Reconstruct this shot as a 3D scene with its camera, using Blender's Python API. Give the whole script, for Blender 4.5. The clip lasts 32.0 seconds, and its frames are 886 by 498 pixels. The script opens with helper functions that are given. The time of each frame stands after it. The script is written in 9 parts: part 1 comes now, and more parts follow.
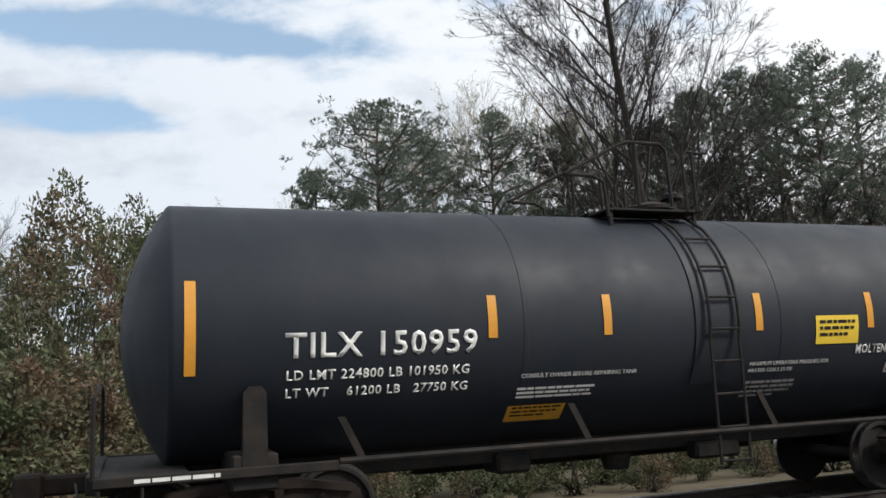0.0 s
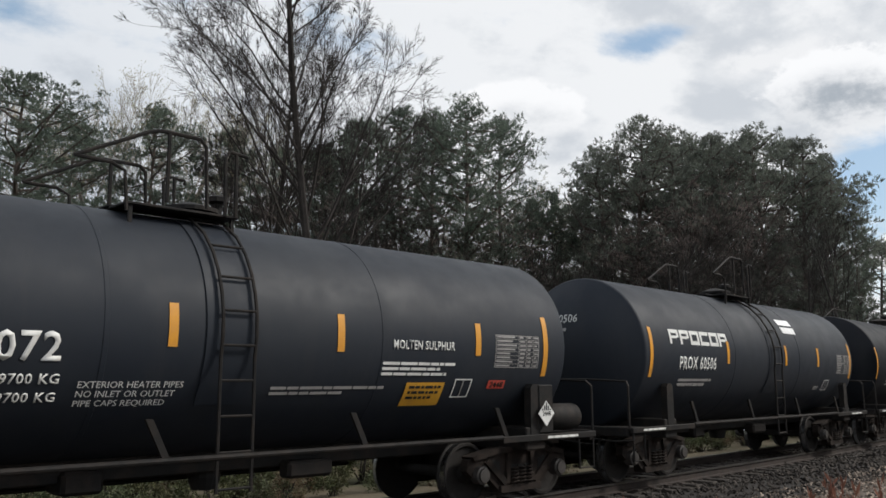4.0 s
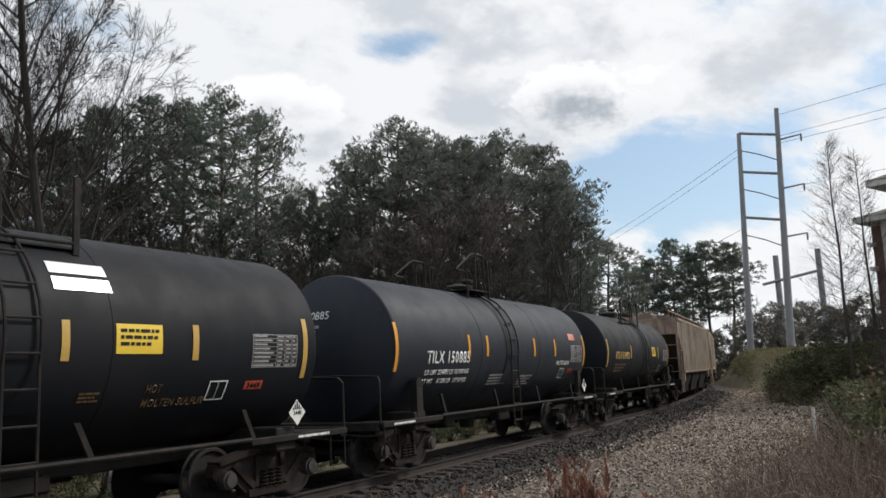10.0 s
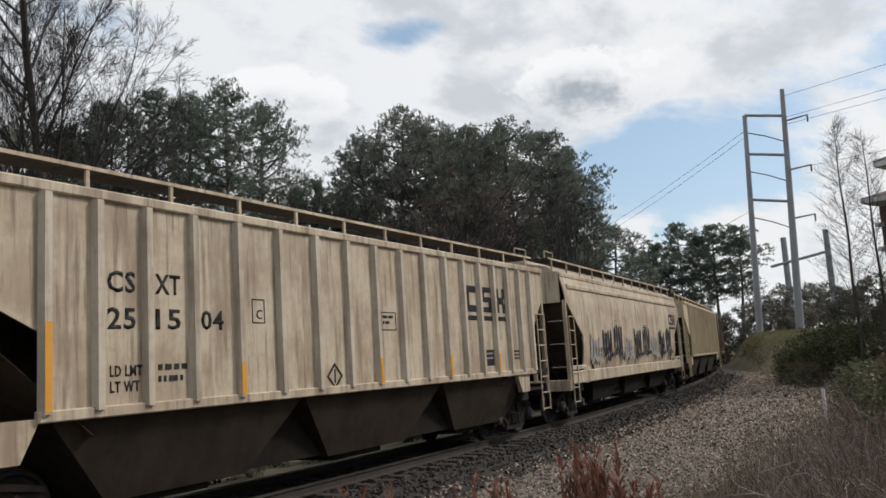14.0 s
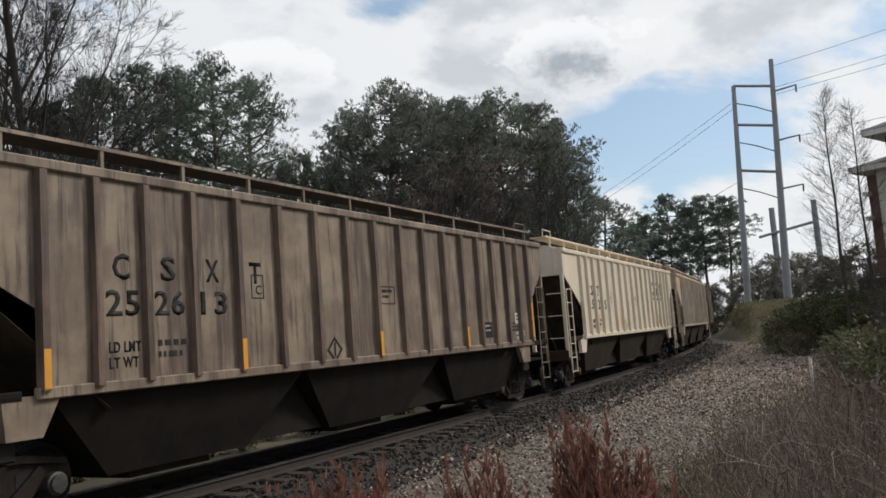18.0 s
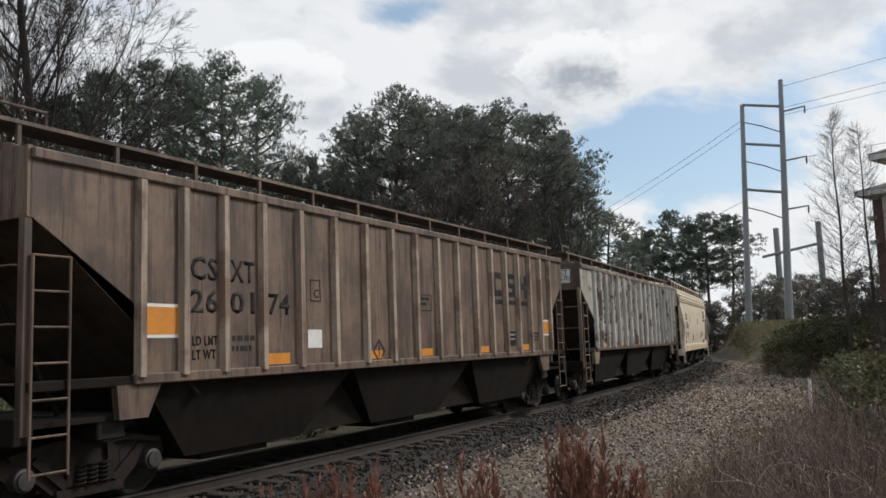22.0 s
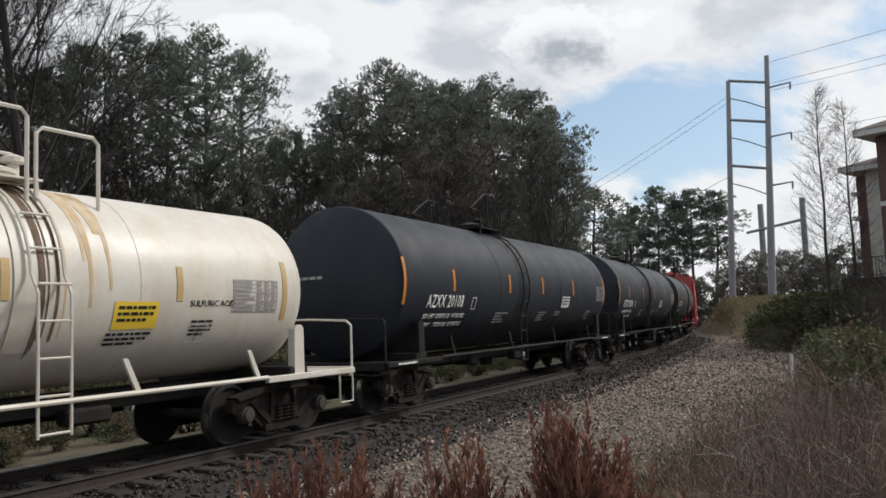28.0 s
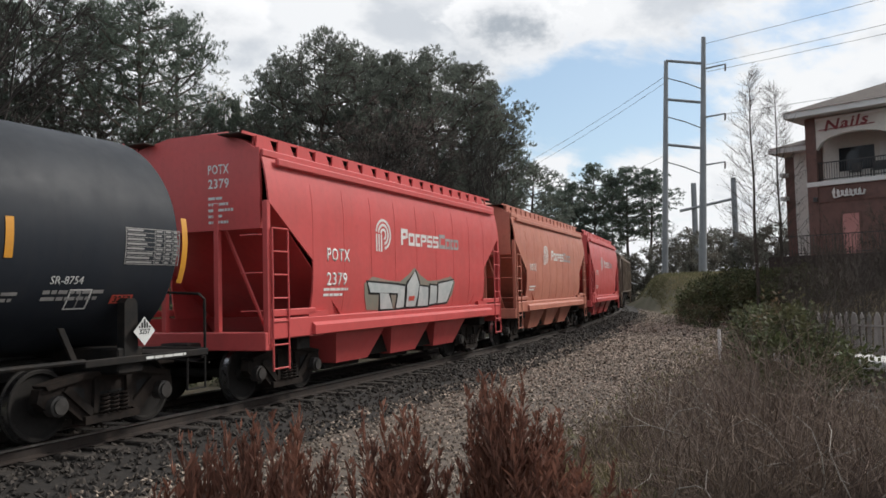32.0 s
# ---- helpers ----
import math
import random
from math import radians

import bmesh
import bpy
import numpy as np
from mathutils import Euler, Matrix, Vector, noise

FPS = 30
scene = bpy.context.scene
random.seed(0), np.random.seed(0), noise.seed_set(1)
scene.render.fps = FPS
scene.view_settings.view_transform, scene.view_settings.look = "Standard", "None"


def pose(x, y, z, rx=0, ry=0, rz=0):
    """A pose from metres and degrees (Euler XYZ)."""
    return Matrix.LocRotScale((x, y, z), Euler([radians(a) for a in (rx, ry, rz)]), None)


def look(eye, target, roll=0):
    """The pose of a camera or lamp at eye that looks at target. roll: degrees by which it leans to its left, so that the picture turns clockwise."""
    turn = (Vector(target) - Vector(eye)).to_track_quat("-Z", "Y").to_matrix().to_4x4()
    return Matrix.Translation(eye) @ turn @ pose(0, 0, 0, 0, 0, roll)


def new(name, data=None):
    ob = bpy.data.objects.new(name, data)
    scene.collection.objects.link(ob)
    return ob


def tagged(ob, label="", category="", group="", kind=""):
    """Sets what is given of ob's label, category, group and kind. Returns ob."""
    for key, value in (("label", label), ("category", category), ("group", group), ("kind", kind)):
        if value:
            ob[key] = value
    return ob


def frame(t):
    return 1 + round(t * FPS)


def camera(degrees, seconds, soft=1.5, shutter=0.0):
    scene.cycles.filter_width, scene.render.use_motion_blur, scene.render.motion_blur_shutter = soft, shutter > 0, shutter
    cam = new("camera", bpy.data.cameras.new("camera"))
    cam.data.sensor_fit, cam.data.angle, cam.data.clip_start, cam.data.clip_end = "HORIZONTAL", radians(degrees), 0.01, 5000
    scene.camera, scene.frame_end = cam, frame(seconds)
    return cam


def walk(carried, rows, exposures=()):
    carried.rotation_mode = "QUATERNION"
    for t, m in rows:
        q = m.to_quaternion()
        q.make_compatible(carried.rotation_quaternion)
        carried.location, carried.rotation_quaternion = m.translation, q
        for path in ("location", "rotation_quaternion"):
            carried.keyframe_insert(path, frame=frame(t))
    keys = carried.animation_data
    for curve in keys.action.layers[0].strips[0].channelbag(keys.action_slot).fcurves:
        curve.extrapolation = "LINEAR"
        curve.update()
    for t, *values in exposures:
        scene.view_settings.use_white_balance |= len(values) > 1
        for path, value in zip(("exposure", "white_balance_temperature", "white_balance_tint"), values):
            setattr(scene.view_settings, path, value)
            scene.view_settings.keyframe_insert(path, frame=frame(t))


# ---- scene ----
# Camera: a hand-held phone beside the line, turning on the spot.
EYE = 1.744
cam = camera(56.0, 32.0, soft=1.6)
PATH = [
    (0.0, 1.23, 8.88, 2.59),
    (0.5, 2.71, 8.83, 2.41),
    (1.0, 3.04, 8.59, 2.19),
    (1.5, 3.96, 8.82, 2.19),
    (2.0, 4.37, 8.88, 2.61),
    (2.5, 2.82, 8.59, 0.99),
    (3.0, -7.43, 8.95, -0.84),
    (3.5, -18.65, 9.75, -0.17),
    (4.0, -22.57, 9.30, 0.28),
    (4.5, -24.79, 7.81, 0.22),
    (6.5, -29.70, 2.85, 1.73),
    (7.0, -32.88, 4.28, 1.77),
    (7.5, -34.88, 6.02, -0.37),
    (8.0, -35.19, 7.07, 1.37),
    (8.5, -35.94, 7.19, 2.34),
    (9.0, -36.69, 7.63, 2.26),
    (9.5, -37.61, 8.17, 2.58),
    (10.0, -38.95, 8.73, 2.59),
    (10.5, -39.52, 9.07, 2.92),
    (11.0, -39.40, 8.88, 2.73),
    (11.5, -39.21, 8.20, 2.28),
    (12.0, -40.11, 7.30, 2.47),
    (12.5, -40.79, 6.90, 2.83),
    (13.0, -39.68, 7.41, 2.35),
    (13.5, -38.44, 8.03, 3.00),
    (14.0, -38.33, 7.97, 3.63),
    (14.5, -39.36, 7.76, 3.23),
    (16.5, -39.06, 7.26, 3.56),
    (17.0, -39.10, 6.35, 3.69),
    (17.5, -38.78, 6.15, 3.97),
    (18.0, -38.96, 6.10, 4.24),
    (18.5, -39.36, 6.13, 3.62),
    (19.0, -39.29, 6.23, 3.03),
    (19.5, -39.65, 6.59, 3.16),
    (20.0, -40.31, 6.98, 3.13),
    (20.5, -40.76, 7.15, 2.92),
    (21.0, -40.93, 6.79, 2.53),
    (21.5, -39.88, 6.48, 2.29),
    (22.0, -39.01, 6.61, 2.02),
    (22.5, -39.39, 7.01, 2.08),
    (23.0, -40.37, 7.53, 2.42),
    (23.5, -40.57, 7.12, 2.71),
    (24.0, -39.20, 5.53, 3.63),
    (24.5, -39.62, 5.09, 3.67),
    (26.5, -39.92, 4.92, 2.72),
    (27.0, -38.81, 4.84, 3.28),
    (27.5, -39.64, 4.51, 2.88),
    (28.0, -39.97, 4.90, 2.07),
    (28.5, -40.20, 5.81, 1.07),
    (29.0, -40.78, 5.82, 1.08),
    (29.5, -41.51, 5.25, 0.71),
    (30.0, -42.76, 4.39, 0.26),
    (30.5, -43.66, 3.65, 0.37),
    (31.0, -44.68, 3.36, 0.37),
    (31.5, -45.18, 3.11, 0.68),
    (32.0, -44.22, 2.92, 1.43),
]
walk(cam, [(t, pose(0, 0, EYE, 90 + pitch, roll, yaw)) for t, yaw, pitch, roll in PATH],
     exposures=[(0.0, 0.28), (2.0, 0.22), (3.0, 0.2), (3.6, 0.0), (4.5, 0.0), (6.5, 0.72), (7.1, 0.68), (7.5, 0.4), (8.0, 0.05), (9.0, -0.18), (10.0, 0.05), (11.0, -0.1), (13.0, -0.05), (24.0, -0.05), (29.0, 0.0), (32.0, 0.05)])

# ---- light ----
SUN_AZ, SUN_EL = 110.0, 40.0
world = bpy.data.worlds.new("sky")
scene.world = world
world.use_nodes = True


def build_sky():
    nt = world.node_tree
    nt.nodes.clear()
    N = nt.nodes.new
    link = nt.links.new

    def math_node(op, a, b=None, clamp=False):
        n = N("ShaderNodeMath")
        n.operation, n.use_clamp = op, clamp
        for i, v in enumerate((a, b)):
            if v is None:
                continue
            if isinstance(v, (int, float)):
                n.inputs[i].default_value = v
            else:
                link(v, n.inputs[i])
        return n.outputs[0]

    def ramp(v, lo, hi, smooth=True):
        n = N("ShaderNodeMapRange")
        n.interpolation_type = "SMOOTHSTEP" if smooth else "LINEAR"
        n.inputs[1].default_value, n.inputs[2].default_value = lo, hi
        link(v, n.inputs[0])
        return n.outputs[0]

    def mix(fac, a, b):
        n = N("ShaderNodeMix")
        n.data_type = "RGBA"
        if isinstance(fac, float):
            n.inputs[0].default_value = fac
        else:
            link(fac, n.inputs[0])
        for i, v in ((6, a), (7, b)):
            if isinstance(v, tuple):
                n.inputs[i].default_value = v
            else:
                link(v, n.inputs[i])
        return n.outputs[2]

    sky = N("ShaderNodeTexSky")
    sky.sky_type, sky.sun_disc = "NISHITA", False
    sky.sun_elevation, sky.sun_rotation = radians(SUN_EL), radians(SUN_AZ)
    sky.air_density, sky.dust_density, sky.ozone_density = 1.0, 1.2, 1.5
    tc = N("ShaderNodeTexCoord")
    xyz = N("ShaderNodeSeparateXYZ")
    link(tc.outputs["Generated"], xyz.inputs[0])
    up = math_node("ADD", math_node("MAXIMUM", xyz.outputs[2], 0.0), 0.22)
    flat = N("ShaderNodeCombineXYZ")
    link(math_node("DIVIDE", xyz.outputs[0], up), flat.inputs[0])
    link(math_node("DIVIDE", xyz.outputs[1], up), flat.inputs[1])

    def cloud_noise(scale, detail, offset, stretch=(1, 1, 1), rough=0.55):
        m = N("ShaderNodeMapping")
        m.inputs["Location"].default_value = offset
        m.inputs["Scale"].default_value = stretch
        link(flat.outputs[0], m.inputs[0])
        n = N("ShaderNodeTexNoise")
        n.inputs["Scale"].default_value, n.inputs["Detail"].default_value = scale, detail
        n.inputs["Roughness"].default_value = rough
        n.inputs["Distortion"].default_value = 0.25
        link(m.outputs[0], n.inputs["Vector"])
        return n.outputs["Fac"]

    cover = cloud_noise(0.85, 9, (3.1, 1.7, 0), (1.0, 1.9, 1.0))
    shade = cloud_noise(1.6, 7, (7.3, 4.2, 2.0), (1.0, 1.5, 1.0))
    # Clear sky low in the east, between the power poles and the wood; thick bright cloud elsewhere.
    def lump(az, el, wide, high):
        a, e = radians(az), radians(el)
        c = Vector((math.sin(a) * math.cos(e), math.cos(a) * math.cos(e), math.sin(e)))
        right = Vector((math.cos(a), -math.sin(a), 0))
        rise = right.cross(c)
        rise.normalize()
        out = None
        for axis, size in ((right, wide), (rise, high)):
            d = N("ShaderNodeVectorMath")
            d.operation = "DOT_PRODUCT"
            link(tc.outputs["Generated"], d.inputs[0])
            d.inputs[1].default_value = axis
            s = math_node("SUBTRACT", d.outputs["Value"], axis.dot(c))
            s = math_node("DIVIDE", s, math.sin(radians(size)))
            s = math_node("MULTIPLY", s, s)
            out = s if out is None else math_node("ADD", out, s)
        f = N("ShaderNodeVectorMath")
        f.operation = "DOT_PRODUCT"
        link(tc.outputs["Generated"], f.inputs[0])
        f.inputs[1].default_value = c
        near = math_node("GREATER_THAN", f.outputs["Value"], 0.3)
        return math_node("MULTIPLY", math_node("POWER", 2.718, math_node("MULTIPLY", out, -1.0)), near)

    def billow(scale, detail, offset, rough=0.55):
        m = N("ShaderNodeMapping")
        m.inputs["Location"].default_value = offset
        m.inputs["Scale"].default_value = (1.0, 1.0, 1.5)
        link(tc.outputs["Generated"], m.inputs[0])
        n = N("ShaderNodeTexNoise")
        n.inputs["Scale"].default_value, n.inputs["Detail"].default_value, n.inputs["Roughness"].default_value = scale, detail, rough
        link(m.outputs[0], n.inputs["Vector"])
        return math_node("SUBTRACT", n.outputs["Fac"], 0.5)

    def total(*values):
        out = values[0]
        for v in values[1:]:
            out = math_node("ADD", out, v)
        return out

    def times_(v, k):
        return math_node("MULTIPLY", v, k)

    curl = billow(17.0, 9, (0.3, 0.8, 0.1), 0.6)
    broad = billow(6.0, 8, (2.3, 0.4, 1.1), 0.58)
    clear = total(lump(56, 11.5, 9, 4.6), times_(lump(-19, 23.0, 10, 1.0), 0.9), times_(lump(-27, 17.6, 6, 1.3), 1.0), times_(lump(38.5, 22.8, 5.0, 1.3), 0.75), times_(lump(29, 12.5, 3.5, 1.4), 0.5))
    fine = cloud_noise(4.2, 8, (1.0, 9.0, 5.0), (1.0, 1.6, 1.0), 0.6)
    amount = math_node("SUBTRACT", total(cover, times_(math_node("SUBTRACT", fine, 0.5), 0.25), times_(broad, 0.35), times_(curl, 0.15)), times_(clear, 0.36))
    mask = ramp(amount, 0.25, 0.42)
    dark = ramp(total(shade, times_(broad, 0.8), times_(curl, 0.35)), 0.46, 0.72)
    toward = N("ShaderNodeVectorMath")
    toward.operation = "DOT_PRODUCT"
    link(tc.outputs["Generated"], toward.inputs[0])
    ga, ge = radians(80), radians(36)
    toward.inputs[1].default_value = (math.sin(ga) * math.cos(ge), math.cos(ga) * math.cos(ge), math.sin(ge))
    glow = ramp(toward.outputs["Value"], -0.2, 0.95)
    white = mix(glow, (0.68, 0.735, 0.81, 1), (0.95, 0.965, 0.985, 1))
    cloud = mix(times_(dark, 0.6), white, (0.47, 0.525, 0.60, 1))
    scaled = N("ShaderNodeVectorMath")
    scaled.operation = "SCALE"
    link(sky.outputs[0], scaled.inputs[0])
    scaled.inputs["Scale"].default_value = 0.15
    out = mix(mask, mix(0.38, scaled.outputs[0], (0.50, 0.675, 0.80, 1)), cloud)
    # White heaps low over the far wood, and two heavy grey clouds with bright rims above it.
    heap = total(lump(52.2, 7.6, 2.0, 1.5), lump(58.5, 6.8, 3.6, 1.7), lump(66.5, 10.6, 2.2, 1.0), times_(lump(70, 6, 6, 1.4), 0.9), times_(lump(47, 20.5, 6, 1.6), 0.8))
    puffy = math_node("ADD", 1.0, total(times_(curl, 3.2), times_(broad, 1.2)))
    heap = ramp(times_(heap, puffy), 0.30, 0.75)
    out = mix(times_(heap, 0.9), out, (0.95, 0.96, 0.98, 1))
    for az, el, wide, high, deep in ((50.2, 18.3, 5.8, 2.7, 0.9), (28.0, 18.7, 4.6, 1.9, 0.45)):
        body = ramp(times_(lump(az, el, wide, high), puffy), 0.34, 0.52)
        out = mix(times_(body, 0.95), out, (1.02, 1.03, 1.05, 1))
        belly = ramp(times_(lump(az - 0.5, el - 0.85, wide * 1.0, high * 0.72), puffy), 0.22, 1.30)
        out = mix(times_(belly, deep), out, (0.37, 0.42, 0.48, 1))
    bg = N("ShaderNodeBackground")
    link(out, bg.inputs[0])
    bg.inputs[1].default_value = 0.95
    w = N("ShaderNodeOutputWorld")
    link(bg.outputs[0], w.inputs[0])


build_sky()
sun = new("sun", bpy.data.lights.new("sun", "SUN"))
sun.data.energy, sun.data.angle, sun.data.color = 2.7, radians(11.0), (1.0, 0.95, 0.88)
sun.matrix_world = look((0, 0, 0), (-math.sin(radians(SUN_AZ)) * math.cos(radians(SUN_EL)),
                                    -math.cos(radians(SUN_AZ)) * math.cos(radians(SUN_EL)), -math.sin(radians(SUN_EL))))


# ---- materials ----
MATS = {}


def material(name, base, rough=0.6, metal=0.0, second=None, scale=3.0, amount=0.5, streak=0.0, streak_colour=(0.12, 0.06, 0.035),
             bump=0.0, bump_scale=40.0, random_value=0.0, contrast=(0.4, 0.65), streak_scale=2.2, island=False, gloss=0.5, leaf=0.0, vary=0.06, fine=0.0):
    """A surface with a base colour, a second colour in patches, streaks that run down, fine relief and a change from piece to piece."""
    m = MATS.get(name)
    if m:
        return m
    m = MATS[name] = bpy.data.materials.new(name)
    m.use_nodes = True
    nt = m.node_tree
    N, link = nt.nodes.new, nt.links.new
    b = nt.nodes["Principled BSDF"]
    b.inputs["Roughness"].default_value, b.inputs["Metallic"].default_value = rough, metal
    b.inputs["Specular IOR Level"].default_value = gloss
    tc, info = N("ShaderNodeTexCoord"), N("ShaderNodeObjectInfo")
    shift = N("ShaderNodeVectorMath")
    shift.operation = "MULTIPLY_ADD"
    link(info.outputs["Random"], shift.inputs[0])
    shift.inputs[1].default_value = (31.0, 17.0, 23.0)
    link(tc.outputs["Object"], shift.inputs[2])
    vec = shift.outputs[0]

    def noise_of(sc, detail, stretch=None, r=0.6):
        v = vec
        if stretch:
            mp = N("ShaderNodeMapping")
            mp.inputs["Scale"].default_value = stretch
            link(vec, mp.inputs[0])
            v = mp.outputs[0]
        n = N("ShaderNodeTexNoise")
        n.inputs["Scale"].default_value, n.inputs["Detail"].default_value, n.inputs["Roughness"].default_value = sc, detail, r
        link(v, n.inputs["Vector"])
        return n.outputs["Fac"]

    def remap(v, lo, hi, to=1.0):
        n = N("ShaderNodeMapRange")
        n.interpolation_type = "SMOOTHSTEP"
        n.inputs[1].default_value, n.inputs[2].default_value, n.inputs[4].default_value = lo, hi, to
        link(v, n.inputs[0])
        return n.outputs[0]

    def mix(fac, a, c):
        n = N("ShaderNodeMix")
        n.data_type = "RGBA"
        link(fac, n.inputs[0])
        for i, v in ((6, a), (7, c)):
            if isinstance(v, tuple):
                n.inputs[i].default_value = (*v, 1)
            else:
                link(v, n.inputs[i])
        return n.outputs[2]

    second = second or tuple(0.6 * v for v in base)
    col = mix(remap(noise_of(scale, 8), contrast[0], contrast[1], amount), base, second)
    col = mix(remap(noise_of(scale * 9, 4), 0.45, 0.75, 0.35 * amount), col, tuple(0.7 * v for v in second))
    if streak:
        s = noise_of(streak_scale, 6, (1.0, 1.0, 0.12), 0.7)
        col = mix(remap(s, 0.46, 0.66, streak), col, streak_colour)
    if fine:
        s = noise_of(streak_scale * 4.5, 5, (1.0, 1.0, 0.06), 0.65)
        col = mix(remap(s, 0.50, 0.68, fine), col, tuple(0.75 * v for v in streak_colour))
        s = noise_of(streak_scale * 2.6, 4, (1.0, 1.0, 0.10), 0.6)
        col = mix(remap(s, 0.56, 0.72, 0.55 * fine), col, tuple(min(0.75, 1.25 * v) for v in base))
    if random_value:
        hsv = N("ShaderNodeHueSaturation")
        if island:
            geo = N("ShaderNodeNewGeometry")
            src = geo.outputs["Random Per Island"]
        else:
            src = info.outputs["Random"]
        r = N("ShaderNodeMapRange")
        r.inputs[3].default_value, r.inputs[4].default_value = 1 - random_value, 1 + random_value
        link(src, r.inputs[0])
        link(r.outputs[0], hsv.inputs["Value"])
        link(col, hsv.inputs["Color"])
        col = hsv.outputs[0]
    link(col, b.inputs["Base Color"])
    rr = remap(noise_of(scale * 3, 5), 0.3, 0.7, 1.0)
    r2 = N("ShaderNodeMapRange")
    r2.inputs[3].default_value, r2.inputs[4].default_value = max(0.04, rough - vary), min(1.0, rough + vary)
    link(rr, r2.inputs[0])
    link(r2.outputs[0], b.inputs["Roughness"])
    if bump:
        bp = N("ShaderNodeBump")
        bp.inputs["Strength"].default_value, bp.inputs["Distance"].default_value = bump, 0.02
        link(noise_of(bump_scale, 5), bp.inputs["Height"])
        link(bp.outputs[0], b.inputs["Normal"])
    if leaf:
        # Light that comes through thin leaves and needles.
        tr, mx = N("ShaderNodeBsdfTranslucent"), N("ShaderNodeMixShader")
        link(col, tr.inputs["Color"])
        mx.inputs[0].default_value = leaf
        link(b.outputs[0], mx.inputs[1])
        link(tr.outputs[0], mx.inputs[2])
        link(mx.outputs[0], nt.nodes["Material Output"].inputs["Surface"])
    return m


M_BLACK = material("black_tank_paint", (0.0140, 0.0185, 0.0270), 0.60, gloss=0.28, second=(0.021, 0.025, 0.032), scale=0.5, amount=0.7, streak=0.22, streak_colour=(0.031, 0.032, 0.036), bump=0.015, bump_scale=18)
M_BLACK_GLOSS = material("glossy_black_tank_paint", (0.017, 0.021, 0.028), 0.27, gloss=0.65, vary=0.04, second=(0.022, 0.026, 0.033), scale=0.5, amount=0.6, streak=0.08, streak_colour=(0.03, 0.03, 0.03), bump=0.015, bump_scale=9)
M_BLACK_DUSTY = material("dusty_black_tank_paint", (0.0075, 0.0095, 0.0135), 0.62, gloss=0.18, second=(0.013, 0.0135, 0.016), scale=0.5, amount=0.8, streak=0.35, streak_colour=(0.016, 0.0155, 0.017), bump=0.02)
M_BLACK_WORN = material("peeling_black_tank_paint", (0.017, 0.021, 0.028), 0.58, gloss=0.25, second=(0.024, 0.024, 0.025), scale=0.6, amount=0.9, streak=0.35, streak_colour=(0.055, 0.052, 0.048), bump=0.03)
M_GREY = material("weathered_grey_tank_paint", (0.108, 0.124, 0.138), 0.55, gloss=0.3, second=(0.070, 0.078, 0.086), scale=0.7, amount=0.8, streak=0.35, streak_colour=(0.25, 0.20, 0.15), bump=0.04)
M_WHITE = material("white_tank_paint", (0.62, 0.585, 0.525), 0.45, second=(0.50, 0.455, 0.39), scale=0.8, amount=0.5, streak=0.25, streak_colour=(0.50, 0.36, 0.20), bump=0.03)
# Dirty running-gear colours, lowered further for the dim light under the cars.
M_IRON = material("dirty_dimmed_black_iron", (0.013, 0.0125, 0.0125), 0.7, second=(0.026, 0.021, 0.018), scale=4, amount=0.9, bump=0.15, gloss=0.2)
M_RUST = material("rusty_dimmed_truck_casting", (0.026, 0.019, 0.0155), 0.85, second=(0.013, 0.0105, 0.0095), scale=6, amount=0.9, bump=0.3, gloss=0.2)
M_WHEEL = material("dimmed_wheel_steel", (0.018, 0.016, 0.015), 0.75, metal=0.0, second=(0.025, 0.022, 0.02), scale=5, amount=0.8, bump=0.1, gloss=0.25)
M_TREAD = material("bright_wheel_tread", (0.45, 0.45, 0.46), 0.3, metal=1.0, second=(0.3, 0.3, 0.3), scale=5, amount=0.6)
M_YELLOW = material("yellow_reflective_strip", (0.66, 0.30, 0.03), 0.45, second=(0.56, 0.25, 0.045), scale=6, amount=0.5)
M_ORANGE = material("orange_reflective_strip", (0.52, 0.19, 0.022), 0.5, second=(0.42, 0.15, 0.03), scale=6, amount=0.6)
M_LABEL = material("yellow_label", (0.80, 0.56, 0.05), 0.45, second=(0.72, 0.48, 0.05), scale=5, amount=0.4)
M_ORANGE_LABEL = material("faded_orange_label", (0.70, 0.36, 0.03), 0.5, second=(0.55, 0.28, 0.05), scale=5, amount=0.5)
M_ORANGE_PATCH = material("orange_reflective_patch", (0.62, 0.235, 0.022), 0.5, second=(0.48, 0.18, 0.03), scale=5, amount=0.6)
M_TAN_STRIP = material("faded_tan_strip", (0.50, 0.34, 0.14), 0.55, second=(0.42, 0.28, 0.12), scale=5, amount=0.5)
M_LETTER = material("white_lettering", (0.72, 0.72, 0.70), 0.55, second=(0.55, 0.55, 0.53), scale=5, amount=0.6)
M_LETTER_GREY = material("faded_lettering", (0.34, 0.33, 0.32), 0.6, second=(0.22, 0.21, 0.21), scale=5, amount=0.6)
M_LETTER_GOLD = material("gold_lettering", (0.62, 0.40, 0.12), 0.55, second=(0.5, 0.32, 0.1), scale=5, amount=0.6)
M_LETTER_DIM = material("dull_brown_gold_lettering", (0.150, 0.088, 0.036), 0.6, second=(0.09, 0.055, 0.03), scale=5, amount=0.7)
M_DULL_YELLOW = material("dull_yellow_strip", (0.52, 0.325, 0.075), 0.5, second=(0.42, 0.26, 0.06), scale=6, amount=0.5)
M_LETTER_BLUE = material("dark_blue_lettering", (0.013, 0.015, 0.024), 0.6, gloss=0.1, second=(0.06, 0.07, 0.10), scale=4, amount=0.6)
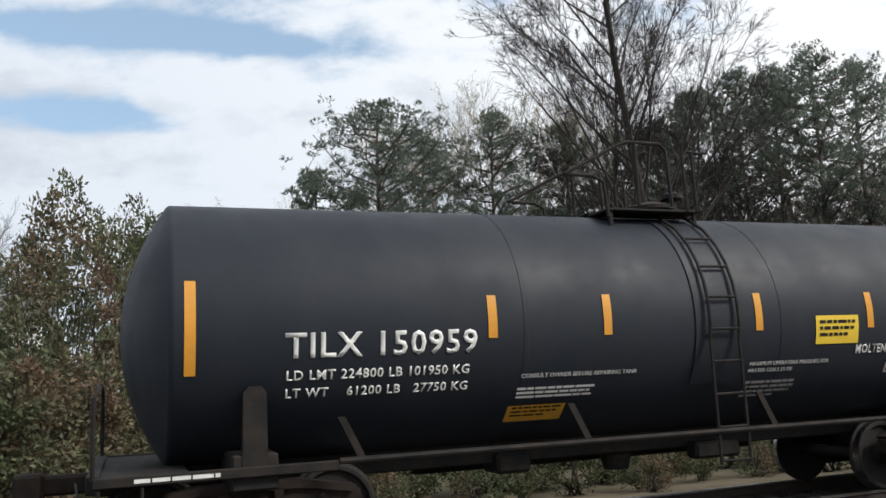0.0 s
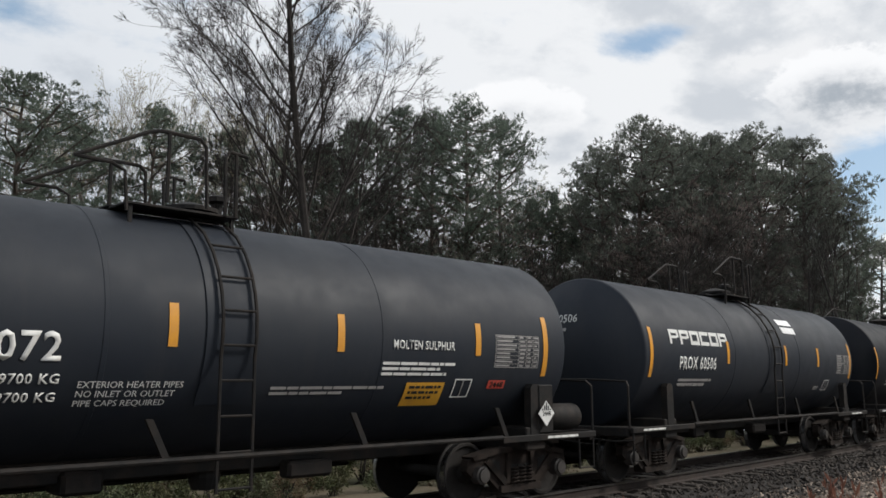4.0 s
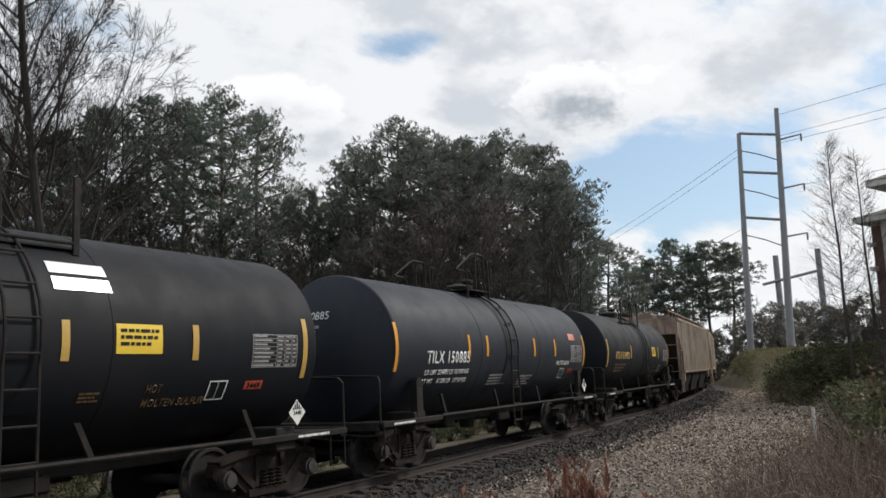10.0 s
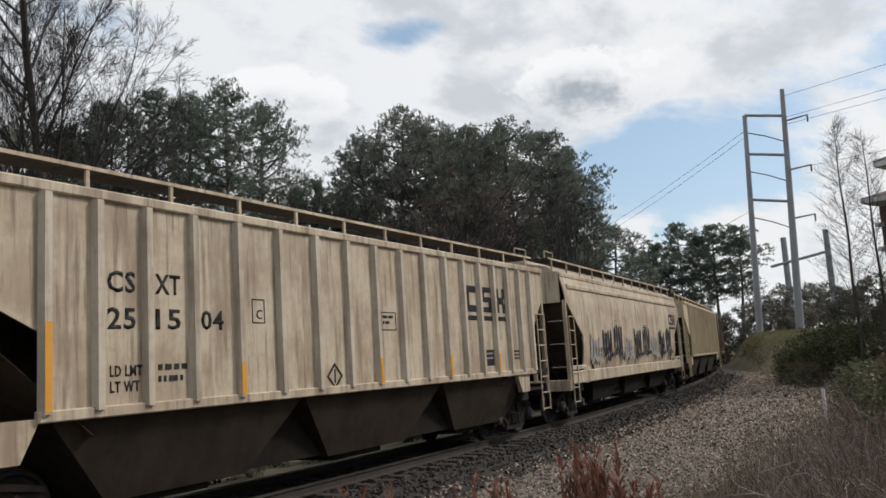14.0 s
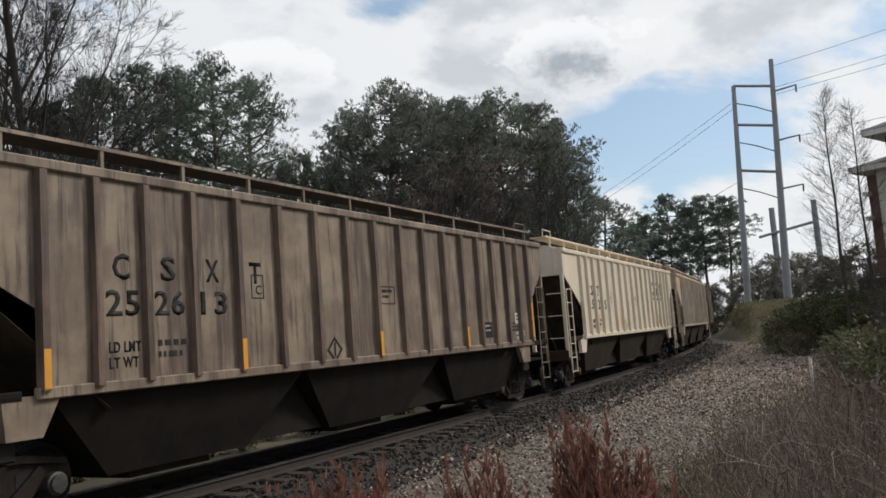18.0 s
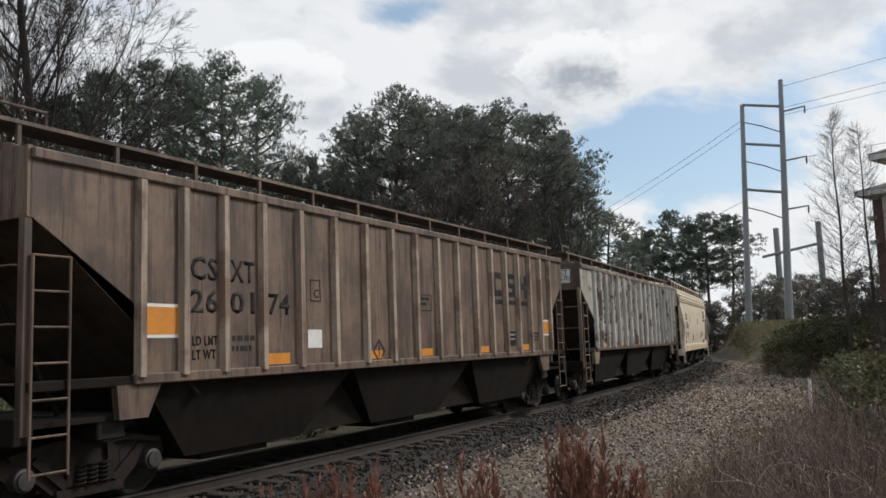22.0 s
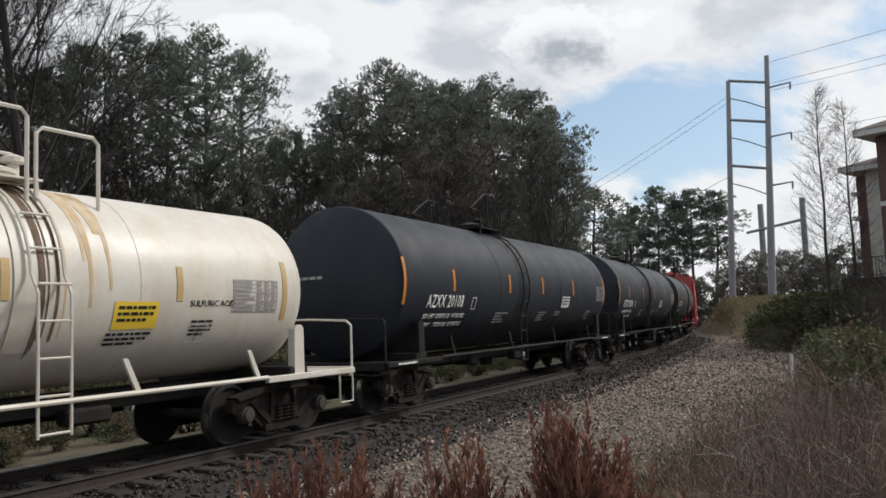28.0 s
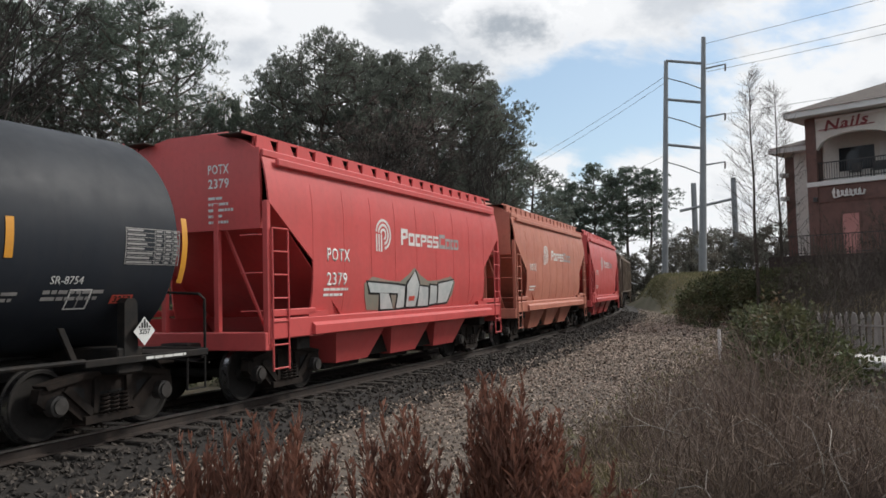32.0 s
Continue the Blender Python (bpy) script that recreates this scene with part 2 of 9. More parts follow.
M_LETTER_BLACK = material("black_lettering", (0.017, 0.017, 0.018), 0.6, gloss=0.12, second=(0.05, 0.05, 0.05), scale=4, amount=0.6)
M_RED = material("red_panel", (0.55, 0.075, 0.05), 0.5, second=(0.45, 0.07, 0.05), scale=5, amount=0.4)
M_STAINLESS = material("bare_metal_plate", (0.75, 0.75, 0.74), 0.35, metal=0.6, second=(0.6, 0.6, 0.6), scale=5, amount=0.5)


# ---- mesh helpers ----
MESHES = {}


def finish(bm, material_, smooth=False):
    me = bpy.data.meshes.new("mesh")
    bm.to_mesh(me)
    bm.free()
    me.materials.append(material_)
    if smooth:
        me.polygons.foreach_set("use_smooth", [True] * len(me.polygons))
        me.set_sharp_from_angle(angle=radians(38))
    return me


def part(name, bm, material_, parent=None, label="", smooth=False, key=None, at=None):
    """Links a bmesh, or a function that makes one, as one mesh object. Parts with the same key share their mesh."""
    k = (key, material_.name) if key else None
    me = MESHES.get(k) if k else None
    if me is None:
        me = finish(bm() if callable(bm) else bm, material_, smooth)
        if k:
            MESHES[k] = me
    ob = new(name, me)
    ob.parent = parent
    if at is not None:
        ob.matrix_basis = at
    if label:
        ob["label"] = label
    if name.endswith(("_print", "_stencil")) and name != "load_stencil":
        ob["kind"] = "stuff"
    return ob


def words(name, side, bm, u, z, material_, car, gap):
    """A line of lettering on a car's side, each word a part."""
    spans = sorted((min(v.co.x for v in f.verts), max(v.co.x for v in f.verts)) for f in bm.faces)
    ends = []
    for a, b in spans:
        if ends and a - ends[-1][1] < gap:
            ends[-1][1] = max(ends[-1][1], b)
        else:
            ends.append([a, b])
    for a, b in ends:
        one = bm.copy()
        bmesh.ops.delete(one, geom=[f for f in one.faces if not a - 1e-4 <= f.calc_center_median().x <= b + 1e-4], context="FACES")
        part(name, side.lay(one, u, z, 0.008), material_, car)
    bm.free()


def box(bm, x0, x1, y0, y1, z0, z1, bevel=0.0):
    vs = [bm.verts.new((x, y, z)) for x in (x0, x1) for y in (y0, y1) for z in (z0, z1)]
    fs = [bm.faces.new([vs[i] for i in f]) for f in ((0, 1, 3, 2), (4, 6, 7, 5), (0, 4, 5, 1), (2, 3, 7, 6), (0, 2, 6, 4), (1, 5, 7, 3))]
    if bevel:
        bmesh.ops.bevel(bm, geom=list({e for f in fs for e in f.edges}), offset=bevel, segments=1, affect="EDGES")
    return bm


def boxes(*dims, bevel=0.0):
    bm = bmesh.new()
    for d in dims:
        box(bm, *d, bevel=bevel)
    return bm


def tube(bm, points, r, seg=6, caps=True, r1=None):
    """A round bar through the points."""
    pts = [Vector(p) for p in points]
    rings = []
    n = len(pts)
    for i, p in enumerate(pts):
        d = (pts[min(i + 1, n - 1)] - pts[max(i - 1, 0)]).normalized()
        a = d.orthogonal().normalized() if i == 0 else (last - d * last.dot(d)).normalized()
        last = a
        b = d.cross(a)
        rr = r if r1 is None else r + (r1 - r) * i / (n - 1)
        rings.append([bm.verts.new(p + rr * (a * math.cos(2 * math.pi * k / seg) + b * math.sin(2 * math.pi * k / seg))) for k in range(seg)])
    for A, B in zip(rings, rings[1:]):
        for k in range(seg):
            bm.faces.new((A[k], A[(k + 1) % seg], B[(k + 1) % seg], B[k]))
    if caps:
        bm.faces.new(rings[0][::-1])
        bm.faces.new(rings[-1])
    return bm


def tubes(*lines, r=0.02, seg=6):
    bm = bmesh.new()
    for pts in lines:
        tube(bm, pts, r, seg)
    return bm


def spin(profile, seg=48, axis="x", bm=None, centre=(0, 0, 0)):
    """Turns a profile of (along, radius) pairs round an axis."""
    bm = bm or bmesh.new()
    c = Vector(centre)
    rings = []
    for a, r in profile:
        ring = []
        for k in range(seg):
            t = 2 * math.pi * k / seg
            u, v = r * math.cos(t), r * math.sin(t)
            p = {"x": (a, u, v), "y": (u, a, v), "z": (u, v, a)}[axis]
            ring.append(bm.verts.new(c + Vector(p)))
        rings.append(ring)
    flip = axis == "y"
    for A, B in zip(rings, rings[1:]):
        for k in range(seg):
            q = (A[k], B[k], B[(k + 1) % seg], A[(k + 1) % seg])
            bm.faces.new(q[::-1] if flip else q)
    for ring, first in ((rings[0], True), (rings[-1], False)):
        bm.faces.new(ring if first != flip else ring[::-1])
    bmesh.ops.recalc_face_normals(bm, faces=bm.faces[:])
    return bm


def prism(bm, outline, y0, y1):
    """A plate with the outline (x, z) between two depths."""
    a = [bm.verts.new((x, y0, z)) for x, z in outline]
    b = [bm.verts.new((x, y1, z)) for x, z in outline]
    bm.faces.new(a)
    bm.faces.new(b[::-1])
    n = len(a)
    for i in range(n):
        bm.faces.new((a[i], b[i], b[(i + 1) % n], a[(i + 1) % n]))
    bmesh.ops.recalc_face_normals(bm, faces=bm.faces[:])
    return bm


TEXTS = {}


def text_mesh(string, size, spacing=1.0, squeeze=1.0, bold=0.0):
    """Flat lettering as a bmesh in x and y, its left end at the origin, with the capitals' height given."""
    key = (string, spacing, bold)
    if key not in TEXTS:
        cu = bpy.data.curves.new("lettering", "FONT")
        cu.body, cu.size, cu.space_character, cu.resolution_u, cu.offset = string, 1.0, spacing, 2, bold
        ob = bpy.data.objects.new("lettering", cu)
        scene.collection.objects.link(ob)
        bpy.context.view_layer.update()
        me = bpy.data.meshes.new_from_object(ob)
        bpy.data.objects.remove(ob)
        bpy.data.curves.remove(cu)
        TEXTS[key] = me
    bm = bmesh.new()
    bm.from_mesh(TEXTS[key])
    k = size / 0.69
    for v in bm.verts:
        v.co = Vector((v.co.x * k * squeeze, v.co.y * k, 0))
    return bm


def cut_up(bm, step):
    """Cuts flat lettering across, so that it can follow a curved side."""
    ys = [v.co.y for v in bm.verts]
    y = min(ys) + step
    while y < max(ys):
        bmesh.ops.bisect_plane(bm, geom=bm.verts[:] + bm.edges[:] + bm.faces[:], plane_co=(0, y, 0), plane_no=(0, 1, 0))
        y += step
    return bm


def bars(rows, width, height, gap=0.45, seed=1):
    """Lines of writing too small to read: word-long bars."""
    rnd = random.Random(seed)
    bm = bmesh.new()
    pitch = height / rows
    for i in range(rows):
        y1 = height - i * pitch
        y0 = y1 - pitch * (1 - gap)
        x, end = 0.0, width * (1.0 if i == 0 else rnd.uniform(0.6, 1.0))
        while x < end - 0.02:
            w = min(end - x, rnd.uniform(0.06, 0.26) * max(0.6, width))
            vs = [bm.verts.new((a, b, 0)) for a, b in ((x, y0), (x + w, y0), (x + w, y1), (x, y1))]
            bm.faces.new(vs)
            x += w + 0.3 * pitch
    return bm


def rect(w, h, frame_=0.0):
    bm = bmesh.new()
    quads = [(0, w, 0, h)] if not frame_ else [(0, w, 0, frame_), (0, w, h - frame_, h), (0, frame_, frame_, h - frame_), (w - frame_, w, frame_, h - frame_)]
    for x0, x1, y0, y1 in quads:
        bm.faces.new([bm.verts.new(p) for p in ((x0, y0, 0), (x1, y0, 0), (x1, y1, 0), (x0, y1, 0))])
    return bm


def lozenge(w):
    bm = bmesh.new()
    bm.faces.new([bm.verts.new(p) for p in ((0, -w, 0), (w, 0, 0), (0, w, 0), (-w, 0, 0))])
    return bm


class Side:
    """The side of a car as a sheet (u along, v up) on which lettering and labels lie."""

    def __init__(self, r=None, zc=None, flat=None, lean=None):
        self.r, self.zc, self.flat, self.lean = r, zc, flat, lean

    def place(self, u, z, off):
        if self.r:
            a = math.asin(max(-1, min(1, (z - self.zc) / self.r)))
            return Vector((u, -(self.r + off) * math.cos(a), self.zc + (self.r + off) * math.sin(a)))
        y = self.flat if self.lean is None else self.lean(z)
        return Vector((u, -(y + off), z))

    def lay(self, bm, u, z, off=0.006, step=0.06):
        cut_up(bm, step)
        for v in bm.verts:
            zz = z + v.co.y
            if self.r:
                a = math.asin(max(-0.99, min(0.99, (z - self.zc) / self.r))) + v.co.y / self.r
                zz = self.zc + self.r * math.sin(a)
            v.co = self.place(u + v.co.x, zz, off)
        # A little thickness, as of paint or film.
        res = bmesh.ops.extrude_face_region(bm, geom=bm.faces[:])
        for e in res["geom"]:
            if isinstance(e, bmesh.types.BMVert):
                e.co.y += 0.003
        return bm


# ---- the line of the track ----
D0, HEAD0 = 10.367, 21.23
STEP = 0.25
TS = np.arange(-80, 640, STEP)
TH = np.cumsum(np.interp(TS, [-80, 0, 40, 80, 640], [0.150, 0.150, 0.191, 0.207, 0.207])) * STEP
TH = TH - np.interp(0, TS, TH) + HEAD0
TX = np.cumsum(np.cos(np.radians(TH))) * STEP
TY = np.cumsum(np.sin(np.radians(TH))) * STEP
TX, TY = TX - np.interp(0, TS, TX), TY - np.interp(0, TS, TY) + D0


def track(s, off=0.0):
    """The place and heading of the track at s metres; off is towards the near side."""
    h = radians(float(np.interp(s, TS, TH)))
    return float(np.interp(s, TS, TX)) + math.sin(h) * off, float(np.interp(s, TS, TY)) - math.cos(h) * off, h


def from_track(x, y):
    """How far a place lies to the near side of the track's centre (negative: beyond it)."""
    i = np.argmin((TX - x) ** 2 + (TY - y) ** 2)
    h = radians(TH[i])
    return (x - TX[i]) * math.sin(h) - (y - TY[i]) * math.cos(h)


def place(az, dist):
    return dist * math.sin(radians(az)), dist * math.cos(radians(az))


def smooth_step(v, a, b):
    v = np.clip((v - a) / (b - a), 0, 1)
    return v * v * (3 - 2 * v)


def height(x, y, d):
    """The height of the ground; d is the distance to the near side of the track."""
    x, y, d = np.asarray(x, float), np.asarray(y, float), np.asarray(d, float)
    z = np.full(x.shape, -0.62)
    z = z + 0.75 * smooth_step(d, 6.0, 9.5) * (1 - smooth_step(x, 9, 16))
    far_ = np.hypot(x, y)
    az = np.degrees(np.arctan2(x, y))
    # The bank on the near side of the bend, with a rounded grassy crest.
    bank = smooth_step(d, 7.0, 16.0) * smooth_step(far_, 14, 34)
    z = z + 1.9 * bank
    mound = np.exp(-((x - 79) / 17) ** 4 - ((y - 44) / 13.0) ** 4) * smooth_step(d, 2.9, 5.6)
    z = z + np.maximum(0.0, 3.35 - 1.9 * bank) * mound
    # The terrace on which the building stands.
    z = z + 2.0 * smooth_step(d, 22, 30) * smooth_step(az, 62, 67) * smooth_step(far_, 26, 40)
    # Beyond the track the ground falls a little, then lies level.
    z = z - 0.25 * smooth_step(-d, 4.0, 9.0)
    return z


def ground_z(x, y):
    return float(height(x, y, from_track(x, y)))


M_GROUND = material("weedy_earth", (0.095, 0.075, 0.045), 0.95, second=(0.06, 0.062, 0.028), scale=0.35, amount=0.9, bump=0.6, bump_scale=9)
M_GRAVEL = material("grey_gravel", (0.125, 0.100, 0.080), 0.95, second=(0.062, 0.050, 0.041), scale=6.0, amount=0.8, bump=0.9, bump_scale=16)
M_BALLAST = material("ballast_stone", (0.31, 0.25, 0.20), 0.9, second=(0.10, 0.076, 0.060), scale=9, amount=0.85, random_value=0.75, island=True)
M_DIRTY = material("oily_ballast", (0.024, 0.020, 0.017), 0.95, second=(0.014, 0.012, 0.011), scale=8, amount=0.8, bump=0.8, bump_scale=20)
M_TIE = material("creosoted_wood", (0.026, 0.021, 0.018), 0.9, second=(0.048, 0.040, 0.033), scale=5, amount=0.8, bump=0.5, bump_scale=25, random_value=0.3)
M_RAIL = material("rusty_rail_web", (0.034, 0.023, 0.018), 0.8, second=(0.02, 0.015, 0.013), scale=5, amount=0.8, bump=0.2)
M_RAILTOP = material("worn_rail_head", (0.35, 0.34, 0.33), 0.35, metal=1.0, second=(0.22, 0.2, 0.19), scale=5, amount=0.6)


def axis_steps(lo, hi, fine_lo, fine_hi, fine, grow):
    out = list(np.arange(fine_lo, fine_hi + fine / 2, fine))
    for sign, end, start in ((1, hi, fine_hi), (-1, lo, fine_lo)):
        p, st, more = start, fine, []
        while (end - p) * sign > 0:
            st *= grow
            p += sign * st
            more.append(p)
        out = out + more if sign > 0 else more[::-1] + out
    return np.array(out)


def build_ground():
    xs = axis_steps(-1500, 2200, -8, 34, 0.5, 1.06)
    ys = axis_steps(-1500, 2200, -6, 30, 0.5, 1.06)
    gx, gy = np.meshgrid(xs, ys, indexing="ij")
    d = np.empty(gx.shape)
    for i in range(gx.shape[0]):
        dd = (TX[None, ::4] - gx[i][:, None]) ** 2 + (TY[None, ::4] - gy[i][:, None]) ** 2
        j = np.argmin(dd, axis=1) * 4
        h = np.radians(TH[j])
        d[i] = (gx[i] - TX[j]) * np.sin(h) - (gy[i] - TY[j]) * np.cos(h)
    z = height(gx, gy, d)
    rough = np.random.RandomState(4).normal(0, 0.03, gx.shape) * (np.hypot(gx, gy) < 80) * (np.abs(d) > 3)
    z = z + rough
    n, m = gx.shape
    verts = np.stack([gx, gy, z], -1).reshape(-1, 3)
    idx = np.arange(n * m).reshape(n, m)
    faces = np.stack([idx[:-1, :-1], idx[1:, :-1], idx[1:, 1:], idx[:-1, 1:]], -1).reshape(-1, 4)
    me = bpy.data.meshes.new("ground")
    me.from_pydata(verts.tolist(), [], faces.tolist())
    me.materials.append(M_GROUND)
    me.polygons.foreach_set("use_smooth", [True] * len(me.polygons))
    tagged(new("ground", me), "brown weedy earth beside a railway track", "ground", kind="structure")


def ribbon(name, s0, s1, ds, section, mat, label, category, smooth=True):
    """A strip along the track with the cross-section (off, z)."""
    verts, faces = [], []
    ss = np.arange(s0, s1 + ds / 2, ds)
    n = len(section)
    for s in ss:
        for off, z in section:
            x, y, h = track(s, off)
            verts.append((x, y, z))
    for i in range(len(ss) - 1):
        for k in range(n - 1):
            a = i * n + k
            faces.append((a, a + 1, a + n + 1, a + n))
    me = bpy.data.meshes.new(name)
    me.from_pydata(verts, [], faces)
    me.materials.append(mat)
    if smooth:
        me.polygons.foreach_set("use_smooth", [True] * len(me.polygons))
        me.set_sharp_from_angle(angle=radians(35))
    bm = bmesh.new()
    bm.from_mesh(me)
    bmesh.ops.recalc_face_normals(bm, faces=bm.faces[:])
    bm.to_mesh(me)
    bm.free()
    return tagged(new(name, me), label, category, kind="structure")


build_ground()
ribbon("ballast_bed", -70, 560, 1.0, [(4.2, -0.9), (3.0, -0.52), (1.75, -0.23), (-1.75, -0.23), (-3.2, -0.62), (-3.9, -0.95)], M_DIRTY,
       "dark oily ballast bed under the track", "ballast")
ribbon("gravel_verge", -60, 150, 1.0, [(9.3, -0.75), (8.0, -0.545), (5.0, -0.545), (2.7, -0.43), (2.5, -0.6)], M_GRAVEL,
       "grey gravel verge beside the track", "gravel")
ribbon("gravel_road", -60, 110, 1.0, [(-3.0, -0.66), (-3.1, -0.55), (-3.75, -0.56), (-4.0, -0.85)], material("pale_gravel", (0.40, 0.385, 0.36), 0.95, second=(0.24, 0.225, 0.20), scale=3, amount=0.7, bump=0.6, bump_scale=14),
       "pale gravel service road beyond the track", "gravel")


def build_rails():
    head = [(-0.036, -0.03), (-0.036, -0.004), (-0.028, 0.0), (0.028, 0.0), (0.036, -0.004), (0.036, -0.03)]
    web = [(-0.068, -0.172), (-0.068, -0.155), (-0.012, -0.135), (-0.010, -0.045), (-0.036, -0.031), (0.036, -0.031), (0.010, -0.045), (0.012, -0.135), (0.068, -0.155), (0.068, -0.172)]
    for side in (0.7525, -0.7525):
        ribbon("rail", -70, 560, 1.0, [(side + a, z) for a, z in web], M_RAIL, "rusty steel running rail with a worn bright head", "rail", smooth=False)
        ribbon("rail_head", -70, 560, 1.0, [(side + a, z) for a, z in head], M_RAILTOP, "worn bright top of a steel rail", "rail", smooth=False)


build_rails()


# ---- the train ----
CARS = []
T_V0, T_V1, T_V2 = 13.316, -0.485, -0.398


def advance(t):
    u = (t - 16) / 16
    return T_V0 * (t - 16) + 8 * T_V1 * u * u + 16 / 3 * T_V2 * u ** 3


WHEELS = ([], [])


def wheel_mesh(sgn):
    """A wheel with its flange; its worn tread is bright."""
    bm = bmesh.new()
    R_ = 0.457
    prof = [(0.665, 0.10), (0.68, 0.13), (0.70, 0.36), (0.675, 0.40), (0.675, R_ + 0.028), (0.70, R_ + 0.026), (0.715, R_), (0.80, R_ - 0.006), (0.815, R_ - 0.02), (0.815, 0.40), (0.77, 0.37), (0.755, 0.14), (0.84, 0.12), (0.84, 0.085)]
    spin([(sgn * a, r) for a, r in prof], 32, "y", bm)
    for f in bm.faces:
        c = f.calc_center_median()
        if 0.715 < abs(c.y) < 0.80 and math.hypot(c.x, c.z) > 0.44:
            f.material_index = 1
    return bm


def axle_mesh():
    bm = bmesh.new()
    return spin([(-0.98, 0.075), (-0.84, 0.075), (-0.83, 0.085), (-0.66, 0.085), (-0.6, 0.08), (0.6, 0.08), (0.66, 0.085), (0.83, 0.085), (0.84, 0.075), (0.98, 0.075)], 12, "y", bm)


def side_frame_mesh(y):
    bm = bmesh.new()
    outer = [(-1.14, 0.52), (-1.10, 0.68), (-0.75, 0.72), (-0.45, 0.80), (0.45, 0.80), (0.75, 0.72), (1.10, 0.68), (1.14, 0.52), (0.98, 0.40), (0.72, 0.42), (0.45, 0.20), (-0.45, 0.20), (-0.72, 0.42), (-0.98, 0.40)]
    prism(bm, outer, y - 0.07, y + 0.07)
    # Cast ribs round the two windows and the spring nest.
    for sg in (-1, 1):
        prism(bm, [(sg * 0.36, 0.26), (sg * 0.78, 0.62), (sg * 0.70, 0.68), (sg * 0.30, 0.34)], y - 0.115, y + 0.10)
        prism(bm, [(sg * 0.24, 0.30), (sg * 0.33, 0.30), (sg * 0.31, 0.76), (sg * 0.22, 0.76)], y - 0.12, y + 0.10)
    prism(bm, [(-1.02, 0.66), (-0.5, 0.74), (0.5, 0.74), (1.02, 0.66), (1.06, 0.72), (0.5, 0.82), (-0.5, 0.82), (-1.06, 0.72)], y - 0.12, y + 0.12)
    prism(bm, [(-0.46, 0.17), (0.46, 0.17), (0.46, 0.27), (-0.46, 0.27)], y - 0.12, y + 0.12)
    return bm


def springs_mesh(y):
    bm = bmesh.new()
    for x in (-0.16, 0.0, 0.16):
        pts = [(x + 0.065 * math.cos(a), y - 0.13 + 0.05 * math.sin(a), 0.28 + 0.26 * a / (2 * math.pi * 5)) for a in np.linspace(0, 2 * math.pi * 5, 41)]
        tube(bm, pts, 0.014, 4)
    return bm


# Dark plates on the solid side frame, painted for the shade in its openings.
def window_mesh(y, i):
    bm = bmesh.new()
    if i == 1:
        return prism(bm, [(-0.22, 0.32), (0.22, 0.32), (0.22, 0.56), (-0.22, 0.56)], y - 0.076, y - 0.0705)
    sg = i - 1
    return prism(bm, [(sg * 0.44, 0.62), (sg * 0.60, 0.66), (sg * 0.62, 0.60), (sg * 0.44, 0.44)], y - 0.076, y - 0.0705)


M_SHADE = material("painted_opening_shade", (0.008, 0.008, 0.008), 0.9, scale=3)
M_CAP = material("greasy_bearing_cap", (0.055, 0.050, 0.047), 0.55, metal=0.1, second=(0.025, 0.022, 0.02), scale=8, amount=0.8)


def truck(car, x, frame_mat):
    tr = part("truck", lambda: boxes((-0.2, 0.2, -0.95, 0.95, 0.42, 0.66), (-0.3, 0.3, -0.35, 0.35, 0.60, 0.76), (-0.95, -0.55, -0.5, 0.5, 0.40, 0.46), (0.55, 0.95, -0.5, 0.5, 0.40, 0.46), bevel=0.015), frame_mat, car, key="bolster", at=Matrix.Translation((x, 0, 0)))
    tr["label"] = "cast steel two-axle freight truck"
    for y in (-1.0, 1.0):
        part("side_frame", lambda: side_frame_mesh(y), frame_mat, tr, key=f"side_frame{y}")
        if y < 0:
            part("spring_nest", lambda: springs_mesh(y), M_RUST, tr, key="springs", smooth=True)
            for i in range(3):
                part("frame_window", lambda: window_mesh(y, i), M_SHADE, tr, key=f"frame_window{i}")
        for ax in (-0.889, 0.889):
            part("bearing_cap", lambda: spin([(y * 1.02, 0.13), (y * 1.16, 0.13), (y * 1.17, 0.10), (y * 1.20, 0.10), (y * 1.205, 0.06)], 16, "y"), M_CAP, tr, key=f"cap{y}", at=Matrix.Translation((ax, 0, 0.457)), smooth=True)
    for i, ax in enumerate((-0.889, 0.889)):
        for sgn in (-1, 1):
            w = part("wheel", lambda: wheel_mesh(sgn), M_WHEEL, tr, key=f"wheel{sgn}", at=Matrix.Translation((ax, 0, 0.457)), smooth=True)
            if len(w.data.materials) < 2:
                w.data.materials.append(M_TREAD)
            WHEELS[i].append(w)
        WHEELS[i].append(part("axle", axle_mesh, M_WHEEL, tr, key="axle", at=Matrix.Translation((ax, 0, 0.457)), smooth=True))


def coupler(car, x, sgn):
    part("coupler", lambda: boxes((-0.05, 0.62, -0.09, 0.09, 0.75, 0.95), (-0.28, 0.0, -0.16, 0.14, 0.70, 0.98), bevel=0.03), M_RUST, car, key="coupler", at=pose(x, 0, 0, 0, 0, 0 if sgn < 0 else 180))


def start_car(label, k0, k1, category="railway car", group="cars of the goods train"):
    ob = new("", None)
    ob.empty_display_size = 0.3
    CARS.append((ob, (k0 + k1) / 2, k1 - k0))
    return tagged(ob, label, category, group)


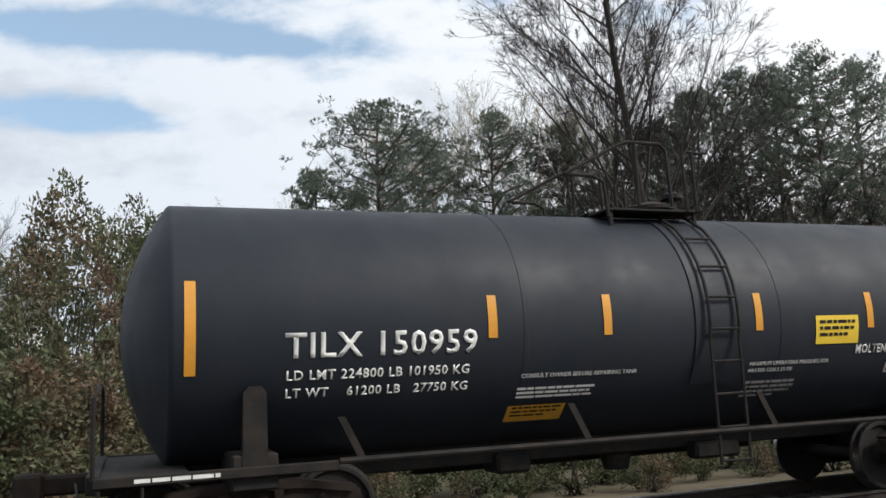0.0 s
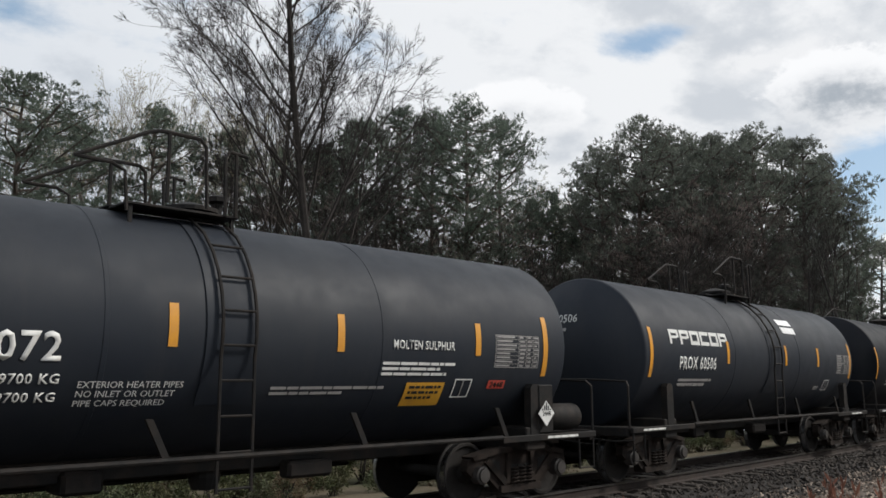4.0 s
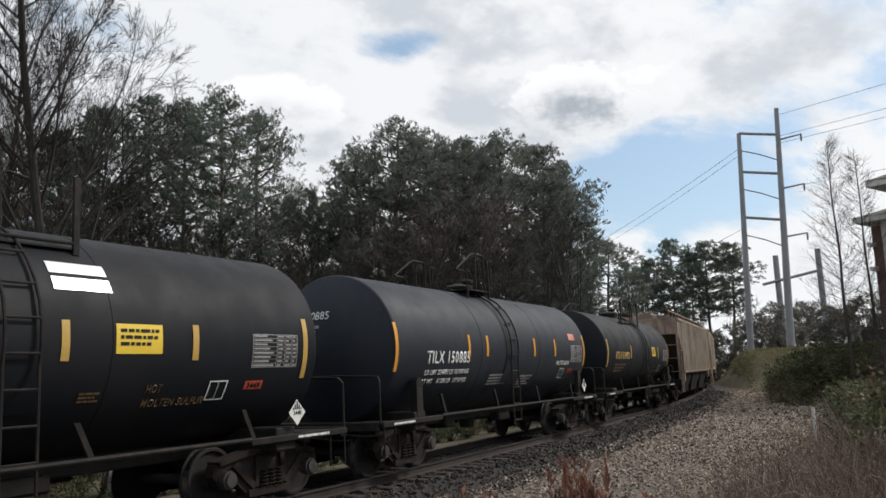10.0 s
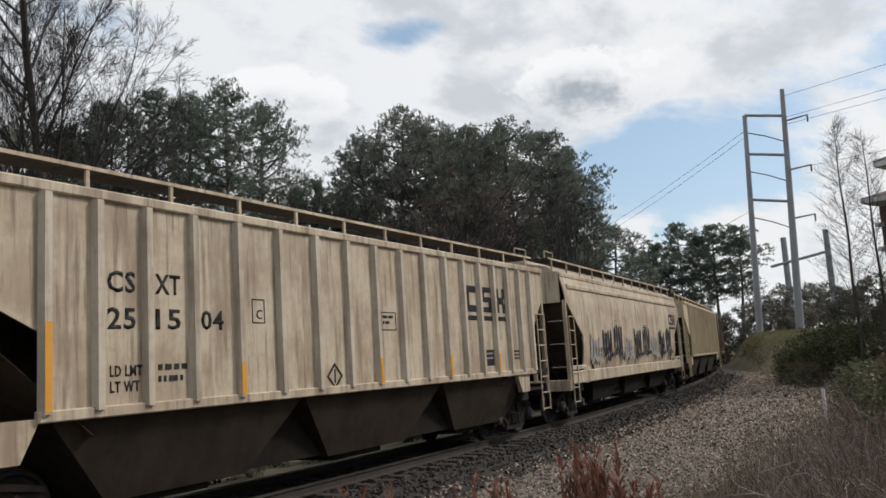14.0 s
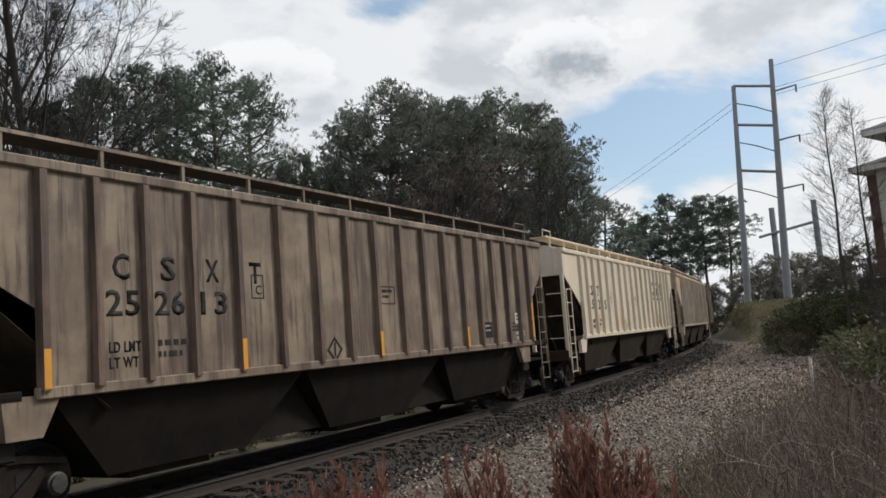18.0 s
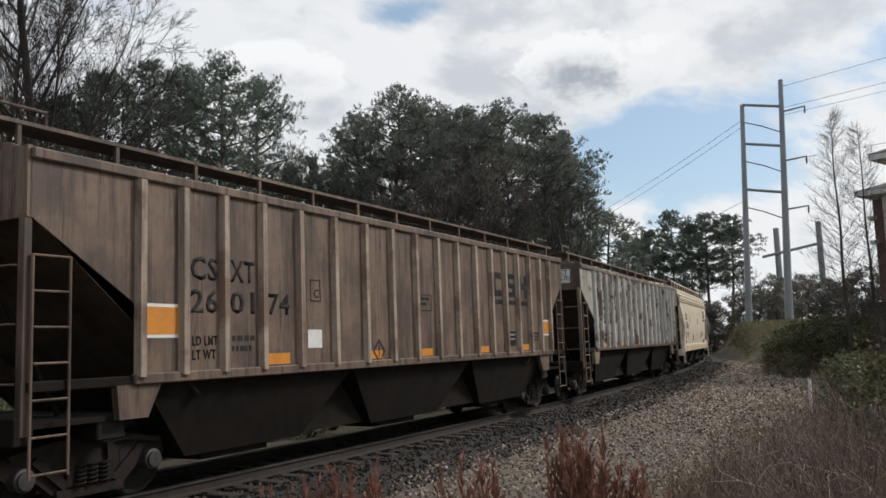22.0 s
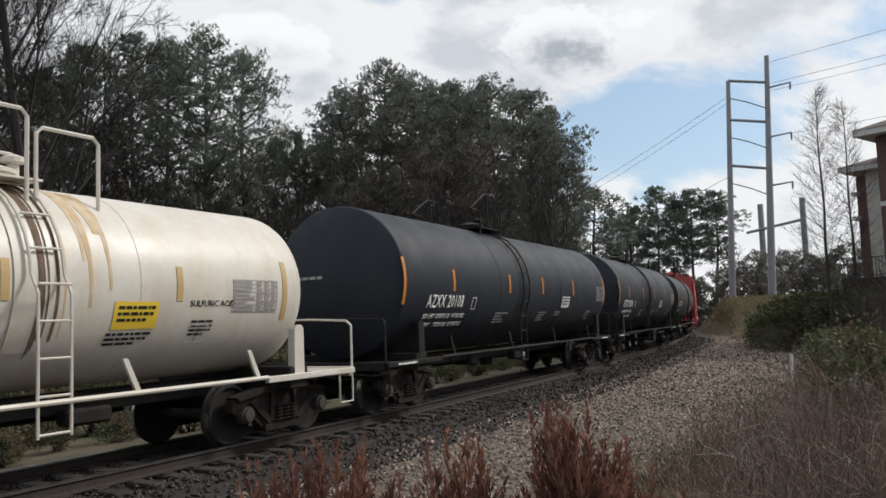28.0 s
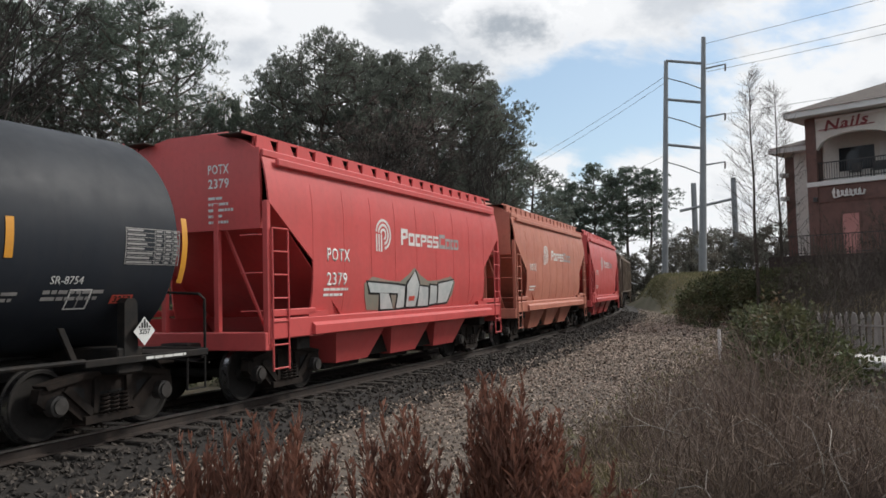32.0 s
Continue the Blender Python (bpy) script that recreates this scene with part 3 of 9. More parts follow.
def ladder(car, x0, x1, z0, z1, path, mat, name="ladder", rungs=None, r=0.016):
    """A ladder between two stiles; path gives y at a height."""
    zs = np.linspace(z0, z1, 14)
    la = part(name, tubes(*[[(x, path(z), z) for z in zs] for x in (x0, x1)], r=r * 1.3), mat, car)
    n = rungs or int((z1 - z0) / 0.34)
    for i in range(n):
        z = z0 + 0.04 + (z1 - z0 - 0.05) * i / (n - 1)
        part("rung", tubes([(x0, path(z), z), (x1, path(z), z)], r=r), mat, la)
    return la


def placard(car, side, u, z, number, w=0.19):
    p = part("placard", side.lay(lozenge(w), u, z, 0.012, step=0.1), M_LETTER, car, "white hazard placard with black stripes")
    st = bmesh.new()
    for i in range(-2, 3):
        x = i * 0.045
        h = w - abs(x) - 0.03
        if h > 0.03:
            st.faces.new([st.verts.new(q) for q in ((x - 0.012, 0.045, 0), (x + 0.012, 0.045, 0), (x + 0.012, h, 0), (x - 0.012, h, 0))])
    part("stripes", side.lay(st, u, z, 0.018, step=0.1), M_LETTER_BLACK, p)
    if number:
        part("number", side.lay(text_mesh(number, 0.065), u - 0.095, z - 0.035, 0.018), M_LETTER_BLACK, p)


def data_table(car, side, u, z, w, h):
    """A stencilled table: a thin white grid with rows of small print."""
    bm = rect(w, h, 0.010)
    n = max(5, int(h / 0.055))
    cols = (0.0, 0.52, 0.70, 0.86)
    for i in range(1, n):
        y = h * i / n
        bm.faces.new([bm.verts.new(q) for q in ((0.012, y - 0.003, 0), (w - 0.012, y - 0.003, 0), (w - 0.012, y + 0.003, 0), (0.012, y + 0.003, 0))])
    t = tagged(part("data_table", side.lay(bm, u, z, 0.006), M_LETTER_GREY, car), "white stencilled inspection table", kind="stuff")
    for x in cols[1:]:
        part("table_rule", side.lay(rect(0.007, h - 0.03), u + x * w, z + 0.015, 0.0075), M_LETTER_GREY, t)
    bm = bmesh.new()
    rs = random.Random(int(100 * (u + 20)))
    for i in range(n):
        y = h * (i + 0.32) / n
        for a, b in zip(cols, cols[1:] + (1.0,)):
            x1 = a + (b - a) * rs.uniform(0.55, 0.93)
            bm.faces.new([bm.verts.new(q) for q in (((a + 0.025) * w, y, 0), (x1 * w, y, 0), (x1 * w, y + 0.42 * h / n, 0), ((a + 0.025) * w, y + 0.42 * h / n, 0))])
    tagged(part("table_print", side.lay(bm, u, z, 0.009), M_LETTER_GREY, t), kind="stuff")


def tank_profile(half, r, dish, domed=False):
    """Half-length of the barrel, radius, depth of the ends: shallow dished heads that meet the barrel in a tight knuckle."""
    cap, edge, k = dish * 0.70, half + 0.15, 0.07
    head = [(edge + cap * (1 - (q / (r - k)) ** 2) * 0.98 + 0.01, q) for q in np.linspace(0.02, r - k, 8)]
    head += [(edge - k + k * math.cos(a), r - k + k * math.sin(a)) for a in np.linspace(0.25, math.pi / 2, 5)]
    if domed:
        head = [(half + dish * math.cos(a), max(0.02, r * math.sin(a) ** 0.85)) for a in np.linspace(0, math.pi / 2, 12)]
    pts = [(-x, q) for x, q in head]
    for x in (-half * 0.33, half * 0.33):
        pts += [(x - 0.03, r), (x - 0.025, r + 0.006), (x + 0.025, r + 0.006), (x + 0.03, r)]
    return pts + head[::-1]


def dome_platform(car, lu, top, fm, fittings):
    """The grated platform round the dome with its bent pipe rails."""
    pf = part("top_platform", lambda: boxes((lu - 0.87, lu + 0.52, -0.82, -0.34, top - 0.035, top - 0.005), (lu - 0.87, lu + 0.52, 0.34, 0.82, top - 0.035, top - 0.005), (lu - 0.87, lu - 0.52, -0.34, 0.34, top + 0.005, top + 0.03), bevel=0.006), fm, car, key=f"tplat{lu}{top:.2f}")
    for x in (lu - 0.80, lu + 0.46):
        for yl in (-0.77, 0.77):
            part("platform_leg", lambda: boxes((x - 0.02, x + 0.02, yl - 0.02, yl + 0.02, top - 0.27, top - 0.036)), fm, pf, key=f"pleg{x:.2f}{top:.2f}{yl}")
    for y in (-0.82, 0.82):
        def loop():
            bm = bmesh.new()
            if fittings is not None:
                for xa, xb_, up_ in ((lu - 1.25, lu - 0.72, 0.52), (lu - 0.42, lu + 0.3, 0.80), (lu + 0.42, lu + 1.30, 0.62)):
                    tube(bm, [(xa, y, top - 0.30), (xa, y, top + up_ - 0.08), (xa + 0.08, y, top + up_), (xb_ - 0.08, y, top + up_), (xb_, y, top + up_ - 0.08), (xb_, y, top - 0.30)], 0.026)
                tube(bm, [(lu - 1.17, y, top + 0.52), (lu - 0.1, y, top + 0.86)], 0.024)
                tube(bm, [(lu - 0.1, y, top + 0.86), (lu - 0.1, y, top - 0.2)], 0.024)
                return bm
            tube(bm, [(lu - 1.45, y, top + 0.40), (lu - 0.62, y, top + 0.83), (lu - 0.50, y, top + 0.86), (lu - 0.02, y, top + 0.86), (lu + 0.06, y, top + 0.78), (lu + 0.10, y, top + 0.04)], 0.024)
            tube(bm, [(lu - 0.40, y, top + 0.85), (lu - 0.40, y, top + 0.04)], 0.024)
            tube(bm, [(lu - 1.42, y, top + 0.40), (lu - 1.05, y, top + 0.39), (lu - 0.90, y, top + 0.32), (lu - 0.86, y, top - 0.12)], 0.022)
            tube(bm, [(lu + 0.34, y, top - 0.02), (lu + 0.32, y, top + 0.70), (lu + 0.38, y, top + 0.78), (lu + 0.62, y, top + 0.76), (lu + 0.62, y, top + 0.70)], 0.022)
            tube(bm, [(lu + 0.48, y, top - 0.02), (lu + 0.47, y, top + 0.76)], 0.022)
            return bm
        part("platform_rail", loop, fm, pf, key=f"prail{lu}{top:.2f}{y}")


def gold_platform(car, lu, top, fm):
    """A long narrow walkway on the shoulder with broad end posts and one tall pipe hoop."""
    a, b, z = lu - 1.98, lu + 1.22, top - 0.30
    pf = part("top_platform", lambda: boxes((a, b, -0.98, -0.66, z - 0.03, z), (a, b, 0.66, 0.98, z - 0.03, z), bevel=0.006), fm, car, key=f"gplat{lu}{top:.2f}")
    for y in (-0.98, 0.98):
        part("toe_rail", lambda: tubes([(a, y, z + 0.05), (b, y, z + 0.05)], r=0.022), fm, pf, key=f"gtoe{lu}{top:.2f}{y}")
        for x in (a + 0.32, b - 0.03):
            part("rail_post", lambda: boxes((x - 0.045, x + 0.045, y - 0.02, y + 0.02, z - 0.10, z + 0.87), bevel=0.006), fm, pf, key=f"gpost{x:.2f}{top:.2f}{y}")
        part("platform_rail", lambda: tubes([(a - 0.75, y, z + 0.50), (a + 0.32, y, z + 0.86), (lu - 0.30, y, z + 0.88), (lu - 0.18, y, z + 0.80), (lu - 0.15, y, z)], r=0.022), fm, pf, key=f"grail{lu}{top:.2f}{y}")
        part("grab_hoop", lambda: tubes([(lu + 0.22, y, z), (lu + 0.20, y, z + 0.70), (lu + 0.28, y, z + 0.78), (lu + 0.55, y, z + 0.74)], r=0.02), fm, pf, key=f"ghoop{lu}{top:.2f}{y}")
        part("low_rail", lambda: tubes([(a - 0.75, y, z + 0.50), (a - 0.25, y, z + 0.46), (a - 0.05, y, z + 0.36), (a, y, z)], r=0.02), fm, pf, key=f"glow{lu}{top:.2f}{y}")


def tank_car(k0, k1, label, mat=None, r=1.42, zc=2.36, mark="", mark_mat=None, mark_size=0.24, mark_u=-4.4, mark_w=2.05, mark_z=2.02, loads=("LD LMT 224800 LB 101950 KG", "LT WT    61200 LB   27750 KG"), sub=True, writing=(),
             strips=None, strip_mat=None, cargo="", brand=None, plate=False, table=True, un="", end_writing="", frame_mat=None, yellow=None, yellow_z=1.97, strip_dz=0.0, cargo_u=2.97, cargo_z=1.84, table_u=None,
             fittings=None, ladder_u=0.62, end_red=False, valve_box=False, text_gold=False, orange=False, curve_band=True, domed=False):
    mat = mat or M_BLACK
    fm = fittings or M_IRON
    car = start_car(label, k0, k1)
    car.name = "tank_car"
    L = k1 - k0
    half, dish = L / 2 - (1.82 if domed else 1.30), 0.62
    side = Side(r, zc)
    tank = part("tank", lambda: spin([(a, b) for a, b in tank_profile(half, r, dish, domed)], 64, "x", centre=(0, 0, zc)), mat, car, key=f"tank{L:.2f}{r}{zc}{domed}", smooth=True)
    # Underframe: centre sill, end platforms, body bolsters.
    part("centre_sill", lambda: boxes((-L / 2 + 0.5, L / 2 - 0.5, -0.26, 0.26, 0.72, 0.98), bevel=0.02), M_IRON, car, key=f"sill{L:.2f}")
    for sg in (-1, 1):
        x_end, x_in = sg * (L / 2 - 0.52), sg * (L / 2 - 2.75)
        a, b = sorted((x_end, x_in))
        for ys in (-1.45, 1.45):
            part("platform_sill", lambda: boxes((a, b, ys - 0.04, ys + 0.04, 0.915, 1.01), bevel=0.01), fm, car, key=f"platform{L:.2f}{sg}{ys}")
        part("end_beam", lambda: boxes((x_end - 0.06, x_end + 0.06, -1.398, 1.398, 0.86, 1.02), bevel=0.012), fm, car, key=f"endbeam{L:.2f}{sg}")
        part("platform_deck", lambda: boxes((min(x_end, sg * (L / 2 - 1.35)), max(x_end, sg * (L / 2 - 1.35)), -1.40, 1.40, 0.97, 0.995)), fm, car, key=f"deck{L:.2f}{sg}")
        xb = sg * (L / 2 - 1.95)
        for y in (() if text_gold else (-1, 1)):
            part("saddle", lambda: prism(bmesh.new(), [(xb - 0.12, 0.98), (xb + 0.12, 0.98), (xb + 0.11, 1.70), (xb + 0.06, 1.76), (xb - 0.06, 1.76), (xb - 0.11, 1.70)], y * 1.43, y * 1.30), fm, car, key=f"saddle{L:.2f}{sg}{y}{r}")
        part("bolster", lambda: boxes((xb - 0.22, xb + 0.22, -1.42, 1.42, 0.78, 1.12), bevel=0.02), M_IRON, car, key=f"tbolster{L:.2f}{sg}")
        truck(car, xb, frame_mat or M_RUST)
        coupler(car, sg * (L / 2 - 0.02), sg)
        # End handrail, grab irons and the step below the corner.
        xr = x_end
        part("handrail", lambda: tubes([(xr, -1.42, 0.98), (xr, -1.42, 1.72), (xr - sg * 0.05, -1.36, 1.80), (xr, -0.55, 1.84), (xr, 0.55, 1.84), (xr, 1.36, 1.80), (xr, 1.42, 0.98)], r=0.022), fm, car, key=f"hrail{L:.2f}{sg}")
        part("sill_step", lambda: tubes([(xr - sg * 0.05, -1.46, 0.90), (xr - sg * 0.05, -1.46, 0.45), (xr - sg * 0.42, -1.46, 0.45), (xr - sg * 0.42, -1.46, 0.90)], r=0.018), fm, car, key=f"step{L:.2f}{sg}")
        part("uncoupling_lever", lambda: tubes([(xr, -1.5, 0.80), (xr + sg * 0.12, -1.2, 0.78), (xr + sg * 0.2, -0.2, 0.86)], r=0.014), M_IRON, car, key=f"lever{L:.2f}{sg}")
        if sub:
            part("sill_stencil", Side(flat=1.49).lay(bars(1, 0.75, 0.05, 0.3, 5), min(a, b) + (0.35 if sg < 0 else 1.0), 0.93, 0.004), M_LETTER, car)
    # Running pipe along the side with its stays.
    for y in (-1, 1):
        part("side_rail", lambda: tubes([(-L / 2 + 2.75, y * 1.47, 1.0), (L / 2 - 2.75, y * 1.47, 1.0)], r=0.032, seg=8), fm, car, key=f"siderail{L:.2f}{y}")
    n = 4
    for i in range(n):
        x = -half * 0.72 + 1.44 * half * i / (n - 1)
        part("stay", lambda: boxes_slanted(x), fm, car, key=f"stay{x:.2f}")
    # Bottom outlet and pipes.
    part("bottom_outlet", lambda: spin([(-0.35, 0.16), (-0.2, 0.2), (0.0, 0.2), (0.15, 0.3)], 16, "z", centre=(0.1, 0, 0.85)), M_IRON, car, key="outlet")
    part("brake_gear", lambda: boxes((-1.75, -1.3, -0.4, 0.1, 0.6, 0.85), (1.0, 1.7, -0.5, -0.25, 0.58, 0.80), (-2.6, 2.6, 0.3, 0.36, 0.6, 0.66), bevel=0.04), M_IRON, car, key="brakegear")
    if valve_box:
        part("air_reservoir", lambda: spin([(-0.42, 0.02), (-0.40, 0.16), (-0.33, 0.21), (0.33, 0.21), (0.40, 0.16), (0.42, 0.02)], 20, "x", centre=(L / 2 - 1.05, -1.15, 1.24)), M_IRON, car, key=f"reservoir{L:.2f}", smooth=True)
        part("valve_box", lambda: boxes((L / 2 - 1.9, L / 2 - 1.55, -1.45, -1.15, 1.02, 1.75), bevel=0.02), fm, car, key=f"vbox{L:.2f}")
    # Ladder over the side and the working platform with its rails round the dome.
    lu = ladder_u
    ladder(car, lu, lu + 0.42, 0.62, zc + r - 0.05, lambda z: -max(1.46 if z < zc else 0.52, math.sqrt(max(0.0, (r + 0.07) ** 2 - (z - zc) ** 2))), fm)
    top = zc + r
    if text_gold:
        gold_platform(car, lu, top, fm)
    else:
        dome_platform(car, lu, top, fm, fittings)
    dome = part("manway", lambda: spin([(0, 0.30), (0.16, 0.30), (0.17, 0.36), (0.22, 0.36), (0.24, 0.30), (0.30, 0.1)], 20, "z", centre=(lu + 0.3, 0, top - 0.04)), fm, car, key=f"dome{lu}{top:.2f}")
    part("valve", lambda: spin([(0, 0.07), (0.28, 0.07), (0.30, 0.15), (0.36, 0.15), (0.40, 0.05)], 12, "z", centre=(lu + 0.62, -0.1, top)), fm, dome, key=f"valve{lu}{top:.2f}")
    if curve_band and r < 1.5:
        part("jacket_band", side.lay(rect(0.62, 2.5), lu - 0.16, 1.55, 0.016, step=0.12), mat, car, smooth=True)
    # Reflective strips.
    sx = strips if strips is not None else (-5.3, -2.17, -0.74, 1.40, 3.2, 5.4)
    for i, x in enumerate(sx):
        longer = i in (0, len(sx) - 1)
        h = 0.92 if longer else 0.46
        part("reflective_strip", side.lay(rect(0.105, h), x - 0.05, (1.88 if longer else 2.16) + zc - 2.36 + strip_dz, 0.008, step=0.08), strip_mat or M_YELLOW, car)
    mm = mark_mat or M_LETTER
    if mark:
        words("reporting_mark", side, fit_text(mark, mark_size, mark_w), mark_u, mark_z, mm, car, 0.10)
        if sub:
            lm = M_LETTER if not text_gold else M_LETTER_GREY
            if loads[0] == "#":
                if not (text_gold and writing):
                    part("small_print", side.lay(bars(2, 1.3, 0.2, 0.5, 7), mark_u + 0.1, mark_z - 0.36, 0.008), M_LETTER_GREY, car)
                loads = ()
            for i, line in enumerate(loads):
                words("load_stencil", side, fit_text(line, 0.10, min(1.95, 0.075 * len(line))), mark_u + 0.02, mark_z - 0.22 - 0.17 * i, lm, car, 0.035)
    if cargo:
        for i, line in enumerate(cargo.split("|")):
            words("cargo_name", side, fit_text(line, 0.115, 0.080 * len(line)), cargo_u, cargo_z - 0.17 * i, M_LETTER_DIM if text_gold else mm, car, 0.05)
    if yellow is not None:
        lab = part("warning_label", side.lay(rect(0.70, 0.36), yellow, yellow_z, 0.008), M_ORANGE_LABEL if orange else M_LABEL, car, "yellow emergency label with small print")
        part("label_print", side.lay(bars(3, 0.58, 0.24, 0.5, 9), yellow + 0.06, yellow_z + 0.06, 0.014), M_LETTER_BLACK, lab)
    if table:
        tu = half - 1.06 if table_u is None else table_u
        data_table(car, side, tu, 2.0 + zc - 2.36, 0.98, 0.48)
        part("label_frame", side.lay(rect(0.34, 0.29, 0.02), tu - 0.74, 1.58 + 0.3 * (zc - 2.36), 0.008), M_LETTER, car)
        part("label_frame_print", side.lay(rect(0.018, 0.24), tu - 0.58, 1.60 + 0.3 * (zc - 2.36), 0.008), M_LETTER_GREY, car)
    if un:
        part("hazard_number_panel", side.lay(rect(0.36, 0.13), (half - 1.06 if table_u is None else table_u) - 0.05, 1.70, 0.008), M_RED, car, "red panel with a white number")
        part("hazard_number", side.lay(fit_text(un, 0.09, 0.28), (half - 1.06 if table_u is None else table_u) - 0.01, 1.72, 0.014), M_IRON, car)
        placard(car, Side(flat=1.50), L / 2 - 1.80, 1.32, un)
    if plate:
        for i in range(2):
            part("metal_plate", side.lay(rect(0.78, 0.17), 1.08, 2.92 + 0.20 * i, 0.01), M_STAINLESS, car, "bright metal plate")
    for i, (string, u, z, size, m_) in enumerate(writing):
        if string.startswith("#"):
            rows, w = string[1:].split(",")
            part("small_print", side.lay(bars(int(rows), float(w), size * int(rows), 0.45, i + 3), u, z, 0.008), m_ or mm, car)
        else:
            words("stencil", side, text_mesh(string, size), u, z, m_ or mm, car, 0.28 * size)
    if end_writing:
        end = part("end_mark", end_text(end_writing, 0.15, half, r, dish, zc + 0.55, 0.95), mm, car)
        part("end_print", end_text(None, 0.1, half, r, dish, zc + 0.02, 0.8), M_LETTER_GREY, car)
        if end_red:
            part("end_panel", end_text("#", 0.16, half, r, dish, zc - 0.25, 0.6), M_RED, car)
    if brand:
        block_word(car, side, *brand)
    return car


def boxes_slanted(x):
    bm = bmesh.new()
    prism(bm, [(x - 0.05, 1.42), (x + 0.03, 1.42), (x + 0.24, 1.0), (x + 0.16, 1.0)], -1.44, -1.40)
    return bm


def head_x(half, r, dish, y, z, zc):
    q = min(1.0, math.hypot(y, z - zc) / (r - 0.07))
    return -(half + 0.16 + dish * 0.686 * (1 - q * q))


def end_text(string, size, half, r, dish, z, y):
    """Writing on the rounded front end of a tank."""
    if string is None:
        bm = bars(4, 0.8, 0.42, 0.45, 4)
    elif string == "#":
        bm = rect(0.42, size)
    else:
        bm = text_mesh(string, size)
    cut_up(bm, 0.08)
    zc = 2.36
    for v in bm.verts:
        yy, zz = y - v.co.x, z + v.co.y
        v.co = Vector((head_x(half, r, dish, yy, zz, zc) - 0.02, yy, zz))
    return bm


def letter_block(w, h, kind):
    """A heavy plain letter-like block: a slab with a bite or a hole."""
    t = 0.26 * h
    q = {"a": [(0, t, 0, h), (t, w, h - t, h), (w - t, w, h * 0.45, h - t), (t, w - t, h * 0.38, h * 0.38 + t * 0.7)],
         "b": [(0, t, 0, h), (w - t, w, 0, h), (t, w - t, h - t, h), (t, w - t, 0, t)],
         "c": [(0, t, 0, h), (t, w, h - t, h), (t, w, 0, t)],
         "s": [(0, w, h - t * 0.8, h), (0, w, 0, t * 0.8), (0, w, h / 2 - t * 0.4, h / 2 + t * 0.4), (0, t, h / 2, h), (w - t, w, 0, h / 2)],
         "x": [(0, t, 0, h * 0.4), (w - t, w, 0, h * 0.4), (0, t, h * 0.6, h), (w - t, w, h * 0.6, h), (t * 0.6, w - t * 0.6, h * 0.36, h * 0.64)],
         "u": [(0, w, 0, -0.0)]}[kind]
    bm = bmesh.new()
    for x0, x1, y0, y1 in q:
        bm.faces.new([bm.verts.new(p) for p in ((x0, y0, 0), (x1, y0, 0), (x1, y1, 0), (x0, y1, 0))])
    return bm


def block_word(car, side, u, width, z, h, mat=None):
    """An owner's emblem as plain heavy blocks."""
    p = width / 6
    for i, k in enumerate("aabcba"):
        part("emblem_block", side.lay(letter_block(p * 0.88, h, k), u + i * p, z, 0.009), mat or M_LETTER, car)


def fit_text(string, size, width):
    """Heavy stencil lettering made to a width."""
    bm = text_mesh(string, size, 1.10, 1.0, 0.019)
    xs = [v.co.x for v in bm.verts]
    k = width / (max(xs) - min(xs))
    for v in bm.verts:
        v.co.x = (v.co.x - min(xs)) * k
    return bm


# Places of the couplings along the train, counted where the train stands at half time.
K = [-219.45, -206.15, -192.95, -179.35, -166.45, -153.0, -139.85, -126.95, -113.1, -99.85, -86.05, -72.4, -58.95, -45.5,
     -27.7, -10.2, 7.5, 25.9, 43.7, 61.85, 80.0, 97.8, 115.3, 130.9, 152.5, 165.3, 182.0, 198.4, 213.5, 226.8, 240.0, 253.2, 268.0]


def hopper_paint(name, base, second, rust, amount, rough=0.65, contrast=(0.4, 0.65), run=2.2, run_colour=(0.10, 0.055, 0.032)):
    return material(name, base, rough, second=second, scale=1.1, amount=amount, streak=rust, streak_colour=run_colour, streak_scale=run, bump=0.08, bump_scale=12, contrast=contrast, fine=min(0.85, rust))


M_RUST_STAIN = material("orange_rust_stain", (0.48, 0.34, 0.19), 0.7, second=(0.58, 0.48, 0.34), scale=4, amount=0.8)
H_TAN = hopper_paint("dirty_tan_hopper_paint", (0.36, 0.27, 0.205), (0.19, 0.130, 0.097), 0.9, 0.9, run=2.4, run_colour=(0.125, 0.080, 0.058))
H_BEIGE = hopper_paint("beige_hopper_paint", (0.50, 0.42, 0.31), (0.35, 0.265, 0.185), 0.7, 0.85, run=2.2, run_colour=(0.21, 0.145, 0.10))
H_CREAM = hopper_paint("cream_hopper_paint", (0.66, 0.57, 0.44), (0.56, 0.47, 0.35), 0.14, 0.5)
H_SAND = hopper_paint("sand_hopper_paint", (0.50, 0.405, 0.26), (0.40, 0.315, 0.195), 0.22, 0.6)
H_BROWN = hopper_paint("rust_brown_hopper_paint", (0.15, 0.108, 0.078), (0.30, 0.235, 0.165), 0.85, 0.75, run=2.2, run_colour=(0.062, 0.040, 0.030))
H_DARK = hopper_paint("dark_rusty_hopper_paint", (0.165, 0.108, 0.075), (0.080, 0.054, 0.042), 0.85, 0.9, run=2.4, run_colour=(0.046, 0.030, 0.024))
H_PEEL = material("peeling_white_hopper_paint", (0.37, 0.35, 0.305), 0.75, second=(0.075, 0.052, 0.040), scale=3.7, amount=0.9, contrast=(0.58, 0.64), streak=0.85, fine=0.6, streak_colour=(0.11, 0.068, 0.046), streak_scale=2.2, bump=0.1, bump_scale=12)
H_PALE_RIB = hopper_paint("pale_worn_rib_paint", (0.52, 0.45, 0.36), (0.34, 0.27, 0.20), 0.35, 0.7)
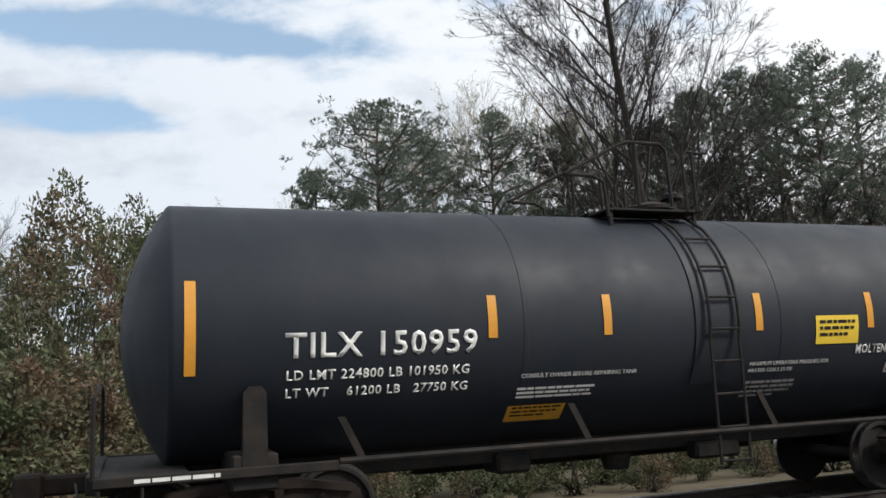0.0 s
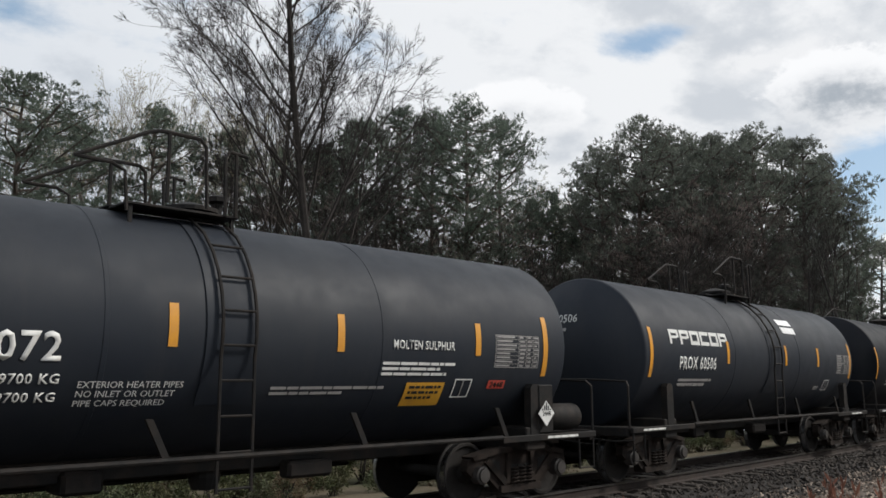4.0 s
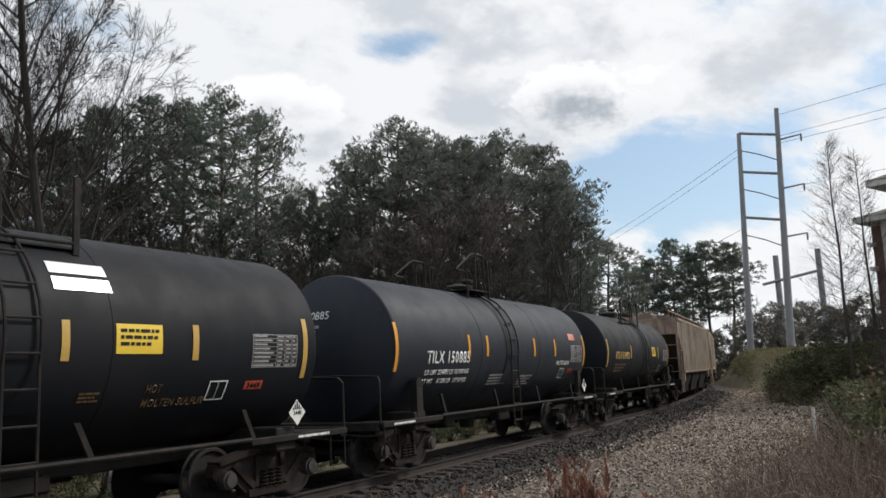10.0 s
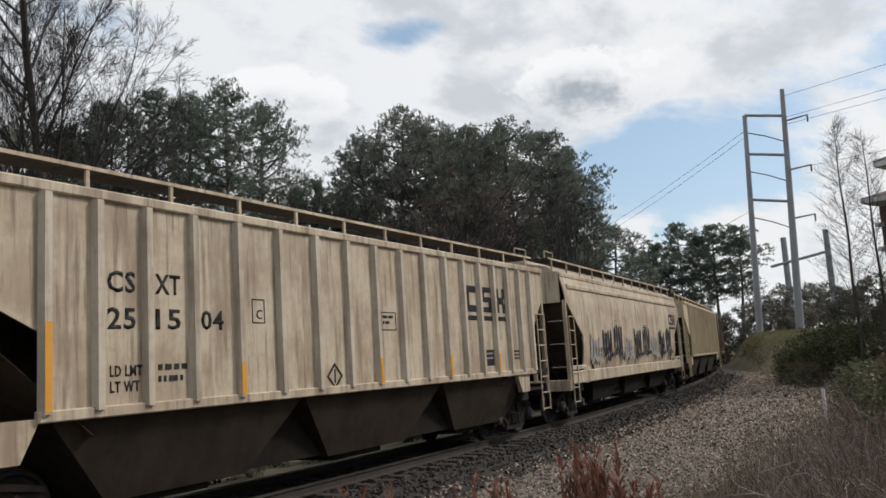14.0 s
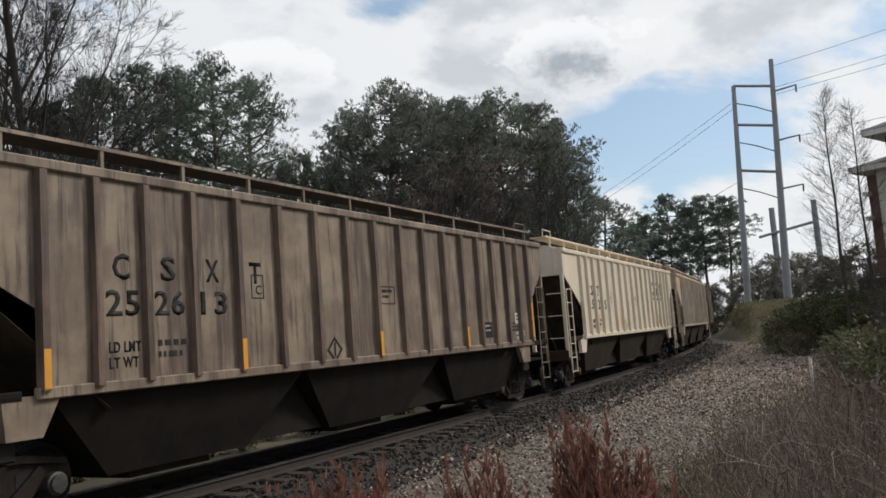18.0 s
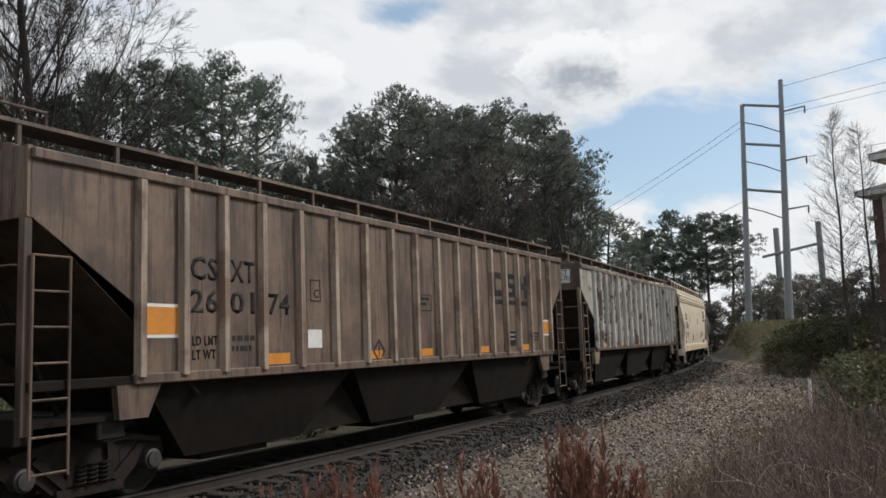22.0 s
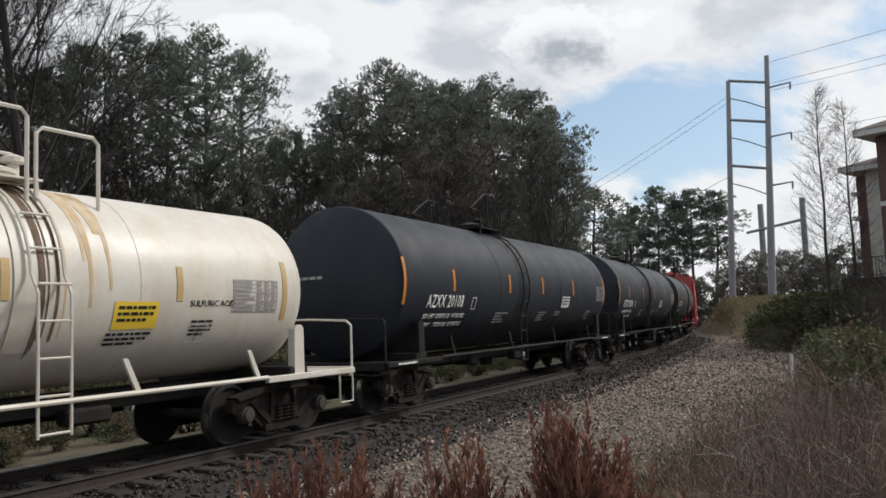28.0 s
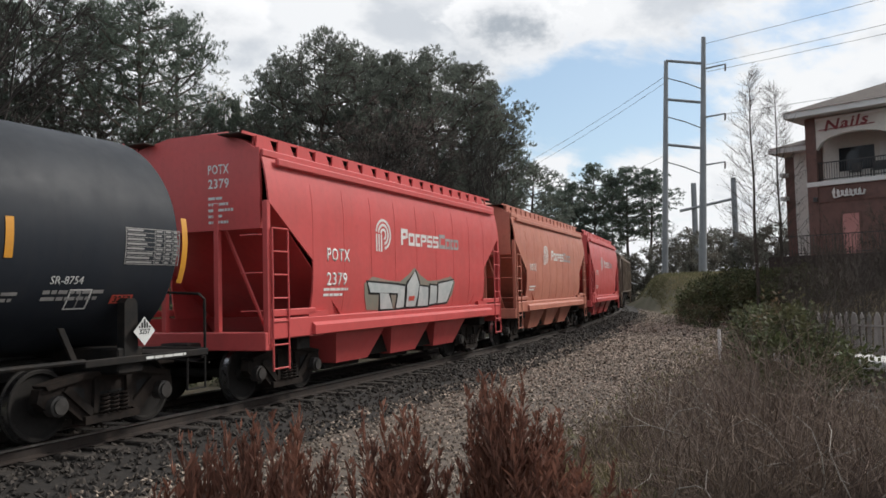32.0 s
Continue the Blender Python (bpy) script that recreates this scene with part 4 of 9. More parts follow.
H_RUSTY_RIB = hopper_paint("rusty_pale_rib_paint", (0.36, 0.29, 0.225), (0.17, 0.105, 0.072), 0.5, 0.9, contrast=(0.45, 0.6))
H_MAROON = hopper_paint("dark_maroon_board_paint", (0.060, 0.030, 0.026), (0.035, 0.022, 0.020), 0.5, 0.8)
H_WHITE_RIB = hopper_paint("white_worn_rib_paint", (0.55, 0.54, 0.51), (0.14, 0.095, 0.075), 0.4, 0.9, contrast=(0.54, 0.6))
H_RED = hopper_paint("red_hopper_paint", (0.58, 0.088, 0.086), (0.50, 0.085, 0.080), 0.05, 0.6, 0.42)
H_FADED = hopper_paint("faded_red_hopper_paint", (0.50, 0.19, 0.13), (0.43, 0.14, 0.10), 0.10, 0.7, 0.5)
# Dirt plus the shade below the side sills, both put into these colours.
H_UNDER = material("grimy_shaded_hopper_underside", (0.015, 0.0115, 0.0095), 0.88, gloss=0.15, second=(0.008, 0.007, 0.006), scale=2, amount=0.8, streak=0.3, streak_colour=(0.024, 0.017, 0.013), bump=0.1)
H_UNDER_TAN = material("dusty_shaded_tan_hopper_underside", (0.036, 0.027, 0.019), 0.85, gloss=0.15, second=(0.018, 0.014, 0.011), scale=1.5, amount=0.8, streak=0.3, streak_colour=(0.05, 0.036, 0.025), bump=0.1)
# Brown dirt, with the shade of the open car end put into the colour.
H_SLOPE = material("dirty_shaded_slope_sheet", (0.085, 0.064, 0.048), 0.85, gloss=0.2, second=(0.045, 0.034, 0.027), scale=1.2, amount=0.9, streak=0.5, streak_colour=(0.028, 0.021, 0.017), bump=0.1)
H_BOARD = material("rusty_grating", (0.055, 0.043, 0.035), 0.85, second=(0.030, 0.024, 0.020), scale=4, amount=0.8)


RIB_GAPS = (0.70, 0.74, 0.79, 0.87, 0.91, 0.91, 0.87, 0.87, 0.88, 0.86, 0.87, 0.81, 0.78, 0.74, 0.75, 0.69, 0.68)


def rib_places(x0, x1):
    """Where the side posts stand: closer together towards the ends of the car."""
    c = np.concatenate([[0.0], np.cumsum(RIB_GAPS)])
    return x0 + (x1 - x0) * c / c[-1]


def hopper_bay(x0, x1, top, bottom, w0, w1):
    """One discharge bay: a box that narrows downwards."""
    bm = bmesh.new()
    xm, hw = (x0 + x1) / 2, 0.27 * (x1 - x0)
    up = [bm.verts.new(p) for p in ((x0, -w0, top), (x1, -w0, top), (x1, w0, top), (x0, w0, top))]
    dn = [bm.verts.new(p) for p in ((xm - hw, -w1, bottom), (xm + hw, -w1, bottom), (xm + hw, w1, bottom), (xm - hw, w1, bottom))]
    bm.faces.new(up[::-1])
    bm.faces.new(dn)
    for i in range(4):
        bm.faces.new((up[i], up[(i + 1) % 4], dn[(i + 1) % 4], dn[i]))
    bmesh.ops.recalc_face_normals(bm, faces=bm.faces[:])
    return bm


def hopper_car(k0, k1, label, mat, ribs=19, mark="", number="", letter=None, emblem=True, emblem_mat=None, curved=False, eave=3.98, base=1.48, sill=None, under=None,
               trim=None, end_mat=None, yellow=(), side_w=1.58, bays=3, spread_mark=False, small=True, rib_mat=None, emblem_u=0.80, mark_u=0.09, top_rail=True, front=1.60, back=None, mark_z=2.72, on_ribs=(), end_low=3.25, board=None, placard=True, ledge=0.42, walk_up=None, letter_k=1.0):
    letter = letter or M_LETTER_BLACK
    trim = trim or mat
    car = start_car(label, k0, k1)
    car.name = "hopper_car"
    L = k1 - k0
    hl = L / 2 - 0.85
    cut = 1.33 if curved else back if back else hl - 7.05
    cut_front = 1.33 if curved else front
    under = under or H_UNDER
    w = side_w
    if curved:
        lean = lambda z: w - 0.16 * max(0.0, (z - 3.1) / (eave - 3.1)) ** 2 - 0.10 * max(0.0, (2.2 - z) / (2.2 - base)) ** 2
    else:
        lean = None
    side = Side(flat=w, lean=lean)
    key = f"h{L:.2f}{curved}{eave}{base}{w}{front}{end_low}"

    def side_sheet(sgn):
        bm = bmesh.new()
        rows = [base] + list(np.linspace(base, eave, 13))[1:]
        zs = sorted(set([round(z, 4) for z in rows] + [2.35, 3.27] ))
        pts = []
        for z in zs:
            g = 0.0 if z < 2.35 else min(1.0, (z - 2.35) / 0.92)
            y = side.lean(z) if side.lean else w
            pts.append([bm.verts.new((x, sgn * (y - t), z)) for t in (0.0, 0.03) for x in (-hl + cut_front * (1 - g), hl - cut * (1 - g))])
        for A, B in zip(pts, pts[1:]):
            bm.faces.new((A[0], A[1], B[1], B[0]))
            bm.faces.new((A[3], A[2], B[2], B[3]))
            bm.faces.new((A[0], B[0], B[2], A[2]))
            bm.faces.new((A[1], A[3], B[3], B[1]))
        bm.faces.new((pts[0][0], pts[0][2], pts[0][3], pts[0][1]))
        bm.faces.new((pts[-1][0], pts[-1][1], pts[-1][3], pts[-1][2]))
        bmesh.ops.recalc_face_normals(bm, faces=bm.faces[:])
        return bm

    for sgn in (-1, 1):
        part("side_sheet", lambda: side_sheet(sgn), mat, car, key=key + f"side{sgn}", smooth=curved)
    yt = side.lean(eave) if lean else w
    ridge = 0.22 if not curved else 0.36

    def roof():
        bm = bmesh.new()
        sec = [(-yt, eave - 0.02), (-yt * 0.75, eave + ridge * 0.62), (-0.45, eave + ridge), (0.45, eave + ridge), (yt * 0.75, eave + ridge * 0.62), (yt, eave - 0.02)]
        A = [bm.verts.new((-hl, y, z)) for y, z in sec]
        B = [bm.verts.new((hl, y, z)) for y, z in sec]
        for i in range(len(sec) - 1):
            bm.faces.new((A[i], A[i + 1], B[i + 1], B[i]))
        bm.faces.new(A)
        bm.faces.new(B[::-1])
        bmesh.ops.recalc_face_normals(bm, faces=bm.faces[:])
        return bm

    part("roof", roof, trim if trim is not mat else mat, car, key=key + "roof")
    # Rounded top chord and bottom side sill.
    for y in (-1, 1):
        part("top_chord", lambda: boxes((-hl, hl, y * yt - 0.05, y * yt + 0.05, eave - 0.10, eave + 0.03), bevel=0.02), trim, car, key=key + f"chord{y}")
        if curved:
            part("side_sill", lambda: boxes((-hl, hl, y * (w - 0.03) - 0.04, y * (w - 0.03) + 0.04, base - 0.32, base + 0.02), bevel=0.02), sill or mat, car, key=key + f"sill{y}")
            part("upper_ledge", lambda: boxes((-hl + 0.3, hl - 0.3, y * (w - 0.03) - 0.02, y * (w - 0.03) + 0.05, eave - ledge, eave - ledge + 0.13), bevel=0.02), mat, car, key=key + f"ledge{y}{ledge}")
        else:
            part("side_sill", lambda: boxes((-hl + cut_front - 0.05, hl - cut + 0.05, y * w - 0.05, y * w + 0.05, base - 0.07, base + 0.06), bevel=0.015), sill or mat, car, key=key + f"sill{y}")
    if ribs and not curved:
        ribs = len(RIB_GAPS) + 1
        xs = rib_places(-hl + cut_front + 0.03, hl - cut - 0.03)
        for x in xs:
            part("rib", lambda: rib_mesh(base + 0.02, eave - 0.1), rib_mat or mat, car, key=f"rib{base}{eave}", at=Matrix.Translation((x, -w, 0)))
    if curved:
        for x in np.linspace(-hl + cut, hl - cut, 9):
            part("seam", side.lay(rect(0.035, eave - base - 0.5), x, base + 0.05, 0.004, step=0.2), mat, car)
    # Ends: top panel, slope sheet, posts, ladders.
    for sg in (-1, 1):
        part("end_panel", lambda: boxes((sg * hl - 0.03, sg * hl + 0.03, -yt, yt, end_low, eave + 0.05)), end_mat or mat, car, key=key + f"end{sg}")

        def slope():
            bm = bmesh.new()
            v = [bm.verts.new(p) for p in ((sg * (hl - 0.05), -w + 0.04, 3.3), (sg * (hl - 0.05), w - 0.04, 3.3), (sg * (hl - 2.5), w - 0.04, 1.25), (sg * (hl - 2.5), -w + 0.04, 1.25))]
            u = [bm.verts.new(p.co + Vector((-sg * 0.04, 0, -0.04))) for p in v]
            bm.faces.new(v)
            bm.faces.new(u[::-1])
            for i in range(4):
                bm.faces.new((v[i], v[(i + 1) % 4], u[(i + 1) % 4], u[i]))
            bmesh.ops.recalc_face_normals(bm, faces=bm.faces[:])
            return bm
        part("slope_sheet", slope, H_SLOPE if not curved or trim is mat and small else mat, car, key=key + f"slope{sg}")
        xe = sg * hl
        for y in (-w + 0.06, -0.55, 0.55, w - 0.06):
            part("end_post", lambda: boxes((xe - 0.05, xe + 0.05, y - 0.05, y + 0.05, 0.95, 3.30), bevel=0.01), trim, car, key=key + f"post{sg}{y:.2f}")
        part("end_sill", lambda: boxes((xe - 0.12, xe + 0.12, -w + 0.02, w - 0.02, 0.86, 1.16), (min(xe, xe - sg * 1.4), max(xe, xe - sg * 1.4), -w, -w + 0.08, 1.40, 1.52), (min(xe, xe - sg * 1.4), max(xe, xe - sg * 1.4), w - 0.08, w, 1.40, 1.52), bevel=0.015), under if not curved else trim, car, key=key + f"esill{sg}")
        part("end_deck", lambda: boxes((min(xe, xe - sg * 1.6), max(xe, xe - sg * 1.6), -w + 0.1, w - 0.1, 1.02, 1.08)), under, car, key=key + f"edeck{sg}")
        part("jacking_pad", lambda: prism(bmesh.new(), [(xe - sg * 1.15, 1.46), (xe - sg * 1.85, 1.46), (xe - sg * 1.62, 1.02), (xe - sg * 1.20, 1.02)], -w + 0.0, -w + 0.10), trim, car, key=key + f"pad{sg}")
        a, b = sorted((xe - sg * 0.04, xe - sg * 0.50))
        ladder(car, a, b, 0.52, 2.86, lambda z: -w - 0.02, trim, rungs=7, r=0.014)
        for i in range(3):
            z = 1.5 + 0.62 * i
            part("grab_iron", lambda: tubes([(xe + sg * 0.05, -w + 0.12, z), (xe + sg * 0.10, -w + 0.14, z), (xe + sg * 0.10, -w + 0.50, z), (xe + sg * 0.05, -w + 0.52, z)], r=0.014), trim, car, key=key + f"grab{sg}{i}")
        part("end_brace", lambda: tubes([(xe, -0.55, 3.2), (xe - sg * 0.9, -0.9, 1.1)], r=0.035), under, car, key=key + f"brace{sg}")
        xb = sg * (L / 2 - 2.05)
        part("draft_sill", lambda: boxes((min(xe + sg * 0.45, xb - sg * 0.6), max(xe + sg * 0.45, xb - sg * 0.6), -0.28, 0.28, 0.70, 1.0), (xb - 0.2, xb + 0.2, -1.45, 1.45, 0.80, 1.10), bevel=0.02), M_IRON, car, key=key + f"draft{sg}")
        truck(car, xb, M_RUST)
        coupler(car, sg * (L / 2 - 0.02), sg)
    part("hand_brake", lambda: spin([(-0.03, 0.30), (0.03, 0.30), (0.035, 0.26), (0.0, 0.25)], 20, "x", centre=(hl + 0.12, 0.2, 2.3)), M_IRON, car, key=key + "hb")
    # Discharge bays.
    b0, b1 = (-hl + cut + 0.9, hl - cut - 0.9) if curved else (-hl + cut_front + 0.15, hl - cut - 0.15)
    for i in range(bays):
        x0, x1 = b0 + (b1 - b0) * i / bays, b0 + (b1 - b0) * (i + 1) / bays
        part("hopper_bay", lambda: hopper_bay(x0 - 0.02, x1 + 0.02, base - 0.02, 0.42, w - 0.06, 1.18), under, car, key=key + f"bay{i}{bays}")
        xm = (x0 + x1) / 2
        part("outlet_gate", lambda: boxes((xm - 0.7, xm + 0.7, -0.95, 0.95, 0.30, 0.41), bevel=0.01), M_IRON, car, key=key + f"gate{i}{bays}")
        # Closes the gap between bays; its shade is put into the dark colour.
        if i:
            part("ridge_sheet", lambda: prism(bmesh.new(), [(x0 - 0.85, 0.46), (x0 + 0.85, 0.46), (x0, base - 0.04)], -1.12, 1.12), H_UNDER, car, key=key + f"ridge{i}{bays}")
    part("centre_sill", lambda: boxes((-hl + 1.2, hl - 1.2, -0.22, 0.22, 0.75, 1.05)), M_IRON, car, key=key + "csill")
    # Running boards and hatches on the roof.
    zb = eave + (walk_up or (0.36 if not curved else 0.40))
    for y in (-0.92, 0.92):
        rb = part("running_board", lambda: boxes((-hl - 0.25, hl + 0.25, y * 1.08 - 0.24, y * 1.08 + 0.24, zb, zb + 0.02)), board or H_BOARD, car, key=key + f"rb{y}")
        for x in np.linspace(-hl + 0.1, hl - 0.1, 13):
            part("board_bracket", lambda: prism(bmesh.new(), [(-0.025, eave - 0.05), (0.025, eave - 0.05), (0.025, zb), (-0.025, zb)], y * 1.33 - 0.02, y * 1.33 + 0.02), trim, rb, key=key + f"rbb{y}", at=Matrix.Translation((x, 0, 0)))
        part("board_edge", lambda: boxes((-hl - 0.25, hl + 0.25, y * 1.35 - 0.012, y * 1.35 + 0.012, zb - 0.01, zb + 0.035)), trim, rb, key=key + f"rbe{y}")
    part("hatch_trough", lambda: boxes((-hl + 0.6, hl - 0.6, -0.32, 0.32, eave + ridge - 0.02, eave + ridge + 0.16), bevel=0.03), mat, car, key=key + "hatch")
    if top_rail:
        for e in (-1, 1):
            part("end_board_rail", lambda: tubes([(e * (hl + 0.2), -1.14, zb), (e * (hl + 0.2), -1.14, zb + 0.22), (e * (hl - 0.5), -1.14, zb + 0.22), (e * (hl - 0.5), -1.14, zb)], r=0.018), trim, car, key=key + f"ebr{e}")
    # Lettering; between ribs it stands two characters to a panel.
    off = 0.006
    pitch = bool(ribs) and not curved
    at_rib = rib_places(-hl + cut_front + 0.03, hl - cut - 0.03)
    u0 = at_rib[1] + 0.17 if pitch else -hl + cut + mark_u * 2 * hl

    def write(string, z, size):
        if pitch:
            n = 1 if spread_mark and len(string) == 4 else 2
            for i in range(0, len(string), n):
                part("reporting_mark", side.lay(fit_text(string[i:i + n], size * letter_k, 0.245 * n * letter_k), at_rib[1 + i // n] + (0.25 if n == 1 else 0.14), z, off), letter, car)
        else:
            part("reporting_mark", side.lay(fit_text(string, size, 0.19 * len(string)), u0, z, off), letter, car)

    if mark:
        write(mark, mark_z, 0.29)
        write(number, mark_z - 0.43, 0.29)
        plate_ = part("end_mark_plate", lambda: boxes((-hl - 0.045, -hl - 0.032, -0.62, 0.62, 3.42, 3.88)), end_mat or mat, car, key=key + "plate")
        for i, s_ in enumerate((mark, number)):
            bm = fit_text(s_, 0.15, 0.13 * len(s_))
            for v in bm.verts:
                v.co = Vector((-hl - 0.055, 0.42 - v.co.x, 3.69 - 0.2 * i + v.co.y))
            part("end_mark", bm, letter, plate_)
    if small:
        faint = M_LETTER_GREY if letter is M_LETTER else letter
        a1, a2 = (u0, at_rib[2] + 0.17) if pitch else (u0, u0 + 0.75)
        part("load_limit", side.lay(fit_text("LD LMT", 0.12, 0.46), a1, 1.86, off), faint, car)
        part("light_weight", side.lay(fit_text("LT WT", 0.12, 0.42), a1, 1.68, off), faint, car)
        part("small_print", side.lay(bars(2, 0.46, 0.28, 0.5, 3), a2, 1.70, off), faint, car)
        part("data_stencil", side.lay(bars(3, 0.42, 0.24, 0.5, 5), (at_rib[15] + 0.12) if pitch else hl - 3.0, 1.75, off), faint, car)
        panel_ = part("inspection_panel", side.lay(rect(0.42, 0.34), (at_rib[13] + 0.16) if pitch else hl - 4.05, 1.68, off), M_LETTER_BLACK, car)
        part("panel_print", side.lay(bars(2, 0.3, 0.2, 0.6, 8), (at_rib[13] + 0.22) if pitch else hl - 3.99, 1.76, off + 0.006), M_LETTER_GREY, panel_)
        s_u = at_rib[8] + 0.16 if pitch else 0.9
        box_ = part("stencil_box", side.lay(rect(0.48, 0.32, 0.016), s_u, 2.42, off), faint, car)
        part("stencil_box_print", side.lay(bars(2, 0.38, 0.2, 0.5, 2), s_u + 0.05, 2.48, off), faint, box_)
        c_u = at_rib[4] + 0.28 if pitch else -3.1
        cbox = part("plate_box", side.lay(rect(0.26, 0.34, 0.014), c_u, 2.50, off), faint, car)
        part("plate_box_letter", side.lay(text_mesh("C", 0.13, 1.0, 1.0, 0.004), c_u + 0.08, 2.56, off), faint, cbox)
    if placard:
        d_u = (at_rib[6] + 0.20) if pitch else -1.6
        part("placard_holder", side.lay(diamond(0.42, 0.035), d_u, 1.48, off), H_DARK if mat is H_TAN else letter, car)
    if emblem:
        hh = 0.44 if curved else 0.55
        for i, kd in enumerate("csx"):
            if pitch:
                n = ribs - 6
                u, ww = at_rib[n + i] + 0.16, 0.46
            else:
                u, ww = -hl + emblem_u * 2 * hl + i * 0.46, 0.40
            part("emblem_block", side.lay(letter_block(ww, hh, kd), u, 2.83, off), emblem_mat or M_LETTER_BLUE, car)
            part("emblem_bar", side.lay(rect(ww, 0.10), u, 2.65, off), emblem_mat or M_LETTER_BLUE, car)
    for n, z, ht in on_ribs:
        part("reflective_strip", side.lay(rect(0.085, ht), at_rib[n] - 0.043, z, 0.090), M_YELLOW, car)
    for u, z, wd, ht in yellow:
        part("reflective_strip", side.lay(rect(wd, ht), u, z, off), M_YELLOW, car)
    return car, side, hl


def diamond(size, line):
    """A square frame that stands on its corner, with a bar down the middle."""
    bm = bmesh.new()
    h = size / 2
    k = h - line * 1.6
    ring = [(0, -h), (h, 0), (0, h), (-h, 0)]
    inner = [(0, -k), (k, 0), (0, k), (-k, 0)]
    for i in range(4):
        j = (i + 1) % 4
        bm.faces.new([bm.verts.new((x + h, y + h, 0)) for x, y in (ring[i], ring[j], inner[j], inner[i])])
    bm.faces.new([bm.verts.new((x + h, y + h, 0)) for x, y in ((-line / 2, -k * 0.7), (line / 2, -k * 0.7), (line / 2, k * 0.7), (-line / 2, k * 0.7))])
    return bm


def rib_mesh(z0, z1):
    bm = bmesh.new()
    sec = [(-0.075, 0.0), (-0.045, -0.085), (0.045, -0.085), (0.075, 0.0)]
    A = [bm.verts.new((x, y, z0)) for x, y in sec]
    B = [bm.verts.new((x, y, z1)) for x, y in sec]
    for i in range(3):
        bm.faces.new((A[i], A[i + 1], B[i + 1], B[i]))
    bm.faces.new(A[::-1])
    bm.faces.new(B)
    bmesh.ops.recalc_face_normals(bm, faces=bm.faces[:])
    return bm


def strips_low(n, hl, z=1.62):
    return [(x, z, 0.10, 0.46) for x in np.linspace(-hl + 1.5, hl - 1.6, n)]


def lower_label(car, u, z, w, h):
    lab = part("warning_label", Side(1.42, 2.36).lay(rect(w, h), u, z, 0.008), M_ORANGE_LABEL, car, "faded orange label")
    part("label_print", Side(1.42, 2.36).lay(bars(3, w - 0.1, h - 0.08, 0.55, 4), u + 0.05, z + 0.04, 0.014), M_RUST, lab)


def crust(car):
    """Grey-white residue that has run down round the ladder and broken off in ragged edges."""
    rs = np.random.RandomState(3)
    side = Side(1.42, 2.36)
    pale = material("pale_sulphur_crust", (0.13, 0.135, 0.135), 0.8, second=(0.055, 0.06, 0.062), scale=9, amount=0.9, contrast=(0.42, 0.58))
    white = material("white_sulphur_streak", (0.50, 0.49, 0.42), 0.7, second=(0.20, 0.20, 0.18), scale=7, amount=0.8)

    def ragged(u, z, w, h, drips, mat, name):
        # A sheet with a wavering top edge and uneven runs along its foot.
        n = max(6, int(w / 0.05))
        top = [h * (0.75 + 0.25 * math.sin(i * 0.9 + u) * rs.rand()) for i in range(n + 1)]
        foot = [h * (0.05 + 0.45 * rs.rand() ** 2) - (drips * rs.rand() if rs.rand() < 0.2 else 0) for i in range(n + 1)]
        bm = bmesh.new()
        for i in range(n):
            q = [(w * i / n, foot[i]), (w * (i + 1) / n, foot[i + 1]), (w * (i + 1) / n, max(foot[i + 1] + 0.01, top[i + 1])), (w * i / n, max(foot[i] + 0.01, top[i]))]
            bm.faces.new([bm.verts.new((a, b, 0)) for a, b in q])
        part(name, side.lay(bm, u, z, 0.004), mat, car)

    for u, z, w, h, d in ((-1.55, 2.55, 0.62, 0.30, 0.05), (-0.35, 2.42, 1.05, 0.30, 0.2), (0.55, 2.30, 0.4, 0.35, 0.1), (1.45, 2.52, 0.75, 0.22, 0.08), (2.2, 2.55, 0.95, 0.20, 0.06), (3.1, 2.58, 0.4, 0.16, 0.05)):
        ragged(u, z, w, h, d, pale, "residue_sheet")
    for i in range(26):
        u, z = rs.uniform(-0.6, 2.2), rs.uniform(2.5, 3.15)
        ragged(u, z, rs.uniform(0.03, 0.07), rs.uniform(0.15, 0.45), 0.1, white if rs.rand() < 0.3 else pale, "residue_run")
    for i in range(7):
        ragged(0.88 + 0.05 * i, rs.uniform(2.75, 3.05), 0.09, rs.uniform(0.35, 0.6), 0.3, white if i % 2 else pale, "residue_run")


def scrawl(car, side, u, z, w, h, mat, loops=7, r=0.022, seed=6, name="graffiti"):
    """A looping painted line that forms no letters."""
    rs = np.random.RandomState(seed)
    pts = []
    for i in range(loops * 8):
        t = i / (loops * 8 - 1)
        pts.append((u + w * t + 0.10 * w * math.cos(i * 2 * math.pi / 8), z + h * (0.5 + (0.22 + 0.25 * rs.rand()) * math.sin(i * 2 * math.pi / 8 + 0.5 * math.sin(t * 9)))))
    bm = bmesh.new()
    for (a, b), (c, d) in zip(pts, pts[1:]):
        n = Vector((d - b, a - c))
        if n.length > 1e-5:
            n = n.normalized() * r
            q = [bm.verts.new(side.place(x, y, 0.012)) for x, y in ((a + n.x, b + n.y), (c + n.x, d + n.y), (c - n.x, d - n.y), (a - n.x, b - n.y))]
            bm.faces.new(q)
    return part(name, bm, mat, car, "scrawled graffiti line")


